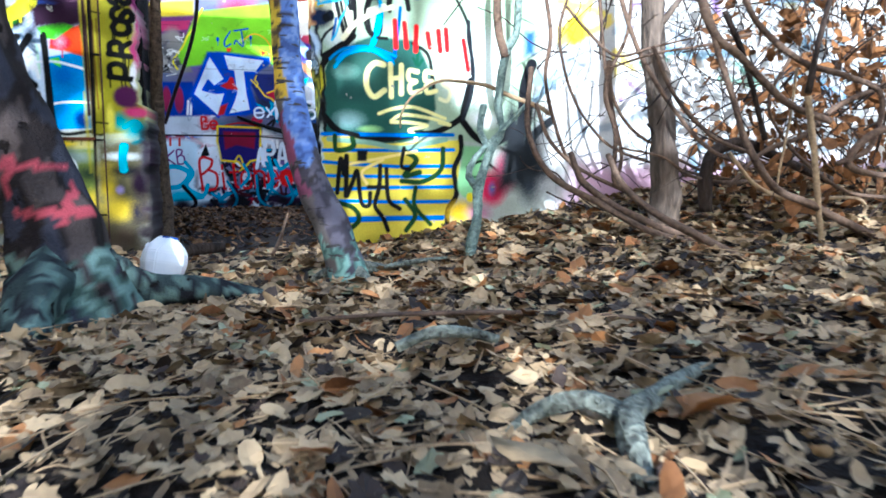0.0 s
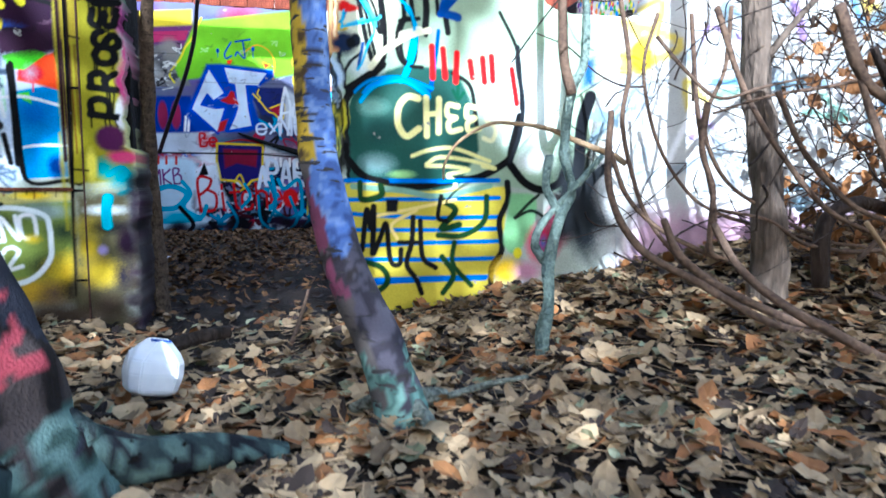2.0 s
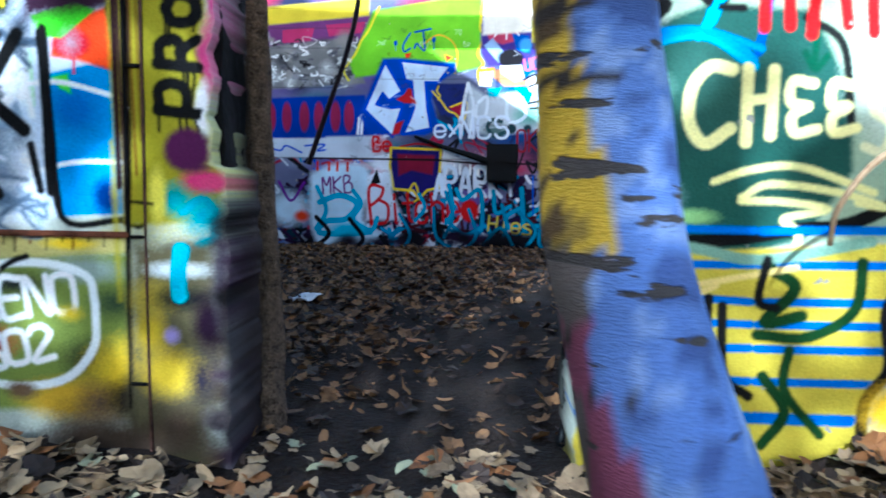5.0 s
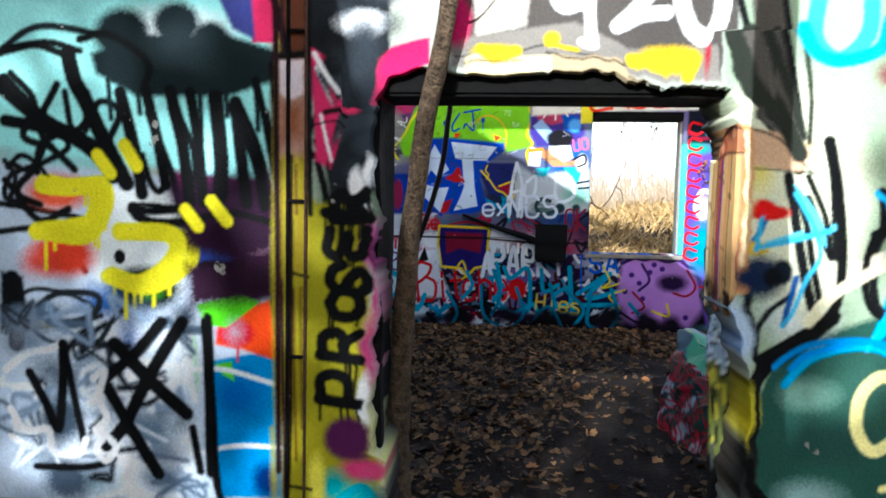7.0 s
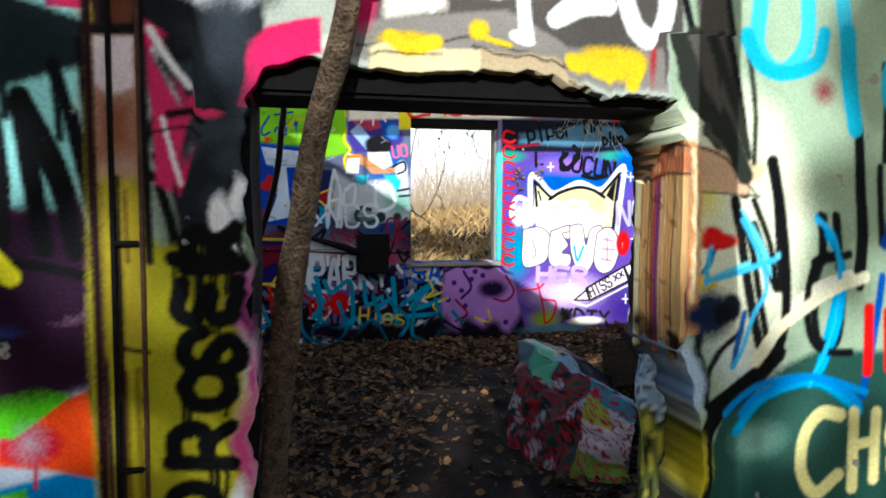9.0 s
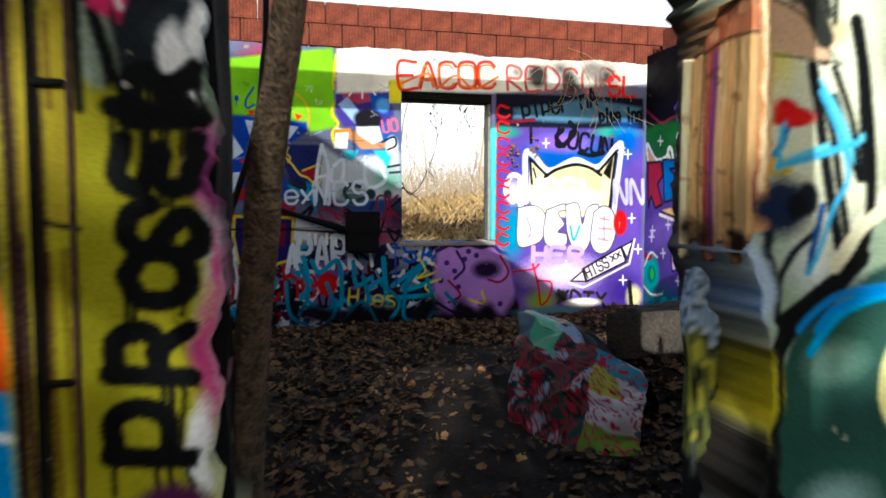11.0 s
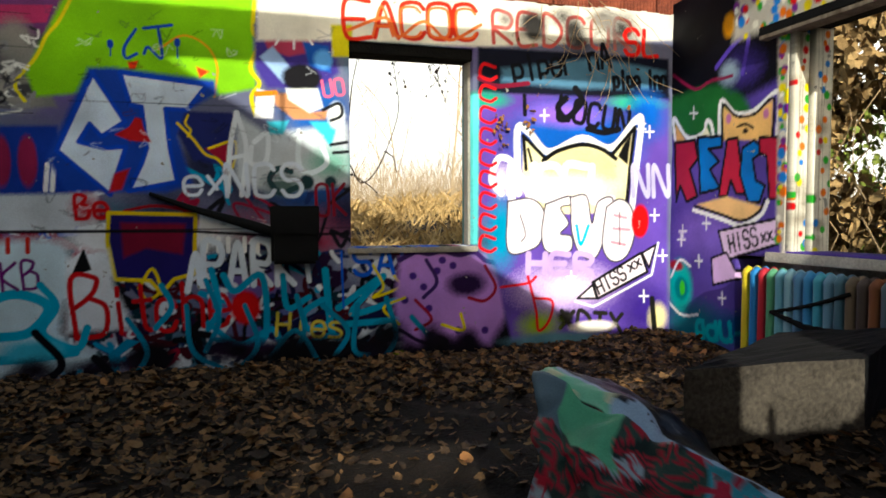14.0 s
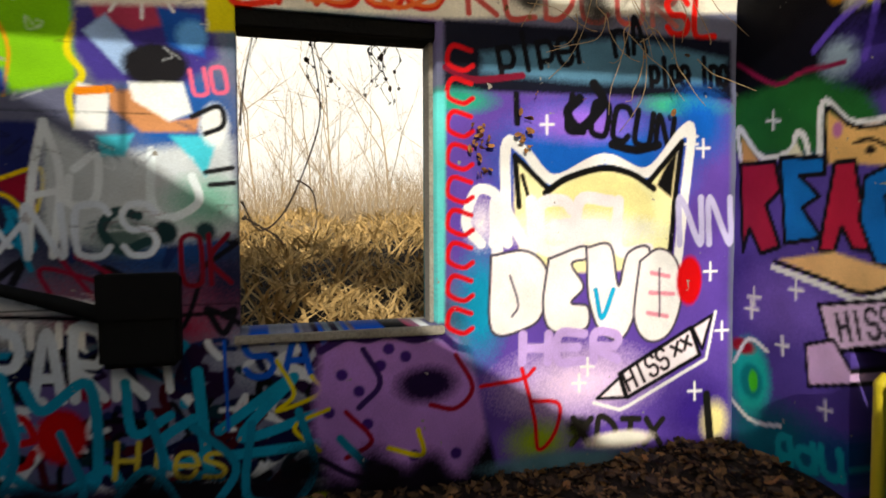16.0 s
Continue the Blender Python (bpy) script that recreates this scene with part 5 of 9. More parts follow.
FRONT.line("#23282c", 0.016, "-1.685 0.957 -1.631 0.990 -1.535 0.988 -1.549 0.939 -1.643 0.920 -1.669 0.958")
FRONT.line("#15171a", 0.041, "-1.746 1.022 -1.734 0.945 -1.741 0.867")
FRONT.line("#2c3236", 0.014, "-1.633 0.858 -1.539 0.875 -1.499 0.928 -1.458 0.967")
FRONT.line("#e6ecf0", 0.019, "-1.770 0.801 -1.715 0.842 -1.647 0.858 -1.592 0.899")
FRONT.line("#e6ecf0", 0.014, "-1.620 0.846 -1.566 0.874 -1.552 0.913")
FRONT.line("#1a1c20", 0.014, "-1.758 1.302 -1.732 1.265 -1.746 1.214")
FRONT.line("#23282c", 0.012, "-1.740 0.919 -1.686 0.934 -1.619 0.911 -1.525 0.940")
FRONT.line("#1a1c20", 0.019, "-1.528 0.759 -1.500 0.812 -1.433 0.853 -1.367 0.932")
FRONT.line("#dfe6ec", 0.016, "-1.758 0.735 -1.730 0.763 -1.676 0.752 -1.691 0.686 -1.746 0.670 -1.758 0.735")
FRONT.clouds(("#6f8296", "#a9b7c6", "#4c5866", "#8a93a0"), 30, -1.75, 0.5, -1.3, 0.96, 0.06, 0.55)
FRONT.scribble(("#5f6f80", "#dde3e9", "#2a2f36", "#8fa0b4", "#1c2026"), 46, -1.75, 0.5, -1.3, 0.96, 0.07, 0.015, 0.75)
FRONT.poly("#2f1730", "-1.365 1.252 -1.111 1.287 -1.091 1.104 -1.186 1.064 -1.327 1.098", soft=0.03, a=0.75)
FRONT.poly("#2c142a", "-1.327 1.073 -1.104 1.079 -1.104 0.992 -1.315 0.960", soft=0.03, a=0.8)
FRONT.line("#0b0c0f", 0.030, "-1.472 1.463 -1.436 1.319 -1.423 1.230")
FRONT.line("#0b0c0f", 0.026, "-1.411 1.466 -1.384 1.357 -1.365 1.251")
FRONT.line("#0b0c0f", 0.016, "-1.365 1.251 -1.383 1.236 -1.403 1.258 -1.421 1.319")
FRONT.line("#0b0c0f", 0.030, "-1.353 1.466 -1.325 1.355 -1.307 1.216")
FRONT.line("#0b0c0f", 0.026, "-1.306 1.464 -1.285 1.345 -1.275 1.213")
FRONT.line("#0b0c0f", 0.036, "-1.246 1.453 -1.232 1.322 -1.234 1.229")
FRONT.line("#0b0c0f", 0.029, "-1.199 1.443 -1.185 1.322 -1.171 1.213")
FRONT.line("#0b0c0f", 0.026, "-1.205 1.431 -1.149 1.308 -1.128 1.206")
FRONT.line("#0b0c0f", 0.019, "-1.151 1.492 -1.124 1.384 -1.103 1.275")
FRONT.line("#0b0c0f", 0.034, "-1.753 1.489 -1.698 1.432 -1.633 1.383 -1.571 1.359")
FRONT.line("#0b0c0f", 0.029, "-1.755 1.396 -1.676 1.383 -1.597 1.359 -1.539 1.322 -1.491 1.266")
FRONT.line("#0b0c0f", 0.038, "-1.596 1.551 -1.582 1.490 -1.554 1.438 -1.506 1.340 -1.460 1.254")
FRONT.line("#0b0c0f", 0.018, "-1.751 1.560 -1.672 1.570 -1.604 1.548")
FRONT.line("#0b0c0f", 0.016, "-1.606 1.463 -1.590 1.379 -1.557 1.396 -1.553 1.463")
FRONT.line("#0b0c0f", 0.016, "-1.678 1.276 -1.670 1.338 -1.623 1.366")
FRONT.line("#0b0c0f", 0.013, "-1.751 1.287 -1.717 1.315 -1.678 1.296 -1.654 1.266")
FRONT.line("#0b0c0f", 0.016, "-1.759 1.257 -1.719 1.219 -1.672 1.200")
FRONT.line("#0b0c0f", 0.020, "-1.448 1.200 -1.414 1.190 -1.324 1.197")
FRONT.line("#0b0c0f", 0.016, "-1.448 1.200 -1.404 1.168 -1.311 1.170 -1.211 1.190 -1.098 1.165")
FRONT.line("#0b0c0f", 0.034, "-1.493 0.874 -1.418 0.800 -1.316 0.714")
FRONT.line("#0b0c0f", 0.031, "-1.328 0.931 -1.408 0.800 -1.467 0.683 -1.516 0.626")
FRONT.line("#0b0c0f", 0.026, "-1.378 0.930 -1.447 0.850 -1.525 0.782")
FRONT.line("#0b0c0f", 0.030, "-1.514 0.770 -1.462 0.684 -1.386 0.564")
FRONT.line("#0b0c0f", 0.025, "-1.271 0.933 -1.261 0.781 -1.257 0.572")
FRONT.line("#0b0c0f", 0.019, "-1.301 0.679 -1.283 0.575")
FRONT.line("#0b0c0f", 0.024, "-1.709 0.795 -1.668 0.724 -1.637 0.662 -1.624 0.765 -1.622 0.869")
FRONT.line("#0b0c0f", 0.019, "-1.622 0.869 -1.600 0.766 -1.570 0.623")
FRONT.line("#0b0c0f", 0.018, "-1.694 0.566 -1.557 0.573 -1.498 0.595")
FRONT.line("#0b0c0f", 0.014, "-1.032 1.539 -1.052 1.363 -1.081 1.285")
FRONT.line("#0b0c0f", 0.016, "-1.009 1.322 -1.049 1.334 -1.091 1.273 -1.058 1.222 -1.023 1.189 -0.984 1.216 -1.004 1.310")
FRONT.line("#0b0c0f", 0.017, "-1.112 1.527 -1.096 1.275 -1.100 1.104")
FRONT.line("#0b0c0f", 0.018, "-1.107 0.992 -1.081 0.814 -1.049 0.583")
FRONT.line("#e9eef2", 0.017, "-1.547 0.789 -1.519 0.808 -1.533 0.745 -1.515 0.694 -1.542 0.664")
FRONT.line("#e9eef2", 0.016, "-1.516 0.652 -1.540 0.619 -1.517 0.589 -1.492 0.622 -1.516 0.652")
FRONT.line("#e9eef2", 0.017, "-1.759 0.706 -1.719 0.655 -1.662 0.658 -1.649 0.606 -1.584 0.604 -1.567 0.639")
FRONT.line("#d6d020", 0.043, "-1.665 1.247 -1.613 1.242 -1.540 1.243 -1.534 1.193 -1.561 1.155 -1.681 1.137", drips=3)
FRONT.line("#d6d020", 0.043, "-1.476 1.141 -1.365 1.139 -1.337 1.107 -1.366 1.059 -1.432 1.019 -1.497 1.036", drips=3)
FRONT.line("#d6d020", 0.031, "-1.530 1.318 -1.499 1.276")
FRONT.line("#d6d020", 0.031, "-1.464 1.341 -1.434 1.294")
FRONT.line("#d6d020", 0.030, "-1.319 1.195 -1.288 1.156")
FRONT.line("#d6d020", 0.030, "-1.255 1.216 -1.219 1.170")
# column beside the doorway
FRONT.poly("#a8a234", "-1.098 1.788 -1.024 1.786 -1.034 0.744 -1.113 0.689 -1.100 0.318 -1.093 0.319 -1.112 1.070", soft=0.017)
FRONT.poly("#98942e", "-1.086 1.317 -1.006 1.216 -0.889 1.218 -0.881 0.508 -1.083 0.497", soft=0.013)
FRONT.poly("#b8a43c", "-1.079 1.253 -1.026 1.254 -1.025 1.086 -1.078 1.085", soft=0.010)
FRONT.poly("#6a4434", "-1.092 1.914 -1.030 1.913 -1.027 1.343 -1.090 1.291", soft=0.010)
FRONT.line("#101214", 0.018, "-1.126 1.744 -1.060 1.520 -1.009 1.619")
FRONT.line("#101214", 0.015, "-1.086 1.419 -1.034 1.381 -0.995 1.432")
FRONT.spot("#c9a0b0", -1.060, 1.469, 0.033, 0.088, 0.5, 1)
FRONT.line("#3a1f2a", 0.009, "-1.092 1.914 -1.087 1.291 -1.089 1.058 -1.076 0.497", bend=False)
FRONT.line("#2a1a16", 0.006, "-1.029 1.791 -1.026 1.215")
FRONT.line("#5a4a1a", 0.004, "-1.041 1.792 -1.038 1.774", a=0.7)
FRONT.line("#5a4a1a", 0.004, "-1.041 1.745 -1.038 1.728", a=0.7)
FRONT.line("#5a4a1a", 0.004, "-1.041 1.698 -1.038 1.681", a=0.7)
FRONT.line("#5a4a1a", 0.004, "-1.040 1.651 -1.038 1.634", a=0.7)
FRONT.line("#5a4a1a", 0.004, "-1.040 1.604 -1.037 1.587", a=0.7)
FRONT.line("#5a4a1a", 0.004, "-1.040 1.557 -1.037 1.540", a=0.7)
FRONT.line("#5a4a1a", 0.004, "-1.040 1.510 -1.037 1.492", a=0.7)
FRONT.line("#5a4a1a", 0.004, "-1.039 1.462 -1.037 1.444", a=0.7)
FRONT.line("#5a4a1a", 0.004, "-1.039 1.414 -1.036 1.396", a=0.7)
FRONT.line("#5a4a1a", 0.004, "-1.039 1.366 -1.036 1.348", a=0.7)
FRONT.line("#5a4a1a", 0.004, "-1.039 1.318 -1.036 1.300", a=0.7)
FRONT.line("#5a4a1a", 0.004, "-1.038 1.269 -1.036 1.251", a=0.7)
FRONT.line("#5a4a1a", 0.004, "-1.038 1.220 -1.035 1.202", a=0.7)
FRONT.line("#5a4a1a", 0.004, "-1.038 1.171 -1.035 1.153", a=0.7)
FRONT.line("#5a4a1a", 0.004, "-1.037 1.122 -1.035 1.104", a=0.7)
FRONT.line("#5a4a1a", 0.004, "-1.037 1.073 -1.034 1.055", a=0.7)
FRONT.line("#5a4a1a", 0.004, "-1.037 1.023 -1.034 1.005", a=0.7)
FRONT.line("#5a4a1a", 0.004, "-1.037 0.974 -1.034 0.955", a=0.7)
FRONT.line("#5a4a1a", 0.004, "-1.036 0.924 -1.034 0.905", a=0.7)
FRONT.line("#5a4a1a", 0.004, "-1.036 0.873 -1.033 0.855", a=0.7)
FRONT.line("#5a4a1a", 0.004, "-1.036 0.823 -1.033 0.804", a=0.7)
FRONT.line("#5a4a1a", 0.004, "-1.036 0.772 -1.033 0.754", a=0.7)
FRONT.line("#5a4a1a", 0.004, "-1.035 0.721 -1.033 0.703", a=0.7)
FRONT.line("#5a4a1a", 0.004, "-1.035 0.670 -1.032 0.652", a=0.7)
FRONT.line("#5a4a1a", 0.004, "-1.035 0.619 -1.032 0.600", a=0.7)
FRONT.line("#5a4a1a", 0.004, "-1.035 0.568 -1.032 0.549", a=0.7)
FRONT.poly("#23282d", "-1.031 2.033 -0.849 2.028 -0.838 1.257 -0.902 1.237 -0.974 1.229 -1.001 1.381 -1.028 1.545", soft=0.010)
FRONT.spot("#e4e8ea", -0.907, 1.619, 0.076, 0.037, 0.5, 1)
FRONT.poly("#c8366a", "-0.874 1.557 -0.754 1.582 -0.753 1.508 -0.841 1.458 -0.880 1.483", soft=0.006)
FRONT.poly("#c8366a", "-1.028 1.570 -0.989 1.545 -0.943 1.382 -0.974 1.293 -1.021 1.469", soft=0.006)
FRONT.line("#e8ecec", 0.011, "-1.008 1.520 -0.969 1.420 -0.956 1.369")
FRONT.spot("#e8ecec", -0.902, 1.230, 0.029, 0.051, 0.4, 1)
FRONT.spot("#b06a9a", -0.882, 1.128, 0.026, 0.077, 0.5, 1)
FRONT.spot("#d0cf9a", -0.886, 0.934, 0.018, 0.078, 0.5, 0.6)
FRONT.spot("#c05a8a", -0.879, 0.882, 0.024, 0.131, 0.6, 0.8)
FRONT.spot("#e4e8ea", -0.890, 0.763, 0.021, 0.080, 0.5, 1)
FRONT.poly("#a98a7e", "-1.097 1.551 -1.036 1.551 -1.032 1.312 -1.096 1.312", soft=0.008)
FRONT.poly("#d9cfd2", "-1.095 1.537 -1.038 1.537 -1.038 1.461 -1.074 1.444 -1.094 1.466", soft=0.008)
FRONT.poly("#8a5c40", "-1.094 1.444 -1.035 1.444 -1.032 1.361 -1.094 1.348", soft=0.03, a=0.7)
FRONT.poly("#9c9034", "-1.094 1.324 -1.029 1.325 -1.027 1.044 -1.092 1.042", soft=0.02, a=0.9)
FRONT.line("#0b0c0f", 0.017, "-1.106 1.546 -1.038 1.549")
FRONT.line("#2c0f1a", 0.014, "-1.105 1.716 -1.102 1.432 -1.097 1.042 -1.093 0.586", bend=False)
FRONT.line("#0f0e10", 0.013, "-1.030 1.715 -1.025 1.433 -1.021 1.191", bend=False)
FRONT.line("#5a3a24", 0.005, "-1.074 1.312 -1.071 1.215 -1.073 1.166")
FRONT.line("#5a3a24", 0.005, "-1.055 1.300 -1.053 1.191")
FRONT.line("#6a4a20", 0.006, "-1.060 1.018 -1.057 0.818 -1.051 0.614")
FRONT.line("#7a6a24", 0.007, "-1.044 1.019 -1.037 0.692")
FRONT.clouds(("#3d444b", "#15181b", "#2c3138", "#4a4f55"), 34, -1.0, 1.28, -0.84, 1.75, 0.05, 0.6)
FRONT.poly("#bf3f6c", "-1.016 1.513 -0.971 1.433 -0.940 1.466 -0.963 1.397 -0.985 1.299 -1.009 1.313", soft=0.008)
FRONT.line("#dfe2e4", 0.011, "-1.014 1.551 -0.986 1.504 -0.957 1.466")
FRONT.line("#dfe2e4", 0.007, "-0.998 1.414 -0.983 1.352 -0.972 1.313")
FRONT.spot("#c4456f", -0.927, 1.445, 0.031, 0.024, 0.5, 0.8)
FRONT.spot("#e4e6e8", -0.908, 1.254, 0.026, 0.055, 0.4, 1)
FRONT.spot("#e4e6e8", -0.877, 1.291, 0.017, 0.048, 0.5, 1)
FRONT.line("#0c0d10", 0.024, "-0.962 1.231 -0.925 1.225 -0.886 1.230", drips=6)
FRONT.line("#0c0d10", 0.026, "-0.986 1.195 -0.937 1.191 -0.902 1.199", drips=4)
FRONT.line("#0c0d10", 0.012, "-0.988 1.421 -0.952 1.427 -0.939 1.419")
FRONT.line("#0c0d10", 0.004, "-1.025 1.390 -0.963 1.402 -0.939 1.390")
FRONT.spot("#7a3a66", -0.872, 1.097, 0.012, 0.060, 0.6, 0.9)
FRONT.spot("#c05a90", -0.873, 0.999, 0.011, 0.072, 0.6, 0.7)
FRONT.line("#0b0c0f", 0.027, "-0.895 0.753 -0.944 0.756 -0.998 0.763", drips=2)
FRONT.line("#0b0c0f", 0.027, "-0.992 0.762 -0.995 0.807 -0.965 0.822 -0.931 0.805 -0.927 0.759", drips=2)
FRONT.line("#0b0c0f", 0.027, "-0.899 0.857 -0.942 0.860 -0.996 0.866", drips=2)
FRONT.line("#0b0c0f", 0.027, "-0.990 0.868 -0.989 0.908 -0.956 0.919 -0.935 0.895 -0.942 0.863", drips=2)
FRONT.line("#0b0c0f", 0.027, "-0.942 0.889 -0.921 0.905 -0.902 0.917", drips=2)
FRONT.line("#0b0c0f", 0.027, "-0.975 0.988 -0.954 1.016 -0.917 1.011 -0.906 0.981 -0.925 0.958 -0.960 0.960 -0.975 0.988", drips=2)
FRONT.line("#0b0c0f", 0.027, "-0.911 1.009 -0.888 1.033 -0.904 1.062 -0.929 1.045 -0.947 1.018 -0.973 1.035 -0.968 1.064 -0.946 1.077", drips=2)
FRONT.line("#0b0c0f", 0.027, "-0.975 1.154 -0.981 1.110 -0.954 1.098 -0.932 1.143 -0.926 1.099 -0.889 1.107 -0.889 1.156", drips=2)
FRONT.line("#0b0c0f", 0.027, "-0.886 1.185 -0.927 1.180 -0.968 1.180", drips=2)
FRONT.line("#0b0c0f", 0.027, "-0.962 1.182 -0.965 1.225 -0.938 1.236 -0.920 1.191", drips=2)
FRONT.line("#0b0c0f", 0.027, "-0.920 1.210 -0.900 1.228 -0.883 1.243", drips=2)
FRONT.spot("#54284f", -0.929, 0.674, 0.064, 0.056, 0.3, 1)
FRONT.spot("#c0457a", -0.909, 0.601, 0.053, 0.034, 0.6, 1)
FRONT.spot("#2a9aa0", -0.962, 0.558, 0.040, 0.054, 0.6, 0.8)
FRONT.spot("#d8d060", -1.002, 0.569, 0.027, 0.081, 0.6, 1)
FRONT.spot("#54284f", -0.928, 0.659, 0.060, 0.048, 0.3, 0.7)
FRONT.spot("#c4577f", -0.895, 0.596, 0.039, 0.025, 0.6, 1)
FRONT.line("#2a9aa6", 0.018, "-0.948 0.530 -0.908 0.558 -0.889 0.481 -0.921 0.454")
FRONT.line("#2fc0cc", 0.021, "-0.937 0.427 -0.937 0.335")
FRONT.spot("#d9dcd8", -0.921, 0.389, 0.080, 0.039, 0.6, 0.7)
FRONT.spot("#3a2338", -0.894, 0.272, 0.053, 0.079, 0.5, 1)
FRONT.spot("#8d7fae", -0.961, 0.228, 0.019, 0.027, 0.5, 1)
FRONT.spot("#d0c23a", -0.975, 0.120, 0.081, 0.081, 0.6, 1)
FRONT.line("#0c0c0e", 0.006, "-1.067 1.056 -1.026 1.046")
FRONT.line("#0c0c0e", 0.007, "-1.068 0.552 -1.014 0.547")
FRONT.line("#1a1416", 0.008, "-1.066 1.322 -1.064 0.706 -1.075 0.394 -1.071 -0.093", bend=False)
FRONT.line("#2b1512", 0.006, "-1.066 1.262 -1.073 0.044", bend=False)
FRONT.spot("#6a5a4a", -1.226, -0.107, 0.571, 0.127, 0.7, 0.8)
FRONT.clouds(("#4a4038", "#5a4c3e", "#3a342e", "#6a5a48"), 46, -2.3, -0.2, -0.88, 0.16, 0.09, 0.7)
FRONT.clouds(("#6a655c", "#7d7868", "#54424e"), 16, -0.98, 0.05, -0.87, 0.5, 0.05, 0.7)
FRONT.poly("#66624a", "-1.066 0.459 -0.896 0.457 -0.910 -0.097 -1.092 -0.091", soft=0.04, a=0.9)
FRONT.spot("#b4a238", -1.025, 0.246, 0.051, 0.069, 0.7, 1)
FRONT.spot("#b9a63a", -0.990, 0.148, 0.090, 0.082, 0.7, 1)
FRONT.spot("#b0a244", -1.023, 0.327, 0.075, 0.060, 0.7, 0.8)
FRONT.spot("#4c4238", -1.114, -0.029, 0.239, 0.075, 0.6, 0.9)
FRONT.spot("#4c4238", -0.969, 0.012, 0.090, 0.090, 0.7, 0.8)
FRONT.spot("#23262c", -0.953, 0.326, 0.104, 0.036, 0.7, 0.8)
FRONT.spot("#2c1c30", -0.905, 0.266, 0.039, 0.090, 0.6, 0.9)
FRONT.spot("#2a2630", -0.920, 0.132, 0.036, 0.090, 0.7, 0.8)
FRONT.spot("#9a8fb8", -0.977, 0.238, 0.024, 0.027, 0.6, 0.9)
FRONT.spot("#cfd6d6", -0.964, 0.394, 0.090, 0.027, 0.6, 0.9)
FRONT.spot("#2e9aa8", -0.912, 0.522, 0.054, 0.067, 0.7, 0.8)
FRONT.spot("#5a5a5e", -0.886, 0.399, 0.021, 0.179, 0.6, 0.8)
FRONT.line("#2fb4c4", 0.033, "-0.954 0.443 -0.961 0.385 -0.958 0.332")
FRONT.line("#0d0d10", 0.006, "-1.075 0.502 -1.080 0.060", bend=False)
FRONT.poly("#4a484a", "-0.888 -0.25 -0.8 -0.25 -0.8 0.56 -0.876 0.56", soft=0.02, a=0.92)
FRONT.clouds(("#2c2a2c", "#6a6668", "#3a2c3c"), 16, -0.89, -0.1, -0.85, 0.55, 0.04, 0.6)
# lintel and its surroundings
FRONT.poly("#5a5652", "-0.708 1.927 -0.110 2.003 -0.092 1.519 -0.326 1.551 -0.710 1.541", soft=0.008)
FRONT.poly("#d8d4c8", "-0.660 1.741 -0.526 1.753 -0.546 1.611 -0.650 1.584", soft=0.014)
FRONT.poly("#8a8680", "-0.710 1.580 -0.439 1.618 -0.326 1.562 -0.112 1.573 -0.092 1.508 -0.348 1.508 -0.711 1.512", soft=0.008)
FRONT.spot("#c4ac30", -0.609, 1.552, 0.062, 0.022, 0.4, 1)
FRONT.spot("#d6b81f", -0.232, 1.547, 0.083, 0.030, 0.4, 1)
FRONT.spot("#d6b81f", -0.487, 1.579, 0.022, 0.022, 0.4, 1)
FRONT.spot("#c0356a", -0.695, 1.621, 0.040, 0.069, 0.4, 1)
FRONT.line("#0c0c0e", 0.003, "-0.700 1.537 -0.567 1.549 -0.493 1.563 -0.371 1.528 -0.232 1.535")
FRONT.line("#eef0ee", 0.010, "-0.578 1.649 -0.569 1.609")
FRONT.poly("#d6c8a2", "-0.674 1.537 -0.630 1.553 -0.575 1.538 -0.484 1.539 -0.426 1.528 -0.337 1.527 -0.337 1.511 -0.484 1.500 -0.674 1.493", soft=0.006)
FRONT.poly("#b3a58a", "-0.484 1.541 -0.432 1.532 -0.337 1.533 -0.318 1.510 -0.244 1.489 -0.129 1.486 -0.129 1.465 -0.484 1.491", soft=0.006)
FRONT.line("#d8bc22", 0.028, "-0.639 1.557 -0.610 1.540 -0.564 1.551")
FRONT.line("#d8bc22", 0.030, "-0.314 1.539 -0.245 1.537 -0.182 1.547 -0.194 1.517")
FRONT.line("#d8bc22", 0.011, "-0.496 1.567 -0.432 1.551")
FRONT.line("#17120e", 0.004, "-0.496 1.547 -0.461 1.532 -0.426 1.528 -0.367 1.525 -0.331 1.522")
FRONT.line("#17120e", 0.003, "-0.674 1.523 -0.630 1.530 -0.553 1.528")
FRONT.line("#17120e", 0.003, "-0.318 1.505 -0.257 1.491 -0.181 1.497")
FRONT.line("#e9e9e4", 0.022, "-0.421 1.572 -0.397 1.558")
FRONT.spot("#a03a44", -0.144, 1.557, 0.015, 0.054, 0.6, 0.7)
FRONT.spot("#e6e2d4", -0.727, 1.530, 0.032, 0.026, 0.6, 0.8)
FRONT.line("#eef0ee", 0.029, "-0.473 1.733 -0.481 1.679 -0.461 1.650 -0.414 1.661")
FRONT.line("#eef0ee", 0.024, "-0.401 1.744 -0.407 1.643 -0.399 1.561")
FRONT.line("#eef0ee", 0.031, "-0.340 1.732 -0.283 1.754 -0.270 1.698 -0.312 1.642 -0.347 1.609")
FRONT.line("#eef0ee", 0.029, "-0.347 1.606 -0.296 1.631 -0.245 1.637")
FRONT.line("#eef0ee", 0.034, "-0.212 1.742 -0.218 1.675 -0.192 1.604 -0.152 1.588 -0.130 1.641 -0.129 1.741")
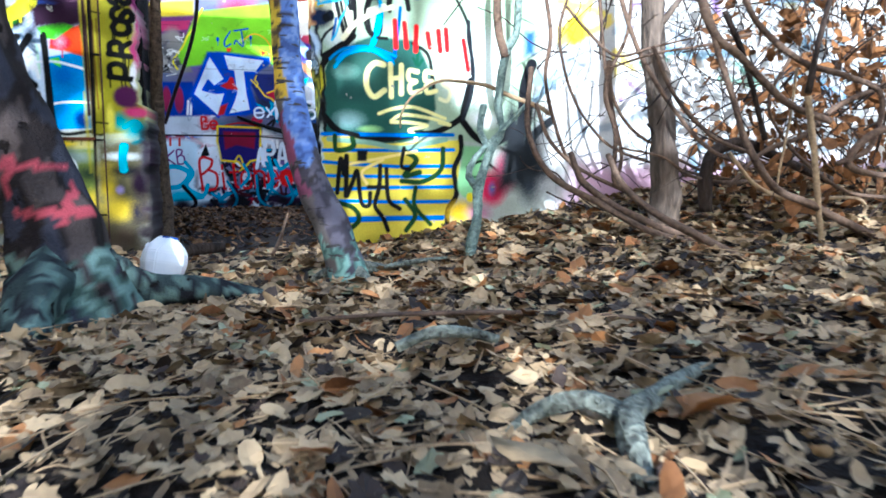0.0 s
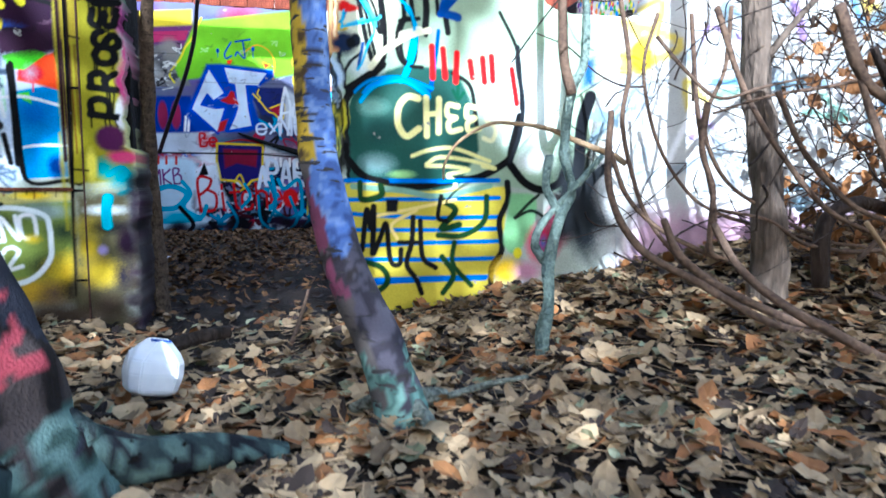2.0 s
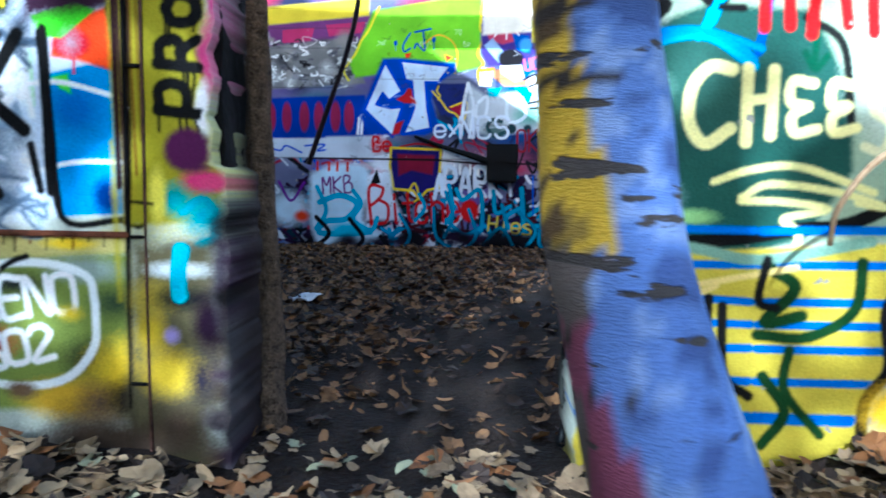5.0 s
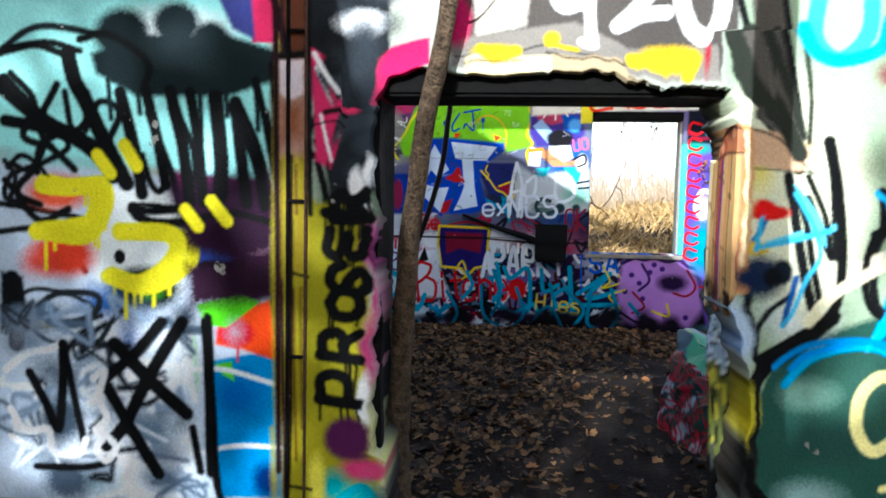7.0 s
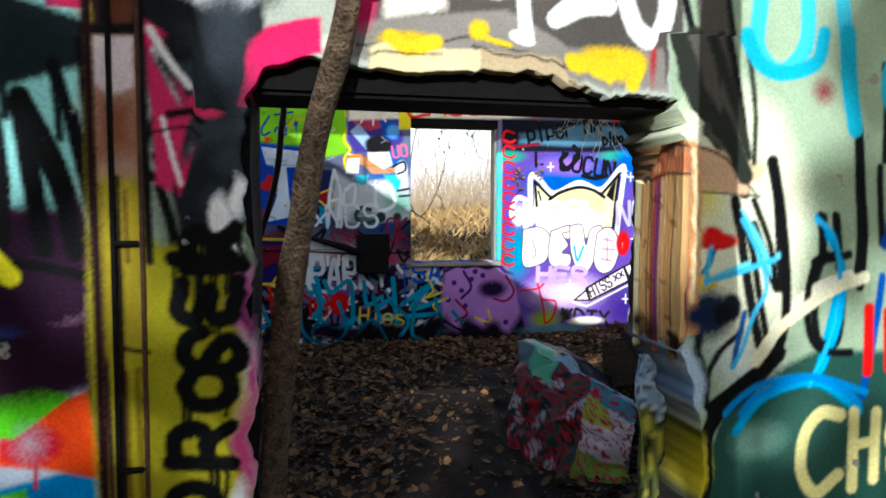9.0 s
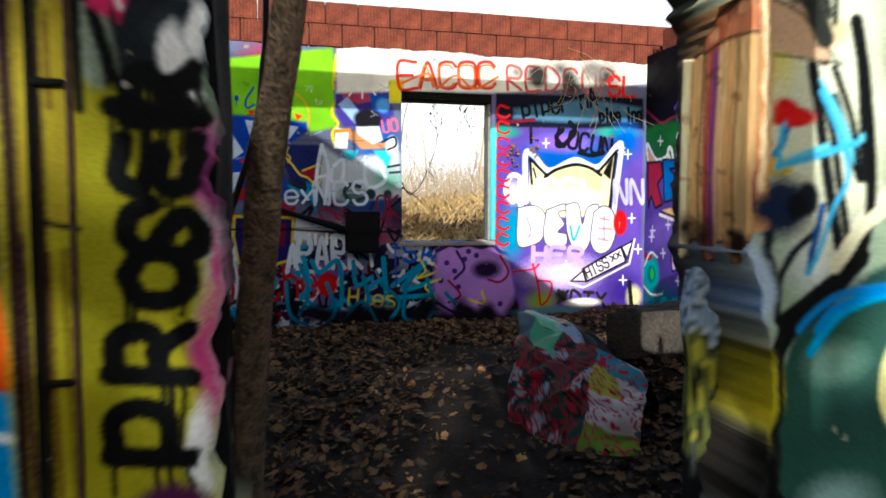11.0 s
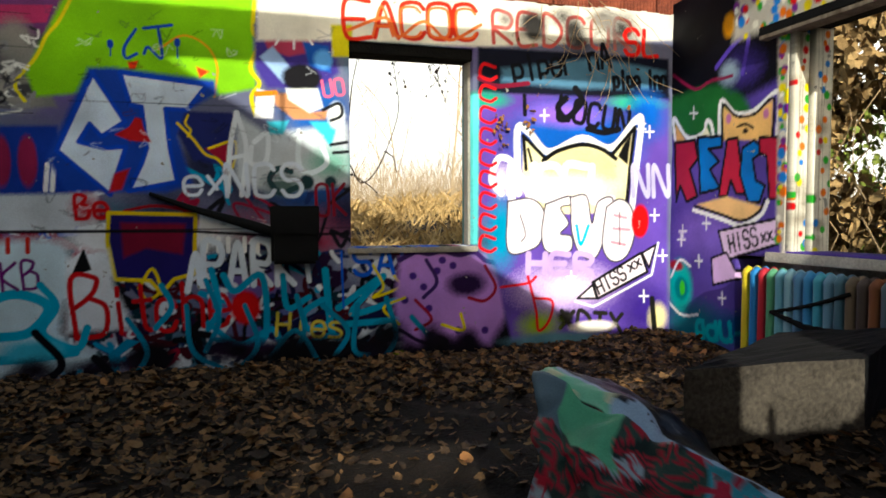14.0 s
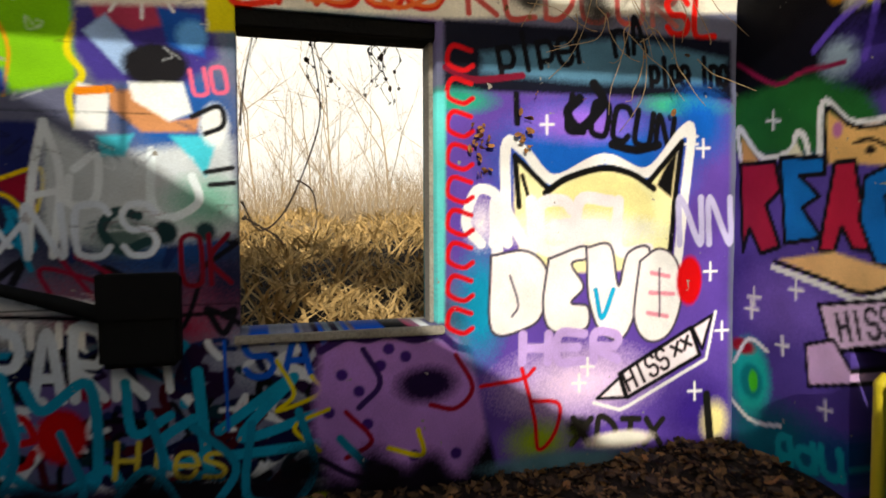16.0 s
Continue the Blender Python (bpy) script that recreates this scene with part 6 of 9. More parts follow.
FRONT.line("#eef0ee", 0.017, "-0.569 1.652 -0.562 1.641")
# green piece, right of the doorway
FRONT.poly("#9aaa94", "-0.092 1.751 1.631 1.825 1.756 0.449 0.952 0.456 0.646 0.489 -0.048 0.464 -0.074 1.075", soft=0.013)
FRONT.poly("#33564d", "-0.048 0.464 -0.061 0.789 0.028 0.920 0.220 0.994 0.446 0.982 0.535 0.807 0.547 0.642 0.457 0.491 0.288 0.446", soft=0.015)
FRONT.spot("#cdd6cf", 0.743, 0.867, 0.250, 0.253, 0.5, 1)
FRONT.spot("#3f6056", 0.207, 0.820, 0.211, 0.132, 0.6, 1)
FRONT.spot("#6c897e", 0.087, 0.819, 0.089, 0.051, 0.6, 1)
FRONT.spot("#7b9290", 0.103, 0.583, 0.106, 0.060, 0.7, 1)
FRONT.spot("#31504a", 0.133, 0.717, 0.120, 0.074, 0.6, 1)
FRONT.spot("#8fb07a", 0.210, 0.538, 0.076, 0.024, 0.6, 1)
FRONT.spot("#dde2dc", 0.801, 0.596, 0.112, 0.061, 0.6, 1)
FRONT.spot("#cfd8d6", 0.057, 0.992, 0.103, 0.086, 0.7, 1)
FRONT.line("#2aa0cc", 0.019, "0.035 0.840 0.102 0.906 0.221 0.929 0.327 0.864")
FRONT.line("#2aa0cc", 0.020, "0.221 0.936 0.242 1.023 0.263 1.123")
FRONT.line("#2458a0", 0.018, "0.334 0.894 0.355 1.024 0.368 1.139")
FRONT.line("#0c0c0e", 0.032, "-0.064 0.833 -0.017 0.876 0.057 0.920 0.131 0.993")
FRONT.line("#0c0c0e", 0.031, "-0.032 0.599 0.058 0.524 0.180 0.485 0.318 0.492 0.441 0.514 0.550 0.528 0.674 0.596 0.696 0.657 0.730 0.793")
FRONT.line("#0c0c0e", 0.035, "0.691 0.581 0.757 0.504 0.838 0.472 0.918 0.503 0.940 0.549")
FRONT.line("#1a1d1c", 0.018, "0.537 0.747 0.509 0.910 0.431 0.967")
FRONT.line("#0f1010", 0.019, "-0.052 1.103 -0.038 0.933 -0.061 0.716 -0.040 0.524", a=0.8)
FRONT.line("#0f1010", 0.015, "0.637 1.229 0.720 1.058 0.737 0.823")
FRONT.line("#1f4f3a", 0.015, "0.455 0.938 0.452 0.865")
FRONT.line("#1f4f3a", 0.014, "0.433 0.894 0.454 0.858 0.479 0.887")
FRONT.line("#dcd8a0", 0.028, "0.282 0.857 0.237 0.864 0.199 0.820 0.196 0.746 0.231 0.699 0.284 0.732")
FRONT.line("#dcd8a0", 0.026, "0.315 0.861 0.318 0.702")
FRONT.line("#dcd8a0", 0.026, "0.370 0.857 0.369 0.717")
FRONT.line("#dcd8a0", 0.022, "0.316 0.791 0.368 0.798")
FRONT.line("#dcd8a0", 0.023, "0.453 0.828 0.411 0.833 0.408 0.791 0.443 0.780")
FRONT.line("#dcd8a0", 0.023, "0.443 0.780 0.413 0.759 0.421 0.723 0.467 0.732")
FRONT.line("#dcd8a0", 0.023, "0.535 0.824 0.496 0.829 0.494 0.784 0.528 0.780 0.498 0.759 0.503 0.725 0.548 0.735")
FRONT.line("#d4d4b0", 0.021, "0.628 0.800 0.589 0.807 0.583 0.770 0.622 0.740 0.608 0.687 0.569 0.695")
FRONT.line("#d4d4b0", 0.021, "0.659 0.807 0.669 0.755 0.690 0.807")
FRONT.line("#d4d4b0", 0.020, "0.676 0.762 0.664 0.672")
FRONT.line("#d8d69c", 0.017, "0.255 0.616 0.331 0.642 0.438 0.650 0.596 0.596")
FRONT.line("#d8d69c", 0.017, "0.316 0.582 0.377 0.612 0.517 0.597 0.620 0.566 0.565 0.574")
FRONT.line("#d8d69c", 0.017, "0.316 0.575 0.409 0.574 0.503 0.559 0.410 0.537 0.442 0.506 0.435 0.445")
# a sprayed name, as bars
FRONT.line("#c81f26", 0.025, "0.339 1.074 0.344 0.945", bend=False)
FRONT.line("#c81f26", 0.025, "0.387 1.065 0.398 0.949", bend=False)
FRONT.line("#c81f26", 0.025, "0.448 1.051 0.444 0.932", bend=False)
FRONT.line("#c81f26", 0.025, "0.506 1.019 0.517 0.951", bend=False)
FRONT.line("#c81f26", 0.026, "0.561 1.034 0.570 0.934", bend=False)
FRONT.line("#c81f26", 0.026, "0.600 1.042 0.607 0.940", bend=False)
FRONT.line("#c81f26", 0.024, "0.692 0.992 0.716 0.845", bend=False)
# yellow block with blue stripes
FRONT.poly("#b9ae4c", "-0.062 0.494 0.058 0.516 0.226 0.462 0.678 0.489 0.668 0.302 0.596 0.033 0.583 -0.079 -0.081 -0.123 -0.049 0.190", soft=0.009)
FRONT.line("#2a6fb8", 0.018, "-0.062 0.512 0.134 0.511 0.348 0.510")
FRONT.line("#2a6fb8", 0.019, "0.364 0.509 0.488 0.512 0.637 0.514")
FRONT.line("#2a6fb8", 0.018, "-0.063 0.431 0.134 0.432 0.350 0.433")
FRONT.line("#2a6fb8", 0.019, "0.365 0.433 0.490 0.435 0.640 0.437")
FRONT.line("#2a6fb8", 0.018, "-0.063 0.374 0.135 0.362 0.351 0.350")
FRONT.line("#2a6fb8", 0.019, "0.367 0.350 0.492 0.352 0.643 0.353")
FRONT.line("#2a6fb8", 0.018, "-0.063 0.305 0.135 0.302 0.352 0.299")
FRONT.line("#2a6fb8", 0.019, "0.368 0.299 0.493 0.300 0.644 0.301")
FRONT.line("#2a6fb8", 0.019, "-0.064 0.233 0.135 0.239 0.353 0.245")
FRONT.line("#2a6fb8", 0.019, "0.369 0.244 0.495 0.245 0.646 0.246")
FRONT.line("#2a6fb8", 0.019, "-0.064 0.179 0.136 0.175 0.354 0.169")
FRONT.line("#2a6fb8", 0.019, "0.370 0.169 0.497 0.170 0.649 0.170")
FRONT.line("#2a6fb8", 0.019, "-0.064 0.084 0.136 0.088 0.356 0.090")
FRONT.line("#2a6fb8", 0.019, "0.371 0.090 0.498 0.090 0.651 0.090")
FRONT.line("#2a6fb8", 0.019, "-0.018 0.057 0.105 0.074 0.293 0.081 0.579 0.082")
FRONT.line("#7f9a8a", 0.025, "-0.017 0.487 0.210 0.470 0.365 0.445 0.599 0.490")
FRONT.line("#1f3f1f", 0.027, "0.028 0.501 0.035 0.433 0.119 0.448 0.119 0.493")
FRONT.line("#1f3f1f", 0.027, "0.381 0.430 0.444 0.383 0.383 0.306 0.461 0.321")
FRONT.line("#1f3f1f", 0.025, "0.028 0.173 0.120 0.140 0.144 0.076 0.074 0.015")
FRONT.line("#1f3f1f", 0.025, "0.385 0.181 0.435 0.101 0.388 0.023")
FRONT.line("#1f3f1f", 0.025, "0.584 0.443 0.572 0.335 0.478 0.274 0.368 0.276")
FRONT.line("#1f3f1f", 0.022, "0.439 0.243 0.434 0.149 0.515 0.052")
FRONT.line("#d8c888", 0.015, "0.073 0.357 0.227 0.386 0.443 0.429")
FRONT.line("#d8c888", 0.015, "0.189 0.263 0.166 0.325 0.273 0.385")
FRONT.line("#121214", 0.025, "0.035 0.219 0.058 0.388 0.074 0.311 0.089 0.402 0.082 0.203")
FRONT.line("#121214", 0.022, "0.089 0.203 0.120 0.280 0.142 0.325 0.159 0.170 0.198 0.154 0.205 0.216")
FRONT.line("#121214", 0.023, "0.258 0.355 0.251 0.246 0.229 0.153 0.269 0.089 0.293 0.025")
FRONT.line("#121214", 0.022, "0.289 0.339 0.299 0.183 0.355 0.135")
FRONT.line("#121214", 0.019, "0.197 0.247 0.290 0.246")
FRONT.line("#121214", 0.019, "0.381 0.445 0.367 0.353 0.406 0.337")
FRONT.poly("#16161a", "0.142 0.432 0.195 0.432 0.188 0.378 0.142 0.379")
FRONT.line("#141416", 0.027, "0.677 0.504 0.680 0.427 0.643 0.334 0.655 0.208 0.610 0.129 0.604 0.033")
FRONT.poly("#8fb78a", "0.695 0.458 0.807 0.441 0.797 0.300 0.720 0.191 0.662 0.239 0.682 0.380", soft=0.013, bend=True)
FRONT.line("#1f2a1f", 0.014, "0.715 0.349 0.777 0.411 0.823 0.449")
FRONT.line("#1f2a1f", 0.014, "0.715 0.349 0.794 0.379 0.877 0.331")
FRONT.spot("#c03f62", 0.848, 0.236, 0.098, 0.112, 0.5, 1)
FRONT.spot("#b5566f", 0.926, 0.330, 0.082, 0.127, 0.6, 1)
FRONT.spot("#d8ba3a", 0.675, 0.112, 0.097, 0.080, 0.6, 1)
FRONT.spot("#e0d23a", 0.728, 0.191, 0.023, 0.029, 0.3, 1)
FRONT.spot("#b08a9a", 0.772, 0.110, 0.098, 0.064, 0.7, 1)
FRONT.spot("#6a74a8", 0.848, 0.236, 0.029, 0.048, 0.6, 0.7)
FRONT.spot("#3a3f44", 1.055, 0.360, 0.115, 0.254, 0.5, 1)
FRONT.spot("#2c3034", 1.165, 0.454, 0.149, 0.284, 0.5, 1)
FRONT.line("#32362f", 0.041, "0.983 0.487 1.072 0.641 1.108 0.870", a=0.85)
# upper part right of the doorway
FRONT.poly("#d3d6bf", "-0.095 1.467 0.002 1.531 0.115 1.465 0.191 1.309 0.184 1.097 0.074 0.974 -0.081 1.100", soft=0.05, a=0.8)
FRONT.spot("#d8cf7a", -0.039, 1.304, 0.043, 0.076, 0.7, 0.7)
FRONT.spot("#c9bc9a", 0.062, 1.349, 0.032, 0.028, 0.5, 0.9)
FRONT.line("#15171a", 0.023, "-0.049 1.713 -0.011 1.530 0.005 1.424 0.027 1.366 0.043 1.306")
FRONT.line("#15171a", 0.018, "-0.016 1.716 0.019 1.532 0.040 1.402")
FRONT.line("#15171a", 0.015, "-0.094 1.663 -0.044 1.493 -0.014 1.388")
FRONT.line("#15171a", 0.024, "0.104 1.368 0.121 1.271 0.133 1.123")
FRONT.line("#15171a", 0.021, "0.023 1.293 0.063 1.098 0.087 1.011")
FRONT.line("#15171a", 0.019, "0.065 1.245 0.119 1.123")
FRONT.line("#15171a", 0.019, "0.222 1.260 0.222 1.185")
FRONT.line("#15171a", 0.019, "0.252 1.261 0.263 1.160")
FRONT.line("#15171a", 0.022, "0.296 1.437 0.312 1.249 0.308 1.147")
FRONT.line("#15171a", 0.025, "0.389 1.553 0.413 1.378 0.395 1.250 0.409 1.134")
FRONT.line("#15171a", 0.019, "0.225 1.185 0.205 1.122 0.216 1.021 0.261 1.007 0.273 1.096")
FRONT.line("#15171a", 0.017, "0.204 1.172 0.284 1.185")
FRONT.poly("#5d5a55", "-0.082 1.710 -0.016 1.716 0.040 1.390 0.028 1.330 -0.028 1.411", soft=0.010, a=0.8)
FRONT.poly("#c6ab90", "-0.061 1.398 0.006 1.383 0.063 1.343 0.050 1.300 -0.059 1.315", soft=0.008)
FRONT.line("#0c0c0e", 0.004, "-0.075 1.398 -0.007 1.376 0.049 1.324 0.071 1.300")
FRONT.line("#0c0c0e", 0.003, "-0.059 1.309 0.078 1.300")
FRONT.line("#5fb4c8", 0.034, "0.066 1.676 0.062 1.582 0.112 1.537 0.167 1.589 0.171 1.685")
FRONT.line("#5fb4c8", 0.035, "0.249 1.691 0.270 1.546 0.289 1.436")
FRONT.line("#5fb4c8", 0.033, "0.424 1.630 0.390 1.541 0.439 1.468")
FRONT.line("#3aa8d8", 0.015, "0.208 1.260 0.270 1.160 0.267 1.058 0.234 0.957")
FRONT.line("#3a8fd0", 0.014, "0.048 0.875 0.090 0.911 0.205 0.938 0.296 0.903 0.327 0.876")
FRONT.line("#7fc8dc", 0.014, "0.037 1.269 0.081 1.209 0.111 1.148")
FRONT.line("#7fc8dc", 0.014, "-0.035 1.136 0.026 1.160 0.124 1.185")
FRONT.line("#2f7fae", 0.013, "-0.042 1.148 -0.016 1.208")
FRONT.spot("#c0302a", -0.016, 1.214, 0.054, 0.019, 0.3, 1)
FRONT.spot("#d0b93a", -0.035, 1.136, 0.033, 0.019, 0.4, 1)
FRONT.line("#efe9d0", 0.027, "0.088 0.974 0.128 1.048 0.198 1.110 0.286 1.141")
FRONT.spot("#23304a", -0.026, 1.075, 0.068, 0.061, 0.5, 1)
FRONT.spot("#1a2330", 0.021, 1.086, 0.025, 0.032, 0.3, 1)
FRONT.line("#1a1d22", 0.012, "-0.050 0.928 0.003 1.001 0.044 1.037")
FRONT.line("#0c0c0e", 0.024, "-0.055 0.855 0.033 0.925 0.130 0.985")
FRONT.line("#2f5f9a", 0.013, "0.031 0.975 0.050 1.074")
FRONT.line("#244f90", 0.037, "0.416 1.302 0.389 1.224 0.452 1.199", a=0.8)
FRONT.poly("#c79a6e", "-0.101 1.408 -0.055 1.404 -0.046 1.039 -0.100 1.028", soft=0.010)
FRONT.line("#8a4a7a", 0.009, "-0.085 1.291 -0.075 1.075")
FRONT.line("#e0cfae", 0.010, "-0.066 1.386 -0.060 1.100")
FRONT.spot("#b4c4d6", -0.078, 0.954, 0.049, 0.086, 0.4, 1)
FRONT.line("#7f9ac4", 0.006, "-0.099 1.003 -0.070 0.929 -0.090 0.881")
FRONT.spot("#a5a03a", -0.074, 0.781, 0.041, 0.075, 0.5, 1)
FRONT.line("#15161a", 0.013, "-0.048 0.854 -0.053 0.755 -0.034 0.552")
FRONT.line("#c4bb3a", 0.008, "-0.082 0.831 -0.065 0.681")
FRONT.spot("#2a2c2c", -0.070, 0.631, 0.050, 0.101, 0.5, 1)
FRONT.spot("#7a2f3a", 0.213, 1.506, 0.035, 0.037, 0.6, 0.6)
FRONT.line("#32362f", 0.037, "-0.071 1.596 -0.037 1.505 0.008 1.413 0.043 1.340", a=0.85)
FRONT.line("#32362f", 0.018, "-0.016 1.600 0.014 1.496 0.050 1.376", a=0.85)
FRONT.line("#32362f", 0.012, "0.045 1.569 0.060 1.463 0.063 1.364", a=0.85)
FRONT.line("#0c0d0f", 0.021, "0.101 1.365 0.127 1.268 0.141 1.145 0.139 1.035 0.116 0.985 0.063 0.942 -0.038 0.889")
FRONT.line("#0c0d0f", 0.015, "0.023 1.279 0.061 1.206 0.084 1.096 0.103 1.021")
FRONT.line("#0c0d0f", 0.013, "0.064 1.292 0.103 1.207 0.120 1.120")
FRONT.line("#0c0d0f", 0.016, "0.262 1.183 0.219 1.181 0.199 1.147 0.189 1.085 0.203 1.021 0.235 0.992 0.298 0.986")
FRONT.line("#0c0d0f", 0.014, "0.215 1.265 0.222 1.195")
FRONT.line("#0c0d0f", 0.012, "0.248 1.265 0.256 1.190")
FRONT.line("#0c0d0f", 0.018, "0.298 1.434 0.313 1.322 0.322 1.221 0.314 1.119")
FRONT.line("#101216", 0.019, "0.356 1.561 0.365 1.477 0.367 1.376")
FRONT.line("#101216", 0.016, "0.355 1.361 0.365 1.209")
FRONT.line("#1f4a8c", 0.032, "0.414 1.340 0.462 1.315 0.411 1.250 0.377 1.209")
FRONT.line("#49a4ba", 0.029, "0.038 1.604 0.070 1.549 0.126 1.536 0.194 1.561 0.209 1.616")
FRONT.line("#49a4ba", 0.037, "0.264 1.619 0.271 1.522 0.289 1.436")
FRONT.line("#49a4ba", 0.029, "0.460 1.625 0.376 1.575 0.364 1.502 0.409 1.456 0.469 1.444")
FRONT.line("#62b2d4", 0.010, "0.040 1.255 0.081 1.184 0.097 1.120 0.071 1.071 0.048 1.000 0.026 0.968")
FRONT.line("#62b2d4", 0.012, "-0.036 1.138 0.029 1.153 0.113 1.177")
FRONT.line("#62b2d4", 0.010, "-0.027 1.218 -0.035 1.133")
FRONT.line("#55aede", 0.012, "0.208 1.257 0.247 1.220 0.265 1.145 0.259 1.068 0.238 0.992 0.205 0.924")
FRONT.line("#eae2c4", 0.024, "0.082 0.979 0.128 1.040 0.199 1.089 0.257 1.119 0.325 1.139")
FRONT.line("#0a0b0c", 0.024, "-0.060 0.658 -0.035 0.590 0.030 0.536 0.146 0.506")
FRONT.line("#3a86c0", 0.014, "0.006 0.877 0.075 0.924 0.146 0.940 0.234 0.937 0.342 0.901")
FRONT.spot("#0f131b", 0.001, 1.074, 0.024, 0.026, 0.4, 1)
FRONT.spot("#1c2c4c", -0.048, 1.070, 0.04, 0.034, 0.6, 0.9)
FRONT.spot("#c42a22", -0.028, 1.225, 0.03, 0.022, 0.4, 1)
# white wall behind the vines
for wall in (FRONT, PALE):
    wall.poly("#bcbcb8", "1.15 -0.3 4.2 -0.3 4.2 2.3 1.05 2.3", 0.12)
    wall.poly("#b39aa6", "1.1 -0.3 4.2 -0.3 4.2 0.42 1.3 0.38", 0.1, 0.8)
    wall.scribble(("#8d7aa0", "#c8b86a", "#7fa0bc", "#c08aa4", "#8aa898"), 40, 1.2, 0.75, 4.0, 2.0, 0.18, 0.04, 0.8)
    wall.scribble(("#9aa0a4", "#e6e6e4", "#7f8f98"), 40, 1.1, 0.4, 4.0, 1.6, 0.2, 0.035, 0.6)
FRONT.line("#1a1c20", 0.057, "1.062 0.885 1.024 0.764 1.013 0.595 0.982 0.440")
FRONT.line("#24272c", 0.021, "0.719 1.087 0.719 1.000 0.744 0.852 0.733 0.718 0.690 0.596")
FRONT.line("#2a2d30", 0.045, "1.173 0.595 1.079 0.517 1.021 0.376", a=0.8)
PALE.spot("#d8c22a", 1.3, 1.07, 0.08, 0.09, 0.4)
FRONT.poly("#3c5f9c", "1.02 0.92 1.08 0.94 1.08 1.06 1.02 1.05", 0.03, 0.8)
FRONT.poly("#2a2d30", "0.86 0.2 1.02 0.25 1.2 0.3 1.05 0.5 0.95 0.75 0.9 0.6", 0.06, 0.8)


# ---- the large structure ----
FY, BY, RX = 3.09, 8.46, 2.96        # outer face of the front wall, inner faces of the back and right walls
LX = -4.2                            # inner face of the left wall


def wobble(v, s, amp):
    return amp * (np.sin(v * s) + 0.6 * np.sin(v * s * 2.7 + 1.0) + 0.4 * np.sin(v * s * 6.1 + 2.0))


def ragged(v, step, amp, seed):
    k = np.arange(-3.0, 5.0, step)
    return np.interp(v, k, np.random.RandomState(seed).uniform(-amp, amp, len(k)))


def ground_height(x, y):
    x, y = np.asarray(x, float), np.asarray(y, float)
    h = -0.03 + 0 * x
    mound = np.clip((x - 0.35) / 2.0, 0, 1) * np.clip((y - 1.3) / 1.6, 0, 1)
    h = h + 0.34 * mound * np.clip((5.0 - y) / 1.5, 0, 1)
    h = h - 0.08 * np.exp(-((x + 0.5) / 0.5) ** 2 - ((y - 2.7) / 1.5) ** 2)
    h = h - 0.05 * np.exp(-((x - 0.4) ** 2 + (y - 0.2) ** 2) / 1.2)
    h = h + 0.24 * np.exp(-((x - 1.75) / 0.9) ** 2 - ((y - 6.0) / 0.55) ** 2)
    h = h + 0.07 * np.exp(-((x - 2.7) / 0.6) ** 2 - ((y - 8.2) / 0.7) ** 2)
    far = np.clip((y - 9.5) / 5.0, 0, 1)
    h = h + far * (0.8 + 0.22 * np.sin(x * 0.9 + 1) * np.sin(y * 0.7) + 0.12 * np.sin(x * 2.3 + y * 1.9)) + 0.012 * np.clip(y - 14, 0, 60)
    h = h + 0.5 * np.clip((x - 4.5) / 4, 0, 1)
    return h + 0.012 * np.sin(x * 7 + np.sin(y * 5)) * np.sin(y * 8) + 0.008 * np.sin(x * 19 + y * 13)


def build_ground():
    xs = np.concatenate([-np.geomspace(400, 3.2, 22), np.arange(-3.1, 4.2, 0.05), np.geomspace(4.3, 400, 24)])
    ys = np.concatenate([-np.geomspace(400, 1.2, 22), np.arange(-1.1, 9.6, 0.05), np.geomspace(9.7, 500, 46)])
    gx, gy = np.meshgrid(xs, ys)
    v = np.stack([gx, gy, ground_height(gx, gy)], -1).reshape(-1, 3)
    nx = len(xs)
    idx = np.arange(len(v)).reshape(len(ys), nx)
    f = np.stack([idx[:-1, :-1], idx[:-1, 1:], idx[1:, 1:], idx[1:, :-1]], -1).reshape(-1, 4)
    ob = new("ground", mesh_of("ground", v.tolist(), f.tolist(), M_SOIL, True))
    return tagged(ob, "dark bare soil strewn with leaves and twigs", "ground", kind="structure")


build_ground()


DOOR_L, DOOR_R, DOOR_T = -0.868, -0.072, 1.5      # the doorway before its edges broke


def whole(u, z):
    """Where the wall is solid; the unseen hole is added to sunlight the slab."""
    return ((u - 1.1) / 0.31) ** 4 + ((z - 1.54) / 0.3) ** 4 >= 1


def front_keep(u, z):
    return ~((u > DOOR_L) & (u < DOOR_R) & (z < DOOR_T)) & whole(u, z)


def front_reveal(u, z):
    """The broken edges of the doorway: dark raw concrete, darkest on the left."""
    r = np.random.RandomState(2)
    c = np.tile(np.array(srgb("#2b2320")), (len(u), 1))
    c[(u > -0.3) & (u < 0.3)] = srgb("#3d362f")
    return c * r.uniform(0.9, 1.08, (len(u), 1))


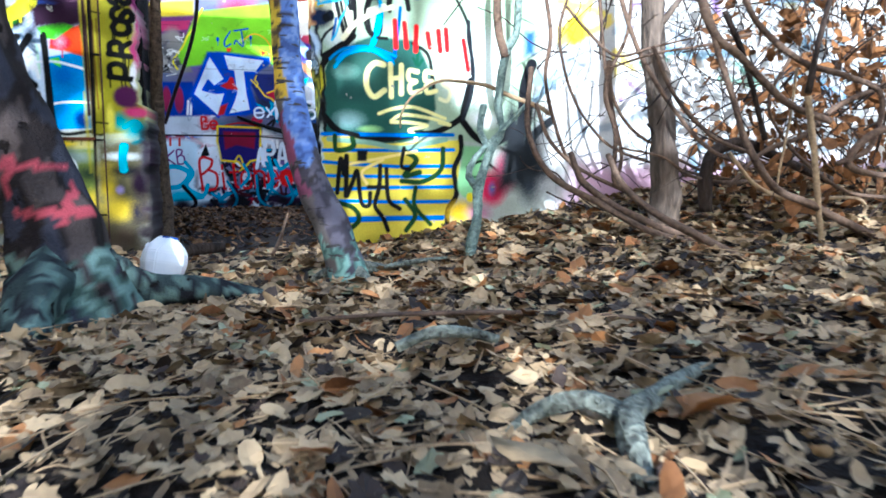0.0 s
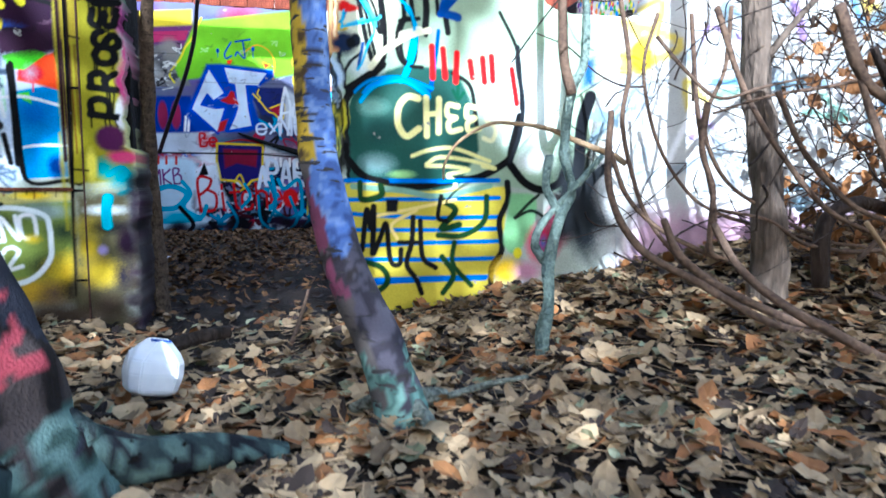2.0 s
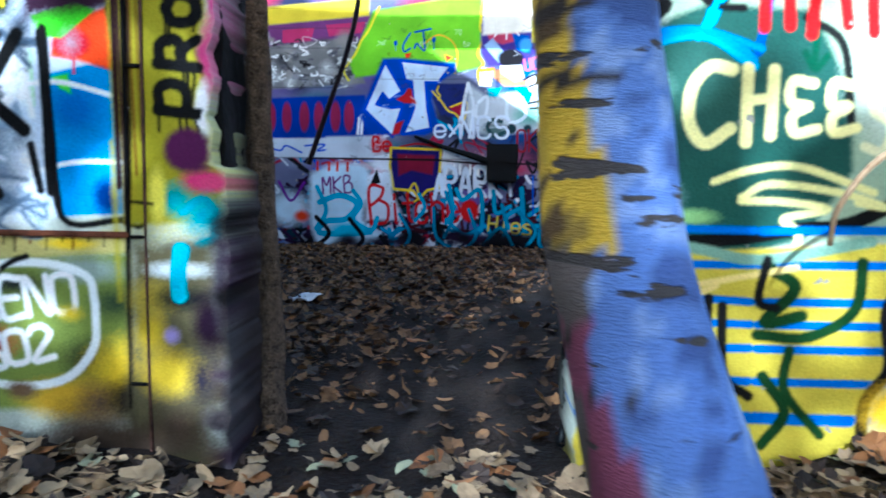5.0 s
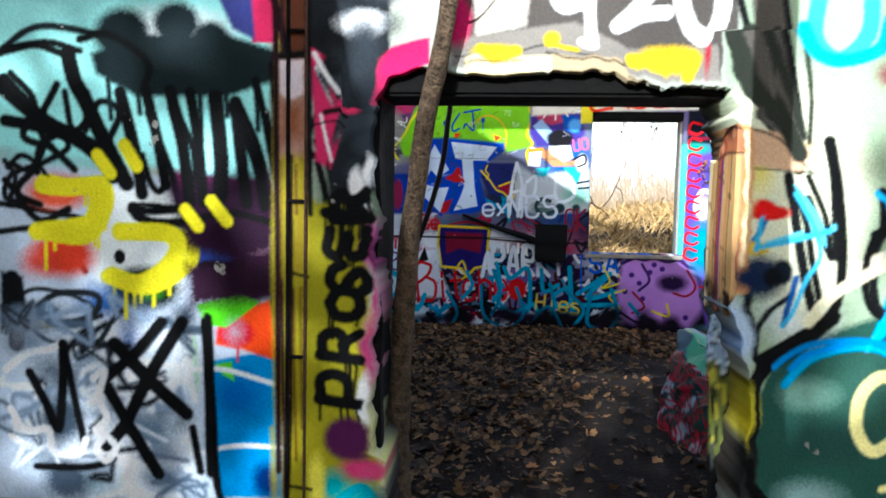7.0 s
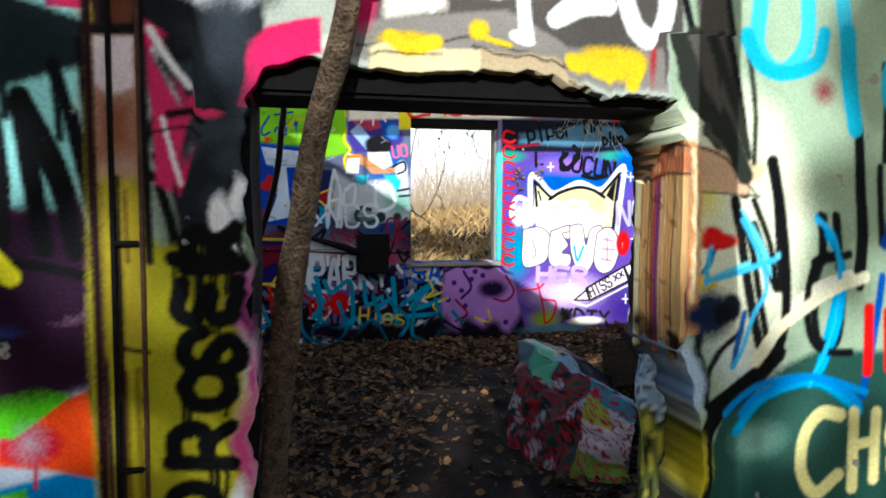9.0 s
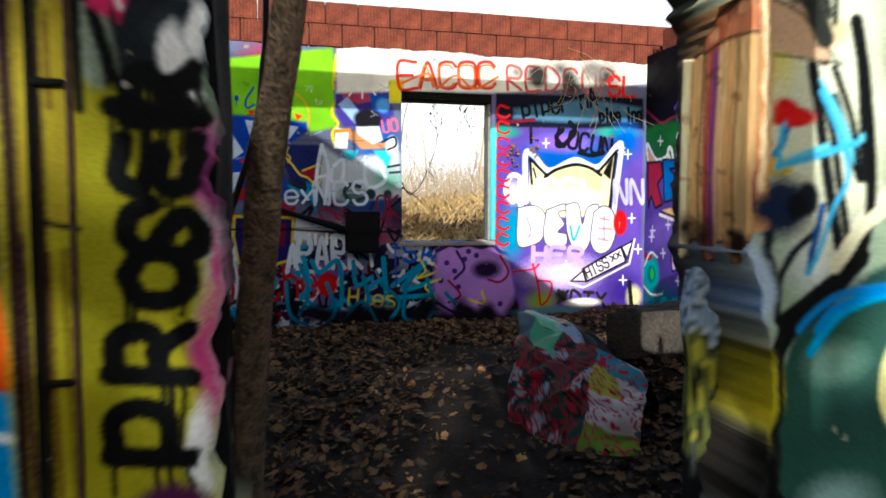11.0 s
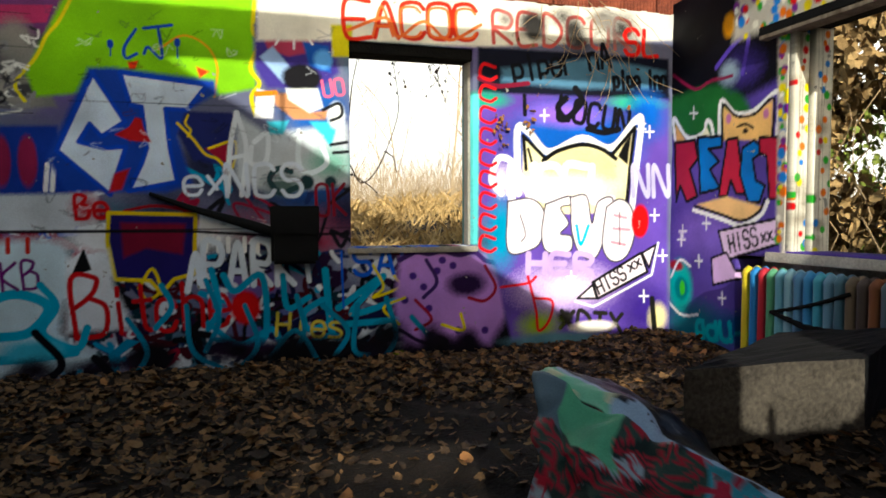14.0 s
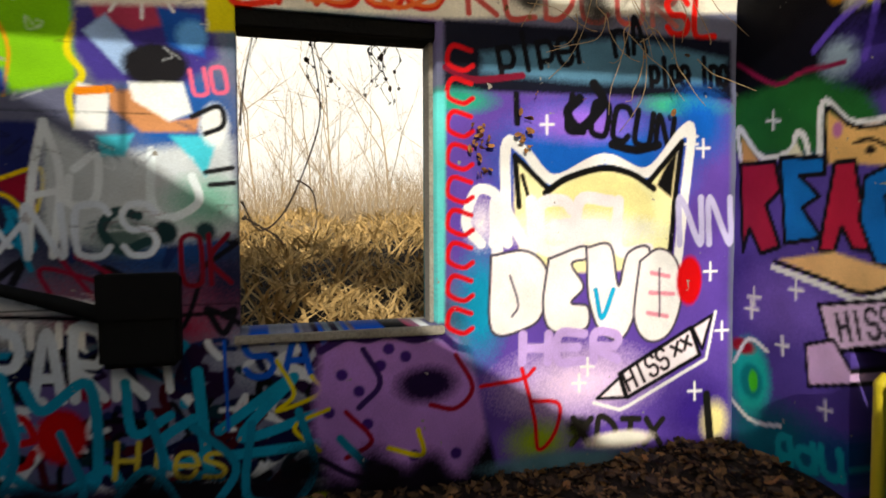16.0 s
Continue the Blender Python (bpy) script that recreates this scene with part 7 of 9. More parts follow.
def front_place(u, z, d):
    """The face, with the broken doorway's edges pulled out of true."""
    near = lambda v, s: np.exp(-(v / s) ** 2)
    left = np.interp(z, (-0.2, 0.62, 0.64, 0.75, 0.83, 0.9, 1.0, 1.11, 1.2, 1.28, 1.36, 1.47), (0.03, 0.032, 0.0, -0.007, -0.002, -0.009, 0.008, -0.006, 0.002, -0.009, -0.01, 0.001))
    right = np.interp(z, (-0.2, 0.63, 0.74, 0.86, 0.95, 1.0, 1.04, 1.12, 1.2, 1.3, 1.39, 1.42, 1.445, 1.48), (0.042, 0.03, 0.042, 0.03, 0.01, -0.014, -0.004, -0.008, 0.004, 0.006, 0.002, -0.03, -0.008, -0.036))
    top = np.interp(u, (-0.87, -0.852, -0.841, -0.78, -0.727, -0.685, -0.484, -0.355, -0.318, -0.244, -0.1), (-0.045, -0.022, 0.005, 0.022, 0.014, 0.006, 0.014, 0.02, -0.005, -0.017, -0.019))
    low = z < 1.6
    du = near(u - DOOR_L, 0.06) * (left + ragged(z, 0.03, 0.006, 7) + ragged(z, 0.011, 0.003, 8)) * low + near(u - DOOR_R, 0.07) * (right + ragged(z, 0.03, 0.006, 9) + ragged(z, 0.011, 0.003, 10)) * low
    dz = near(z - DOOR_T, 0.06) * ((u > -0.95) & (u < 0.0)) * (top + ragged(u, 0.04, 0.006, 3) + ragged(u, 0.012, 0.004, 5))
    return np.stack([u + du, FY + d, z + dz], -1)


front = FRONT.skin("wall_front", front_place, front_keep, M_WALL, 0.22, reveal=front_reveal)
wall_front = tagged(new("wall_front", front), "concrete wall covered in layered graffiti, with a broken doorway", "wall", kind="structure")

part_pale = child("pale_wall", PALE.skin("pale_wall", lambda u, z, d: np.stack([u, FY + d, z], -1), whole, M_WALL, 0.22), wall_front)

# unseen upper wall added above and beside the sprayed part, outlined to shape sunlight
bm = bmesh.new()
for pts in (((-4.4, 1.93), (-1.99, 1.93), (-1.99, -0.3), (-4.4, -0.3)), ((-4.4, 1.93), (3.26, 1.93), (3.26, 4.15), (2.5, 4.05), (2.44, 2.5), (2.1, 2.27), (1.7, 2.27), (1.15, 2.3), (0.88, 2.5), (0.37, 2.81), (-1.18, 3.81), (-1.5, 3.98), (-2.4, 4.6), (-4.4, 4.7))):
    vs = [bm.verts.new((x, FY + 0.002, z)) for x, z in pts]
    f = bm.faces.new(vs)
    g = bmesh.ops.extrude_face_region(bm, geom=[f])
    bmesh.ops.translate(bm, verts=[q for q in g["geom"] if isinstance(q, bmesh.types.BMVert)], vec=(0, 0.22, 0))
bmesh.ops.recalc_face_normals(bm, faces=bm.faces[:])
part("unseen_gable", bm, M_CONC, wall_front)
# the wall's inner face
for k, (x0, x1, z0, z1) in enumerate(((-4.4, -0.9, -0.3, 1.93), (0.0, 0.78, -0.3, 1.93), (0.78, 1.42, -0.3, 1.23), (0.78, 1.42, 1.85, 1.93), (1.42, 4.2, -0.3, 1.93), (-0.9, 0.0, 1.57, 1.93))):
    part("inner_face", box(x0, FY + 0.19, z0, x1, FY + 0.22, z1), M_CONC, wall_front)


def back_keep(u, z):
    return ~((u > 0.35) & (u < 1.26) & (z > 0.76) & (z < 2.2)) & (z < 2.58 + wobble(u, 3, 0.01))


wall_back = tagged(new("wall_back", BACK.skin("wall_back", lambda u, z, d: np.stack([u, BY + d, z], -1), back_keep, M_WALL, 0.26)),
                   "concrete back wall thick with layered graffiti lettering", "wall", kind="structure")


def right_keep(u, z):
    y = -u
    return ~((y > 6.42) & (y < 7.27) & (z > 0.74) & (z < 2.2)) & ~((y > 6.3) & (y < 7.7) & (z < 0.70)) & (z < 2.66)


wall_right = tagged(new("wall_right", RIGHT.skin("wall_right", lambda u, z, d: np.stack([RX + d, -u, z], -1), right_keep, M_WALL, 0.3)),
                    "purple sprayed concrete side wall with a window opening", "wall", kind="structure")
part("niche_back", box(RX + 0.22, 6.2, -0.3, RX + 0.3, 7.8, 0.72), M_CONC, wall_right)
part("core", box(RX + 0.28, 3.3, -0.3, RX + 0.3, 6.40, 2.6), M_CONC, wall_right)
wall_left = tagged(part("wall_left", box(LX - 0.25, FY + 0.2, -0.3, LX, BY + 0.25, 2.6, 0.01), M_CONC), "bare concrete side wall of the ruin", "wall", kind="structure")
part("wall_back_far", box(LX - 0.25, BY, -0.3, -2.6, BY + 0.26, 2.58, 0.01), M_CONC, wall_back)

# burnt timber lintels
# the doorway beam's black also stands for the shaded recess behind it
for name, lab, b in (("lintel_doorway", "charred timber beam over the doorway, blackened to match recess shade", (-0.93, FY + 0.03, 1.464, -0.04, FY + 0.205, 1.56)),
                     ("lintel_back_window", "black timber head of the window opening", (0.34, BY + 0.02, 2.12, 1.28, BY + 0.2, 2.20)),
                     ("lintel_side_window", "charred timber head of the side window", (RX - 0.05, 6.35, 2.15, RX + 0.25, 7.48, 2.21))):
    tagged(part(name, box(*b, 0.008, 0.006), M_BLACK), lab, "lintel", kind="structure")
# unseen beam added overhead to throw a shadow band on the back wall
beam = tagged(part("shadow_beam", box(LX, 5.5, 3.28, RX + 0.3, 5.68, 3.55, 0.01), M_WOOD), "unseen weathered timber beam added for its shadow on the back wall", "roof beam", kind="structure")


def leaf_shape(rng, size):
    """A dry leaf, oval or lobed, curled along its midrib."""
    lobed = rng.rand() < 0.4
    n = 14 if lobed else 9
    curl, cup = rng.uniform(-0.5, 0.8), rng.uniform(-0.2, 0.9)
    wide = rng.uniform(0.75, 1.0) if lobed else rng.uniform(0.35, 0.7)
    v = [(0, 0, 0)]
    for k in range(n):
        a = 2 * math.pi * k / n
        r = 0.5 * ((0.95 + 0.05 * math.cos(a) if k % 2 == 0 else 0.72) * rng.uniform(0.85, 1.1) if lobed else rng.uniform(0.88, 1.05) * (1.15 if k == 0 else 1))
        x, y = math.cos(a) * r, math.sin(a) * r * wide
        v.append((x, y, curl * x * x + cup * y * y + rng.uniform(-0.05, 0.07)))
    return np.array(v) * size, [(0, 1 + k, 1 + (k + 1) % n) for k in range(n)]


def litter(name, places, sizes, mat, label, seed, lift=0.012, tilt=0.35):
    """Leaves lying on the ground, as one mass."""
    rng = np.random.RandomState(seed)
    shapes = [leaf_shape(rng, 1.0) for _ in range(40)]
    vs, fs, o = [], [], 0
    for (x, y, z), s in zip(places, sizes):
        v, f = shapes[rng.randint(40)]
        r = np.array(Euler((rng.normal(0, tilt), rng.normal(0, tilt), rng.uniform(0, 6.28))).to_matrix())
        vs.append(v * s @ r.T + (x, y, z + lift * rng.uniform(0.3, 2.0)))
        fs += [tuple(i + o for i in q) for q in f]
        o += len(v)
    ob = new(name, mesh_of(name, np.concatenate(vs).tolist(), fs, mat))
    return tagged(ob, label, "leaves", kind="stuff")


def scatter(rng, n, x0, x1, y0, y1, keep=None):
    x, y = rng.uniform(x0, x1, n), rng.uniform(y0, y1, n)
    if keep is not None:
        k = keep(x, y, rng.uniform(0, 1, n))
        x, y = x[k], y[k]
    return np.stack([x, y, ground_height(x, y)], 1)


M_LEAF = material("dry_brown_leaf", "#483828", "#bea47c", 0.75, 8, 60, 0.2, island=1.2)
# indoor copy of the dry leaf, darkened for the ruin's shade
M_LEAFIN = material("shaded_dry_leaf", "#291d14", "#8c6a44", 0.8, 8, 60, 0.2, island=1.2)
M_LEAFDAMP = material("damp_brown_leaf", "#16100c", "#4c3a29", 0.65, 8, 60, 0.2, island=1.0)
M_LEAF2 = material("russet_leaf", "#5c3a24", "#a87644", 0.7, 8, 60, 0.2, island=0.8)
M_LEAF3 = material("faded_green_leaf", "#55573c", "#a6a684", 0.75, 8, 60, 0.2, island=0.8)
M_LEAF4 = material("dark_damp_leaf", "#14100e", "#43362d", 0.6, 8, 60, 0.2, island=1.0)
rng = np.random.RandomState(11)


def outdoors(x, y, r):
    path = np.exp(-((x + 0.5) / 0.45) ** 2 - ((y - 2.9) / 0.7) ** 2)
    bare = np.exp(-((x - 1.0) / 0.7) ** 2 - ((y - 0.35) / 0.3) ** 2)
    return (r > 0.8 * path) & (r > 0.6 * bare) & ((y < FY - 0.02) | ((x > -0.86) & (x < -0.1)))


def indoors(x, y, r):
    trail = np.exp(-((x - (-0.5 + 0.3 * (y - 3))) / 0.55) ** 2) * (y < 7.2)
    return (r > 0.85 * trail) & (x < RX - 0.03)


for name, n, lo, hi, mat, lab, seed in (("leaf_litter", 14500, 0.03, 0.085, M_LEAF, "dry brown leaves lying thick over the ground", 1), ("leaf_litter", 2600, 0.045, 0.1, M_LEAF2, "russet fallen leaves on the leaf bed", 2),
                                        ("leaf_litter", 1600, 0.03, 0.07, M_LEAF3, "faded grey-green fallen leaves on the leaf bed", 3), ("leaf_litter", 5000, 0.03, 0.08, M_LEAF4, "damp dark leaves pressed into the soil", 4)):
    p = scatter(rng, n, -2.2, 3.6, -0.2, FY + 0.15, outdoors)
    litter(name, p, rng.uniform(lo, hi, len(p)) * np.interp(p[:, 1], (0.2, 1.6), (0.62, 1.0)), mat, lab, seed)
p = scatter(rng, 7500, -1.3, 2.0, 0.0, 1.7)
litter("leaf_litter", p, rng.uniform(0.012, 0.042, len(p)), M_LEAF, "small dry leaf scraps over the foreground soil", 8)
pieces = []
for x, y in zip(rng.uniform(-1.2, 2.2, 1900), 3.0 * rng.uniform(0.0, 1.0, 1900) ** 1.4):
    a, n = rng.uniform(0, 6.28), rng.uniform(0.03, 0.13)
    z = float(ground_height(x, y)) + rng.uniform(0.0, 0.025)
    w = np.array([math.cos(a), math.sin(a), rng.uniform(-0.15, 0.15)]) * n
    q = np.array([x, y, z])
    pieces.append(tube((q - w, q + rng.uniform(-0.008, 0.008, 3), q + w), (rng.uniform(0.001, 0.003), 0.001), 4, 2))
tagged(new("ground_twigs", mesh_of("ground_twigs", *join(pieces), M_TWIG)), "fine dry twigs strewn over the leaf bed", "twigs", kind="stuff")
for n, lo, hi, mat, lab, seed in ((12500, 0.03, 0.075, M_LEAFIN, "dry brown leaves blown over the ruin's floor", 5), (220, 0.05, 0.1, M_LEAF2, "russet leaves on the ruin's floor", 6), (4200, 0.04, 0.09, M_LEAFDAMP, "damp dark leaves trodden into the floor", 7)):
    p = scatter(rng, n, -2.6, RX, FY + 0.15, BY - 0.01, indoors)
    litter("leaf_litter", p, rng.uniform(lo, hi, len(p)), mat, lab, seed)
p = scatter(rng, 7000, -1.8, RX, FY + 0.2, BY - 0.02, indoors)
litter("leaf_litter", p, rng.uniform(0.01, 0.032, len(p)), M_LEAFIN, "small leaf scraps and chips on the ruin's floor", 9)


# ---- trees and vines outside ----
M_ROOT = material("lichened_root", "#3f3d36", "#979c8c", 0.97, 22, 90, 0.9, depth=0.02)

def painted_limb(name, pts, radii, mat, hue, sides=28, n=14, knots=0.1, seed=0, parent=None, label=""):
    """A limb whose bark carries sprayed or grown colour: hue(place, outward, random) gives it."""
    v, f = tube(pts, radii, sides, n, knots, seed)
    me = mesh_of(name, v, f, mat, True)
    rng = np.random.RandomState(seed + 3)
    path = spline(pts, n)
    col = []
    for i, q in enumerate(v):
        out = (Vector(q) - Vector(path[i // sides])).normalized()
        col += [*srgb(hue(Vector(q), out, rng)), 1.0]
    at = me.attributes.new("paint", "FLOAT_COLOR", "POINT")
    at.data.foreach_set("color", col)
    ob = new(name, me)
    if parent:
        ob.parent = parent
    return tagged(ob, label)


def birch_hue(q, out, rng):
    if q.z < 0.1 + 0.08 * noise.noise(q * 9) and noise.noise(q * 26) > -0.1:
        return "#86a89a" if noise.noise(q * 45) > 0 else "#5d7a70"
    w = 0.35 * noise.noise(q * 9)
    band = noise.noise(Vector((q.x * 6, q.y * 6, q.z * 55)))
    if band > 0.42:
        return "#3f3a38"
    side = -out.x + w
    if side > 0.3 and q.z > 0.55:
        return "#d8b634" if noise.noise(q * 22) > -0.2 else "#96803a" if noise.noise(q * 50) > 0 else "#5a4a34"
    if side > 0.55:
        return "#8f5068" if 0.22 < q.z < 0.62 and noise.noise(q * 14) > -0.1 else "#6d6560"
    if -out.y + w > 0.0:
        k = noise.noise(q * 20) + 0.5 * noise.noise(q * 60)
        if q.z < 0.3 + 0.15 * noise.noise(q * 6):
            return "#66616a" if k > 0 else "#48434a"
        return "#94aada" if k > 0.2 else "#6f8aca" if k > -0.25 else "#53669c"
    return "#5a524e" if q.z < 0.25 else "#5c5a66"


birch = empty("birch_tree", (0.03, 1.76, -0.05), "slim leaning birch sprayed blue, pink and yellow", "tree")
BIRCH_BASE = Vector((0.03, 1.76, -0.05))


def from_base(base, pts):
    return [tuple(Vector(p) - Vector(base)) for p in pts]


def grown(base, fn):
    """Colours by place in the world for a limb built round its base."""
    return lambda q, out, rng: fn(q + Vector(base), out, rng)


painted_limb("trunk", from_base(BIRCH_BASE, ((0.025, 1.72, -0.12), (-0.012, 1.79, 0.06), (-0.098, 1.94, 0.28), (-0.148, 2.08, 0.5), (-0.166, 2.14, 0.68), (-0.176, 2.16, 0.9), (-0.19, 2.2, 1.5), (-0.18, 2.3, 2.6))),
             (0.072, 0.056, 0.052, 0.051, 0.050, 0.048, 0.045, 0.038), M_BIRCH, grown(BIRCH_BASE, birch_hue), 36, 22, 0.12, 1, birch)
for pts, r in ((((0.02, 1.75, 0.0), (0.06, 1.66, -0.03), (0.1, 1.56, -0.08)), (0.035, 0.015)), (((0.05, 1.76, 0.0), (0.13, 1.8, -0.02), (0.2, 1.84, -0.06)), (0.035, 0.012)), (((0.0, 1.78, 0.02), (-0.07, 1.82, -0.03), (-0.14, 1.9, -0.08)), (0.03, 0.012))):
    limb("root", from_base(BIRCH_BASE, pts), [0.7 * q for q in r], M_ROOT, birch, knots=0.3)


def oak_hue(q, out, rng):
    if q.z < 0.09 + 0.06 * noise.noise(q * 8) and noise.noise(q * 24) > -0.25:
        return "#46584f" if noise.noise(q * 40) > 0 else "#748a80"
    mark = abs(out.x * 0.5 - 0.15) < 0.35 and 0.16 < q.z < 0.33 and out.y < 0
    if mark and (abs(q.z - 0.19) < 0.011 or abs(q.z - 0.30) < 0.008 or abs(q.x + 0.79) < 0.008 or abs(q.x + 0.67) < 0.008):
        return "#a84a52"
    n = noise.noise(Vector((q.x * 16, q.y * 16, q.z * 5)))
    return "#4d4440" if n > 0.15 else "#2a2422" if n > -0.2 else "#3a3a42"


OAK_BASE = Vector((-0.66, 1.5, -0.05))
oak = empty("tree", OAK_BASE, "dark leaning tree with lichened roots and a pink sprayed mark", "tree")
painted_limb("trunk", from_base(OAK_BASE, ((-0.67, 1.48, -0.12), (-0.7, 1.5, 0.06), (-0.75, 1.52, 0.22), (-0.83, 1.54, 0.45), (-0.92, 1.56, 0.75), (-1.1, 1.6, 1.4), (-1.4, 1.7, 2.6))), (0.165, 0.11, 0.095, 0.088, 0.082, 0.075, 0.06), M_TRUNKPAINT, grown(OAK_BASE, oak_hue), 40, 16, 0.28, 4, oak)
for pts, r in ((((-0.66, 1.5, 0.03), (-0.52, 1.55, -0.01), (-0.38, 1.6, -0.03), (-0.24, 1.64, -0.06)), (0.07, 0.045, 0.032, 0.02)), (((-0.7, 1.45, 0.04), (-0.7, 1.3, 0.0), (-0.66, 1.12, -0.06)), (0.08, 0.06, 0.03)), (((-0.6, 1.5, 0.05), (-0.56, 1.62, -0.03), (-0.5, 1.8, -0.09)), (0.05, 0.03, 0.015))):
    painted_limb("root", from_base(OAK_BASE, pts), r, M_TRUNKPAINT, lambda q, out, rng: "#66786f" if noise.noise(q * 30) > 0.15 else ("#3c4644" if noise.noise(q * 17) > -0.1 else "#26262a"), 16, 10, 0.35, 6, oak)

def tree_of(name, base, limbs, mat, label, group=""):
    """A tree at its base: its trunk first, then its branches."""
    t = empty(name, base, label, "tree", group)
    for k, (pts, radii) in enumerate(limbs):
        limb("branch" if k else "trunk", from_base(base, pts), radii, mat, t, sides=8 if k else 18, n=10, knots=0.3, seed=k)
    return t


tree_of("sapling", (-0.86, 3.37, -0.1), ((((-0.815, 3.32, -0.2), (-0.835, 3.37, 0.0), (-0.855, 3.42, 0.3), (-0.85, 3.367, 0.7), (-0.811, 3.226, 1.1), (-0.761, 3.103, 1.4), (-0.705, 3.011, 1.65), (-0.64, 2.94, 2.3)), (0.054, 0.044, 0.038, 0.031, 0.025, 0.021, 0.019, 0.017)),
                                         (((-0.705, 3.01, 1.65), (-0.67, 2.98, 1.67), (-0.62, 2.98, 1.72), (-0.52, 2.99, 1.76)), (0.004, 0.002)), (((-0.87, 3.4, -0.15), (-0.9, 3.46, 0.3), (-0.91, 3.46, 0.8), (-0.9, 3.45, 1.25)), (0.035, 0.03, 0.024, 0.012))), material("speckled_bark", "#1f1813", "#77644f", 0.95, 38, 150, 0.9, depth=0.015), "slender grey-brown sapling growing through the doorway")
tree_of("tree", (1.42, 2.34, 0.05), ((((1.42, 2.34, 0.0), (1.40, 2.33, 0.35), (1.37, 2.35, 0.7), (1.35, 2.37, 1.0), (1.33, 2.4, 2.6)), (0.075, 0.055, 0.05, 0.048, 0.04)), (((1.36, 2.36, 0.9), (1.5, 2.3, 1.1), (1.7, 2.25, 1.3)), (0.014, 0.008))), M_BARK, "upright grey tree among tangled vines")

shrub = empty("lichened_shrub", (0.49, 2.14, 0.0), "grey-green lichened forked shrub on the leaf mound", "shrub")
SH = (0.49, 2.14, 0.0)
for pts, r in ((((0.49, 2.14, -0.03), (0.537, 2.203, 0.135), (0.56, 2.265, 0.245), (0.623, 2.328, 0.39), (0.68, 2.39, 0.46), (0.72, 2.5, 0.55)), (0.022, 0.018, 0.016, 0.014)), (((0.623, 2.328, 0.387), (0.61, 2.38, 0.439), (0.603, 2.417, 0.492), (0.632, 2.45, 0.589)), (0.014, 0.012)),
               (((0.56, 2.28, 0.236), (0.532, 2.32, 0.287), (0.554, 2.34, 0.35), (0.626, 2.36, 0.427), (0.714, 2.38, 0.506), (0.798, 2.4, 0.588)), (0.014, 0.012, 0.009)), (((0.71, 2.46, 0.5), (0.72, 2.54, 0.6), (0.737, 2.58, 0.696), (0.778, 2.62, 0.852), (0.846, 2.66, 1.015), (0.844, 2.7, 1.6)), (0.018, 0.018, 0.015))):
    limb("stem", from_base(SH, pts), r, M_LICHEN, shrub, sides=10, knots=0.6, seed=3)
limb("dead_branch", from_base(SH, ((0.767, 2.6, 0.82), (0.73, 2.6, 0.998), (0.723, 2.6, 1.5))), (0.02, 0.015), M_VINE, shrub, knots=0.3)
tagged(limb("arching_twig", ((0.96, 2.55, 0.57), (0.929, 2.6, 0.605), (0.8, 2.614, 0.652), (0.689, 2.629, 0.698), (0.563, 2.643, 0.716), (0.471, 2.657, 0.713), (0.363, 2.671, 0.651), (0.312, 2.686, 0.573), (0.308, 2.7, 0.51)), (0.012, 0.01, 0.006, 0.004), M_TWIG), "bare arching twig hanging before the wall", "twig")

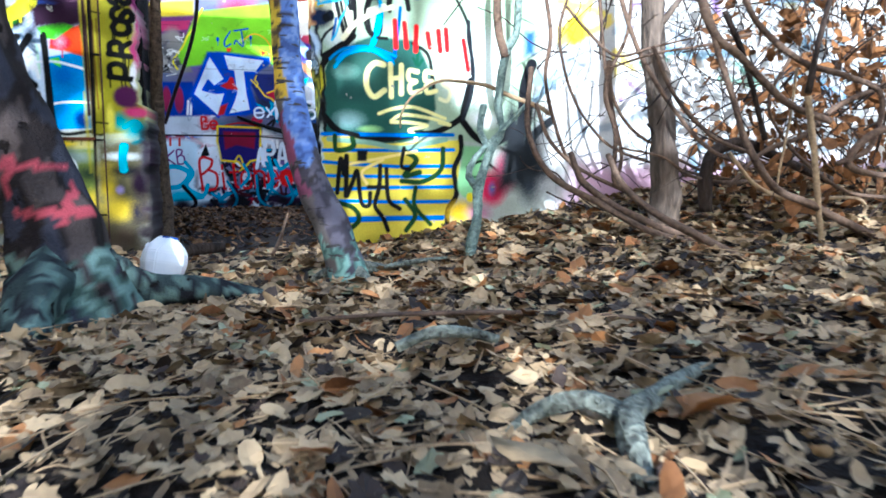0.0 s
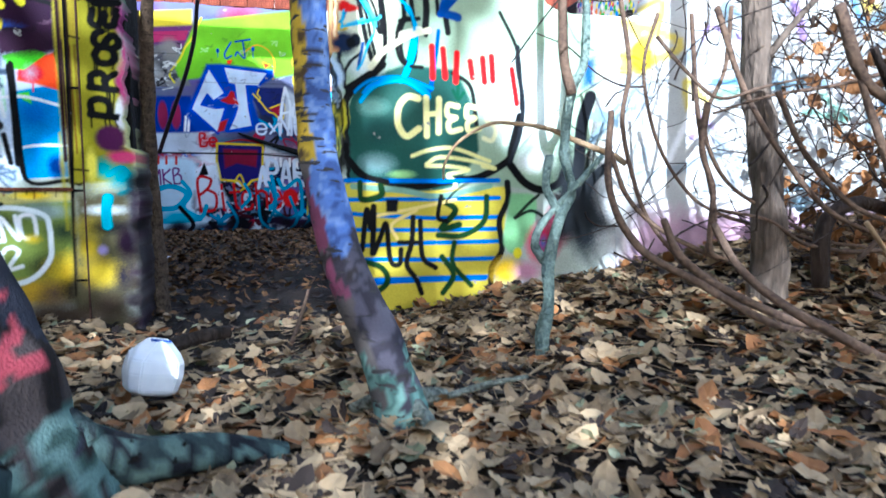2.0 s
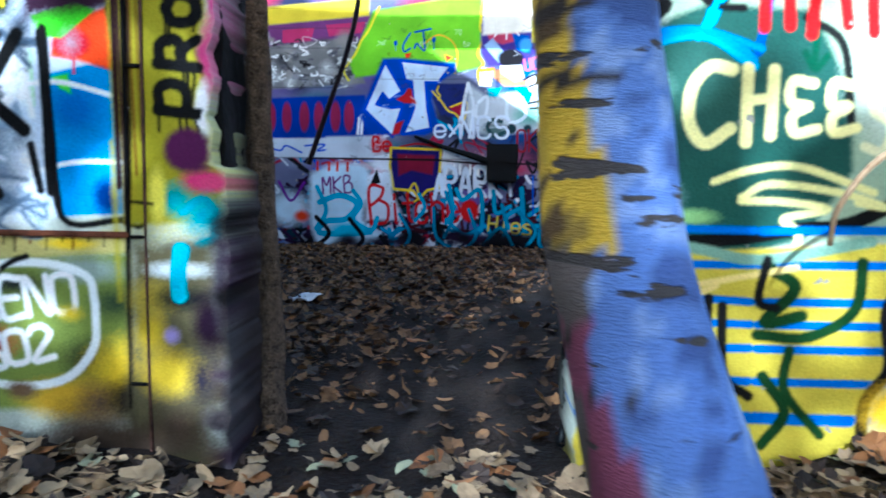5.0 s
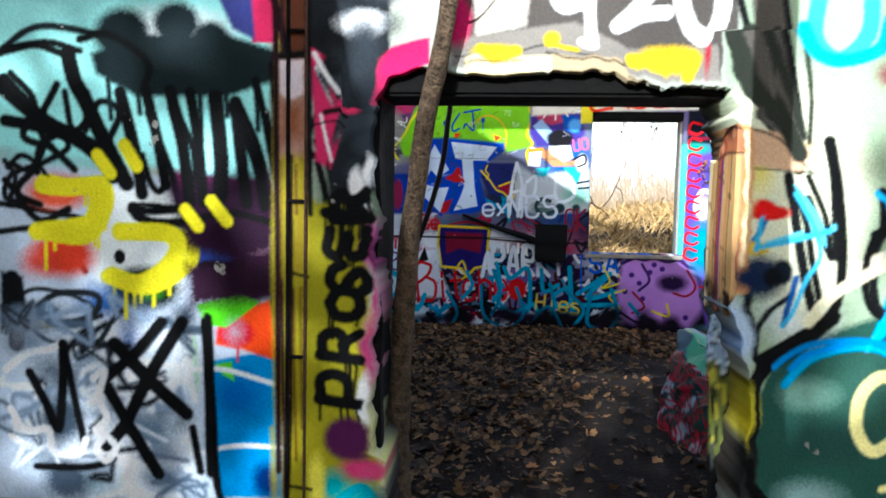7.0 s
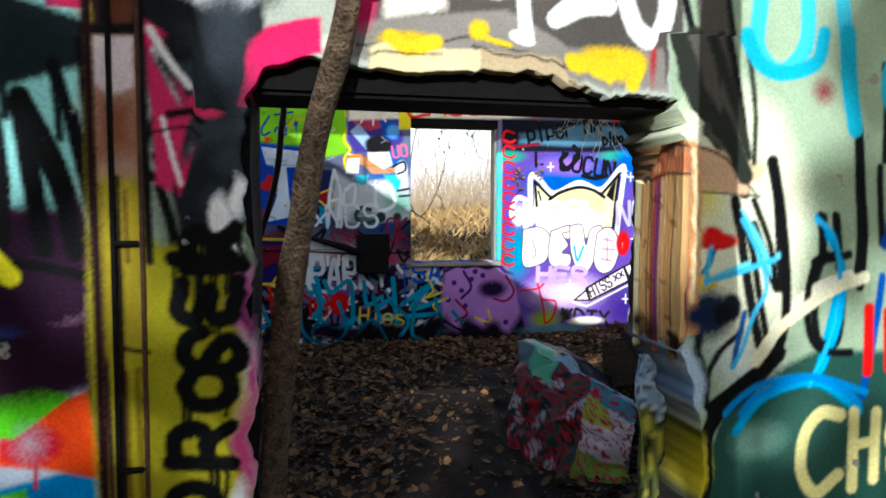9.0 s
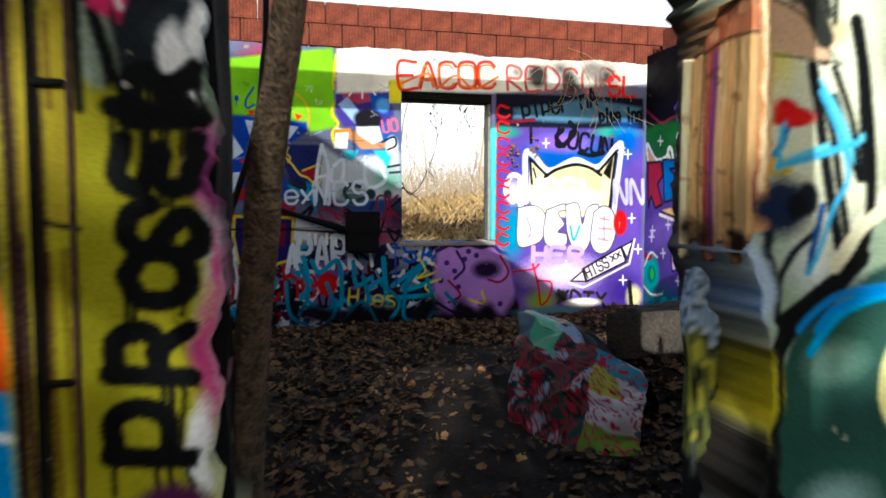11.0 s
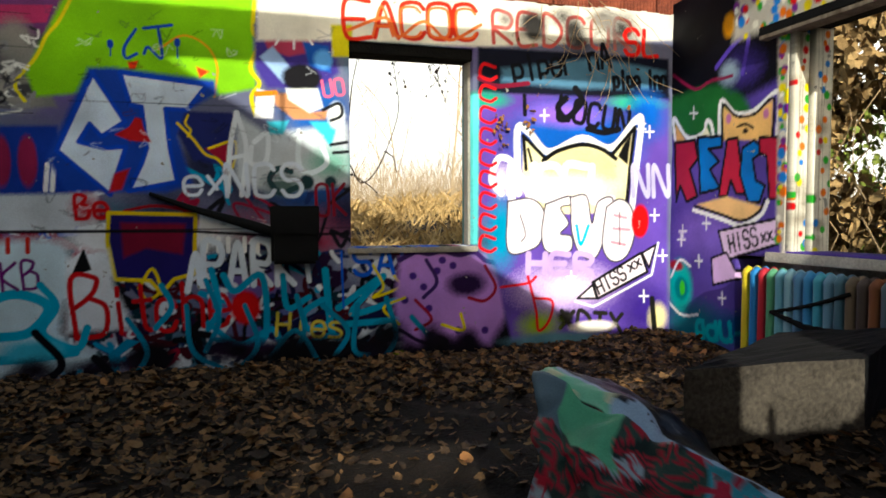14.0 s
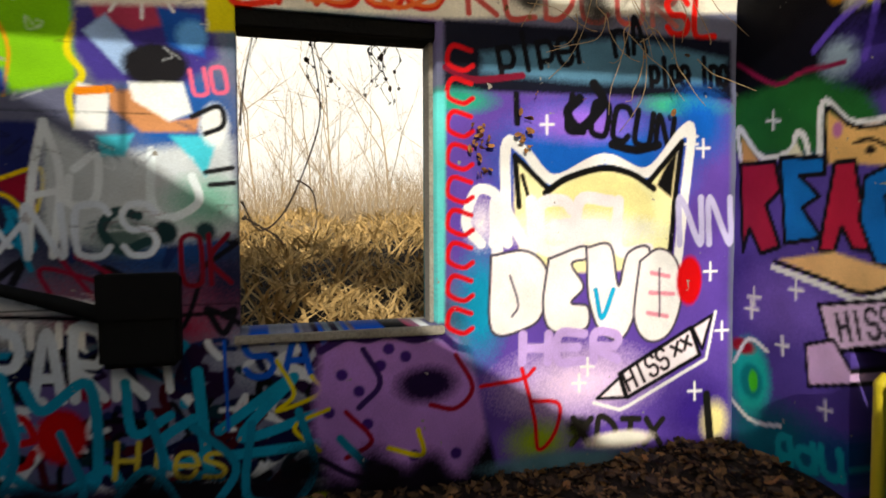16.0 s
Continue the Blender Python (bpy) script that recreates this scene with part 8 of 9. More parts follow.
VINES = (
    (((0.802, 2.350, 0.732), (0.764, 2.270, 0.474), (0.832, 2.190, 0.292), (1.000, 2.110, 0.182), (1.174, 2.030, 0.074), (1.340, 1.950, 0.030)), 0.011, 0.014, M_VINE),
    (((0.917, 2.200, 0.381), (0.945, 2.150, 0.270), (1.042, 2.100, 0.182), (1.184, 2.050, 0.106), (1.348, 2.000, 0.041), (1.484, 1.950, 0.009)), 0.012, 0.016, M_VINE),
    (((1.249, 1.900, 0.981), (1.318, 1.875, 0.784), (1.405, 1.850, 0.704), (1.576, 1.825, 0.547), (1.746, 1.800, 0.478)), 0.017, 0.012, M_VINE),
    (((1.334, 1.800, 0.993), (1.430, 1.800, 0.810), (1.617, 1.800, 0.683), (1.807, 1.800, 0.639), (1.956, 1.800, 0.573), (1.920, 1.800, 0.389), (1.779, 1.800, 0.326)), 0.012, 0.009, M_VINE),
    (((1.144, 2.300, 1.073), (1.225, 2.250, 0.796), (1.354, 2.200, 0.566), (1.481, 2.150, 0.405), (1.655, 2.100, 0.313)), 0.01, 0.008, M_VINE),
    (((1.273, 1.900, 0.944), (1.329, 1.871, 0.725), (1.384, 1.843, 0.545), (1.415, 1.814, 0.405), (1.514, 1.786, 0.245), (1.656, 1.757, 0.175), (1.941, 1.729, 0.040), (2.040, 1.700, -0.001)), 0.009, 0.018, M_VINE),
    (((1.604, 1.750, 0.558), (1.637, 1.750, 0.383), (1.674, 1.750, 0.145), (1.704, 1.750, -0.038)), 0.012, 0.009, M_TWIG),
    (((1.604, 1.750, 0.568), (1.638, 1.750, 0.751), (1.693, 1.750, 0.962)), 0.012, 0.009, M_DARKBARK),
    (((1.480, 2.000, 0.375), (1.608, 2.000, 0.245), (1.788, 2.000, 0.189), (1.996, 2.000, 0.199), (2.104, 2.000, 0.175), (2.085, 2.000, 0.061)), 0.008, 0.006, M_TWIG),
    (((1.557, 2.250, 0.137), (1.550, 2.250, 0.317), (1.600, 2.250, 0.400), (1.734, 2.250, 0.425), (1.960, 2.250, 0.342), (2.165, 2.250, 0.268)), 0.03, 0.02, M_DARKBARK),
    (((0.901, 2.500, 1.141), (0.942, 2.500, 0.907), (0.919, 2.500, 0.714), (0.974, 2.500, 0.496), (1.043, 2.500, 0.348), (1.181, 2.500, 0.196)), 0.009, 0.008, M_VINE),
    (((0.989, 2.400, 1.070), (0.942, 2.400, 0.884), (0.996, 2.400, 0.653), (1.102, 2.400, 0.489), (1.236, 2.400, 0.394), (1.509, 2.400, 0.321), (1.765, 2.400, 0.270)), 0.007, 0.006, M_VINE),
    (((1.116, 2.400, 1.077), (1.148, 2.400, 0.776), (1.192, 2.400, 0.562), (1.236, 2.400, 0.369), (1.199, 2.400, 0.247)), 0.008, 0.009, M_VINE),
    (((1.270, 2.400, 1.109), (1.241, 2.383, 0.893), (1.160, 2.367, 0.700), (1.234, 2.350, 0.510), (1.413, 2.333, 0.391), (1.622, 2.317, 0.294), (1.778, 2.300, 0.269)), 0.008, 0.006, M_VINE),
    (((2.173, 2.000, 0.649), (1.970, 2.025, 0.559), (1.842, 2.050, 0.447), (1.684, 2.075, 0.380), (1.555, 2.100, 0.245)), 0.012, 0.008, M_VINE),
    (((2.104, 1.900, 0.200), (1.927, 1.900, 0.222), (1.772, 1.900, 0.308), (1.644, 1.900, 0.413), (1.565, 1.900, 0.556), (1.651, 1.900, 0.722)), 0.008, 0.006, M_VINE),
    (((1.630, 2.100, 0.847), (1.454, 2.133, 0.803), (1.254, 2.167, 0.770), (1.079, 2.200, 0.715)), 0.007, 0.004, M_VINE),
    (((1.636, 1.850, 0.672), (1.622, 1.850, 0.511), (1.585, 1.850, 0.307), (1.578, 1.850, 0.225)), 0.005, 0.004, M_TWIG),
    (((2.062, 1.800, 0.473), (1.917, 1.800, 0.430), (1.827, 1.800, 0.326), (1.976, 1.800, 0.285), (2.125, 1.800, 0.306)), 0.015, 0.01, M_VINE),
    (((0.932, 2.300, 0.969), (1.022, 2.275, 0.861), (1.132, 2.250, 0.771), (1.278, 2.225, 0.808), (1.446, 2.200, 0.846)), 0.007, 0.004, M_VINE),
    (((1.030, 2.100, 0.368), (1.043, 2.000, 0.252), (1.103, 1.900, 0.161), (1.185, 1.800, 0.094), (1.307, 1.700, 0.016), (1.412, 1.600, -0.069)), 0.011, 0.016, M_VINE),
    (((0.877, 2.500, 0.609), (0.930, 2.467, 0.448), (1.048, 2.433, 0.328), (1.255, 2.400, 0.226)), 0.009, 0.009, M_VINE),
    (((1.796, 2.200, 0.270), (1.637, 2.225, 0.261), (1.477, 2.250, 0.291), (1.360, 2.275, 0.368), (1.181, 2.300, 0.406)), 0.009, 0.005, M_VINE),
    (((1.371, 1.900, 0.871), (1.459, 1.900, 0.704), (1.558, 1.900, 0.417)), 0.012, 0.01, M_DARKBARK),
    (((1.149, 2.000, 0.758), (1.225, 1.967, 0.579), (1.357, 1.933, 0.433), (1.499, 1.900, 0.367)), 0.009, 0.007, M_VINE),
    (((1.124, 2.300, 0.761), (1.109, 2.300, 0.613), (1.157, 2.300, 0.463), (1.154, 2.300, 0.272), (1.231, 2.300, 0.232)), 0.012, 0.009, M_VINE),
)
for pts, r0, r1, mat in VINES:
    tagged(limb("vine", pts, (r0, (r0 + r1) / 2, r1), mat, sides=8, n=8, knots=0.25, seed=len(pts)), "bare woody vine stem in the tangle by the wall" if mat is not M_TWIG else "pale bare stem in the vine tangle", "vine", "vine tangle")
rng = np.random.RandomState(21)
pieces = []
for k in range(700):
    x, y, z = rng.uniform(0.95, 3.2) if k < 200 else rng.uniform(1.6, 3.4), rng.uniform(1.9, 2.9), rng.uniform(0.15, 1.6)
    q = [(x, y, z)]
    d = np.array([rng.uniform(-1, 1), rng.uniform(-0.3, 0.3), rng.uniform(-0.7, 1.0)])
    for _ in range(4):
        d += rng.uniform(-0.5, 0.5, 3) * (1, 0.4, 1)
        q.append(tuple(np.array(q[-1]) + d * 0.11))
    r = rng.uniform(0.0018, 0.005)
    pieces.append(tube(q, (r, r * 0.5), 5, 3))
tagged(new("fine_vines", mesh_of("fine_vines", *join(pieces), M_DARKBARK, True)), "mass of fine bare vine twigs by the white wall", "vines", kind="stuff")

M_LEAFHANG = material("withered_hanging_leaf", "#3a2616", "#96683c", 0.8, 8, 60, 0.2, island=1.0)
p = np.array([(rng.uniform(1.75, 3.2), rng.uniform(1.95, 2.85), abs(rng.normal(0.55, 0.4)) + 0.1) for _ in range(1100)])
litter("hanging_leaves", p, rng.uniform(0.04, 0.1, len(p)), M_LEAFHANG, "withered brown leaves caught in the vine tangle", 23, 0.0, 1.2)
for x, y, s, mat, lab, tilt in ((0.12, 0.37, 0.11, M_LEAF, "broad tan fallen leaf lying flat", 0.1), (0.4, 0.47, 0.1, M_LEAF2, "curled orange-brown fallen leaf", 0.5), (-0.11, 0.46, 0.07, M_LEAF2, "reddish curled fallen leaf", 0.6), (0.36, 0.55, 0.07, M_LEAF3, "pale yellow-green fallen leaf", 0.2), (0.05, 1.6, 0.12, M_LEAF, "broad pale fallen leaf by the birch", 0.15), (0.62, 1.35, 0.11, M_LEAF2, "russet fallen leaf on the mound", 0.2), (-0.5, 4.2, 0.11, M_LEAF2, "yellow-brown leaf on the ruin's floor", 0.1)):
    v, f = leaf_shape(np.random.RandomState(int(s * 900)), s)
    ob = new("fallen_leaf", mesh_of("fallen_leaf", v.tolist(), f, mat, True))
    ob.matrix_basis = pose(x, y, float(ground_height(x, y)) + 0.035, math.degrees(tilt) * 0.6, math.degrees(tilt) * 0.4, 70 * x + 300 * y)
    sol = ob.modifiers.new("thickness", "SOLIDIFY")
    sol.thickness = 0.001
    tagged(ob, lab, "leaf", "fallen leaves")

# sticks, a root and a jug on the ground
for pts, r, mat, lab in ((((-0.13, 1.07, -0.02), (0.06, 1.07, -0.015), (0.3, 1.06, -0.02), (0.52, 1.03, -0.03), (0.66, 1.02, -0.05)), (0.004, 0.006, 0.004), M_VINE, "long dead stick lying on the leaves"),
                         (((-0.62, 2.42, -0.01), (-0.54, 2.5, 0.0), (-0.45, 2.56, 0.0)), (0.02, 0.024, 0.02), M_DARKBARK, "short dark rotting log on the leaves"),
                         (((-0.25, 2.42, -0.02), (-0.22, 2.5, 0.04), (-0.19, 2.55, 0.14)), (0.008, 0.007, 0.004), M_VINE, "broken stick poking out of the leaves"),
                         (((0.04, 0.85, -0.03), (0.1, 0.86, -0.01), (0.17, 0.875, -0.015), (0.23, 0.87, -0.03)), (0.010, 0.012, 0.009), M_ROOT, "pale peeling stick half buried in leaves"),
                         (((0.12, 1.75, 0.0), (0.22, 1.78, 0.012), (0.33, 1.8, 0.02)), (0.007, 0.008, 0.005), M_ROOT, "lichened fallen twig by the birch")):
    tagged(limb("stick", pts, r, mat, sides=9, knots=0.4), lab, "stick")
root = empty("surface_root", (0.27, 0.5, -0.08), "lichened forked root arching out of dark soil", "root")
for pts, r in ((((0.24, 0.33, -0.11), (0.265, 0.42, -0.055), (0.29, 0.48, -0.04), (0.36, 0.55, -0.045), (0.45, 0.63, -0.05), (0.56, 0.72, -0.06), (0.75, 0.82, -0.1)), (0.014, 0.02, 0.022, 0.018, 0.016, 0.012, 0.008)), (((0.29, 0.49, -0.045), (0.25, 0.53, -0.035), (0.19, 0.56, -0.06), (0.15, 0.57, -0.1)), (0.018, 0.016, 0.012))):
    limb("root_arm", from_base((0.27, 0.5, -0.08), pts), [0.8 * q for q in r], M_ROOT, root, sides=12, knots=0.5, seed=2)

M_BLUE = material("blue_print", "#2f4fa0", "#4468b8", 0.5)
JB = (-0.61, 2.13, -0.065)
jug = empty("plastic_jug", JB, "white translucent plastic gallon jug on the leaves", "jug")
bm = bmesh.new()
rings = []
for z, w, c in ((0.0, 0.05, 0.02), (0.012, 0.066, 0.022), (0.06, 0.075, 0.026), (0.10, 0.072, 0.024), (0.125, 0.062, 0.03), (0.15, 0.042, 0.03), (0.163, 0.03, 0.024)):
    ring = []
    for sx, sy, k in ((1, -1, 0), (1, -1, 1), (1, 1, 0), (1, 1, 1), (-1, 1, 0), (-1, 1, 1), (-1, -1, 0), (-1, -1, 1)):
        flip = (sx * sy > 0) == (k == 0)
        ring.append(bm.verts.new((sx * (w - (0 if flip else c)), sy * (w - (c if flip else 0)), z)))
    rings.append(ring)
for a, b in zip(rings, rings[1:]):
    for k in range(8):
        bm.faces.new((a[k], a[(k + 1) % 8], b[(k + 1) % 8], b[k]))
bm.faces.new(rings[-1])
bm.faces.new(rings[0][::-1])
bmesh.ops.recalc_face_normals(bm, faces=bm.faces[:])
bmesh.ops.bevel(bm, geom=bm.edges[:], offset=0.004, segments=2, affect="EDGES")
part("body", bm, M_JUG, jug)
part("label_patch", box(-0.028, -0.034, 0.155, 0.028, -0.0305, 0.162, 0.001), M_BLUE, jug, "small blue printed patch")
part("handle", box(-0.074, -0.012, 0.05, -0.058, 0.012, 0.13, 0.006), M_JUG, jug)
jug.rotation_euler = (radians(-6), radians(13), radians(24))
jug.scale = (0.92, 0.92, 0.9)

# ---- boarded window and steel channel on the front wall ----
bw = tagged(empty("boarded_window", (-1.07, FY, 0.49)), "boarded window recess with a rusty drip-stained sill", "window", kind="structure")
part("sill", box(-1.3, -0.012, -0.022, 0.0, 0.02, -0.008, 0.003, 0.003), M_RUST, bw)
part("edge_strip", box(-0.006, -0.007, -0.05, 0.001, 0.006, 1.72, 0.001, 0.001), M_BLACK, bw)
M_FLANGE = material("paint_crusted_steel", "#1f1012", "#5a3e30", 0.7, 6, 70, 0.4)
ch = tagged(empty("steel_channel", (-1.03, FY, 0.0)), "rusty vertical steel channel bolted to the wall", "channel")
part("flange", box(-0.004, -0.006, -0.1, 0.002, 0.004, 2.2, 0.001), M_FLANGE, ch)
for z in (0.12, 0.47, 0.86, 1.22, 1.6):
    part("bolt", box(-0.045, -0.009, z - 0.004, -0.005, 0.003, z + 0.004, 0.002), M_BLACK, ch)

# charred remains of the door frame
tagged(part("door_frame", box(-0.905, FY + 0.04, -0.1, -0.866, FY + 0.2, 1.46, 0, 0.02, 11, 3), M_BLACK), "charred timber post of the doorway", "door frame", kind="structure")
M_BOARD = painted("sprayed_split_board", 0.8, 0.6, "#4a3526", (1, 1, 0.2), 0.68)
JAMB = Paint(FY + 0.004, 0.95, FY + 0.185, 1.46, 0.004, "#d8b283")
for y, w, h in ((0.172, 0.05, "#e6d3ae"), (0.14, 0.03, "#c9a676"), (0.11, 0.012, "#96604c"), (0.09, 0.026, "#b9806a"), (0.05, 0.04, "#d6ab78"), (0.02, 0.04, "#e0bb8a")):
    JAMB.line(h, w, f"{FY + y} 0.98 {FY + y + 0.004} 1.2 {FY + y} 1.48", 0.01)
for y, w, h in ((0.093, 0.012, "#824a86"), (0.104, 0.006, "#a83a44"), (0.125, 0.004, "#3a2418"), (0.066, 0.005, "#e2c79c"), (0.036, 0.004, "#5a3a26"), (0.155, 0.003, "#8a6a48"), (0.08, 0.003, "#e8d8b8")):
    JAMB.line(h, w, f"{FY + y} 1.0 {FY + y + 0.005} 1.14 {FY + y - 0.003} 1.3 {FY + y + 0.002} 1.38", 0.005)
JAMB.scribble(("#5a3a28", "#8a6a4a", "#e0c8a0"), 14, FY, 1.02, FY + 0.17, 1.44, 0.02, 0.003)
JAMB.poly("#c98a68", f"{FY - 0.01} 1.345 {FY + 0.12} 1.34 {FY + 0.12} 1.48 {FY - 0.01} 1.48", 0.01)
JAMB.clouds(("#d8a482", "#a86248", "#8a5a48"), 16, FY, 1.34, FY + 0.12, 1.46, 0.025)
JAMB.line("#1a1210", 0.005, f"{FY - 0.01} 1.392 {FY + 0.05} 1.4 {FY + 0.12} 1.375")
JAMB.line("#1a1210", 0.004, f"{FY - 0.01} 1.34 {FY + 0.06} 1.345 {FY + 0.12} 1.335")
JAMB.clouds(("#3a2a22", "#2a201c"), 16, FY, 0.95, FY + 0.18, 1.04, 0.03)
jamb_top = lambda y: np.interp(y - FY, (0.0, 0.03, 0.05, 0.08, 0.1, 0.12, 0.125, 0.15, 0.19), (1.41, 1.43, 1.405, 1.42, 1.37, 1.36, 1.335, 1.33, 1.338))
tagged(new("door_jamb", JAMB.skin("door_jamb", lambda u, z, d: np.stack([-0.083 + d + 0 * u, u, z], -1), lambda u, z: (z < jamb_top(u)) & (z > 1.0 + 0.02 * np.sin(u * 90)), M_BOARD, 0.014, 0.002)),
       "split tan and pink boards and raw brick in the doorway", "door jamb", kind="structure")


def post_hue(q, out, rng):
    """Whitish blue at the broken head, yellow-green streaks below it, dark grey lower down."""
    k, s = noise.noise(Vector((q.x * 60, q.y * 60, q.z * 9))), noise.noise(q * 70)
    if q.z > 0.86 + 0.05 * k:
        return "#c3d3e2" if s > 0.05 else "#8fa9c6" if s > -0.3 else "#4a5868"
    if q.z > 0.6 + 0.15 * k:
        return "#a8a438" if k > 0.12 else "#5c6430" if k > -0.15 else "#1d1d1a"
    return "#4a4e4a" if k > 0.2 else "#7d8484" if s > 0.45 else "#16171a"


door_post = painted_limb("door_post", ((0.012, 3.29, -0.15), (0.008, 3.285, 0.2), (-0.004, 3.28, 0.55), (-0.02, 3.262, 0.8), (-0.032, 3.252, 0.96), (-0.034, 3.25, 1.03)), (0.055, 0.05, 0.046, 0.044, 0.046, 0.02), M_BOARD, post_hue, 26, 16, 0.32, 5)
tagged(door_post, "splintered timber post sprayed pale blue and yellow", "door post", kind="structure")

# ---- inside the ruin ----
# clay blocks on the back and side walls
bm = bmesh.new()
prof = []
for k in range(10):
    prof += [(k * 0.0295, 0.0), (k * 0.0295 + 0.006, -0.006), (k * 0.0295 + 0.022, -0.006), (k * 0.0295 + 0.028, 0.0)]
lo = [bm.verts.new((x, y, 0)) for x, y in prof] + [bm.verts.new((0.294, 0.19, 0)), bm.verts.new((0, 0.19, 0))]
hi = [bm.verts.new((v.co.x, v.co.y, 0.195)) for v in lo]
for k in range(len(lo)):
    j = (k + 1) % len(lo)
    bm.faces.new((lo[k], lo[j], hi[j], hi[k]))
bm.faces.new(hi)
bm.faces.new(lo[::-1])
tile = bpy.data.meshes.new("clay_block")
bm.to_mesh(tile)
bm.free()
M_TILE = material("scored_clay", "#43201a", "#8c4a34", 0.85, 7, 90, 0.4)
tile.materials.append(M_TILE)
rng = np.random.RandomState(8)
for row in range(2):
    for k in range(19):
        ob = child("clay_block", tile, wall_back)
        ob.location = (-2.62 + k * 0.302 + (row % 2) * 0.15, BY + 0.012 + rng.uniform(-0.006, 0.006), 2.585 + row * 0.203)
for row in range(2):
    for k in range(15):
        if row == 0:
            ob = child("clay_block", tile, wall_right)
            ob.matrix_basis = pose(RX + 0.014, 8.2 - k * 0.302, 2.668 + row * 0.203, 0, 0, -90)

# window remains
bwf = tagged(empty("window_1", (0.35, BY, 0.76)), "empty window opening with a worn concrete sill", "window", kind="structure")
part("window_sill", box(-0.03, -0.03, -0.045, 0.94, 0.27, -0.004, 0.006, 0.006), M_CONC, bwf)
part("frame_post", box(0.886, 0.06, 0.0, 0.908, 0.16, 1.36, 0.003, 0.004), M_CONC, bwf)
rwf = tagged(empty("window_2", (RX, 6.42, 0.74)), "empty side window with paint-dotted timber frame", "window", kind="structure")
M_DOTWOOD = painted("dotted_white_wood", 0.7, 0.4)


def dotted_post(name, x0, y0, z0, x1, y1, z1, parent, seed):
    """A white post with dabs of paint on the face towards the room."""
    face = Paint(x0, z0, x1, z1, 0.006, "#cfcabd")
    r = np.random.RandomState(seed)
    face.clouds(("#a39c8e", "#e2ddd0", "#8a8478"), 18, x0, z0, x1, z1, 0.06, 0.5)
    for k in range(24):
        a = r.uniform(0.016, 0.028)
        face.spot(("#c0262c", "#3f9c3a", "#d0782a", "#d8c82a", "#3a7fc0")[r.randint(5)], r.uniform(x0, x1), z0 + (k + r.uniform(0, 1)) * (z1 - z0) / 24, a, a * 1.2, 0.3)
    for _ in range(5):
        face.line("#6a6256", 0.004, f"{r.uniform(x0, x1):.3f} {z0} {r.uniform(x0, x1):.3f} {z1}", 0.006, 0.6)
    return child(name, face.skin(name, lambda u, z, d: np.stack([u, y0 + d, z], -1), lambda u, z: u > -9, M_DOTWOOD, y1 - y0, 0.002), parent, "white timber dotted with paint")


dotted_post("frame_post", 0.004, 0.79, 0.0, 0.11, 0.845, 1.42, rwf, 4)
dotted_post("frame_post", 0.14, 0.775, 0.0, 0.28, 0.84, 1.42, rwf, 6)
part("window_sill", box(-0.02, -0.05, -0.07, 0.31, 1.0, -0.004, 0.006, 0.008), material("pale_sill", "#a09a8e", "#d8d2c6", 0.85, 5, 60, 0.4), rwf)
part("head_board", box(-0.06, -0.08, 1.385, 0.06, 1.04, 1.41, 0.003, 0.006), M_WOOD, rwf)

# electrical box on a pole
eb = empty("wall_box", (-0.05, BY, 0.66), "black scorched metal box on a slanting pole", "electrical box")
part("body", box(-0.15, -0.13, 0.0, 0.16, 0.004, 0.385, 0.02), M_BOX, eb)
part("lid", box(-0.155, -0.145, 0.2, 0.165, -0.132, 0.39, 0.006), M_BOX, eb)
limb("pole", ((-0.9, -0.02, 0.47), (-0.6, -0.05, 0.36), (-0.3, -0.07, 0.27), (-0.1, -0.07, 0.2)), (0.012, 0.022, 0.034, 0.036), M_BOX, eb, "tapering black pole")
tagged(limb("hanging_cable", ((-0.84, 4.8, 3.4), (-0.83, 4.8, 1.9), (-0.845, 4.8, 1.6), (-0.87, 4.8, 1.4), (-0.93, 4.8, 1.18), (-1.02, 4.8, 0.93), (-1.1, 4.8, 0.7)), (0.013, 0.013), M_CABLE, sides=8), "thick black and red cable hanging from above", "cable")

# paper scrap on the floor
scrap = new("paper_scrap", mesh_of("paper_scrap", [(0.16 * (a / 6 - 0.5) + 0.01 * math.sin(b * 2.1), 0.1 * (b / 4 - 0.5) + 0.012 * math.sin(a * 1.7), 0.02 + 0.016 * math.sin(a * 1.3 + b)) for b in range(5) for a in range(7)],
                                   [(b * 7 + a, b * 7 + a + 1, b * 7 + a + 8, b * 7 + a + 7) for b in range(4) for a in range(6)], material("dirty_paper", "#b9b6b0", "#e6e4de", 0.8), True))
scrap.matrix_basis = pose(-1.2, 5.1, float(ground_height(-1.2, 5.1)) + 0.01, 4, -6, 30)
scrap.modifiers.new("thickness", "SOLIDIFY").thickness = 0.002
tagged(scrap, "crumpled white paper scrap on the leafy floor", "scrap")

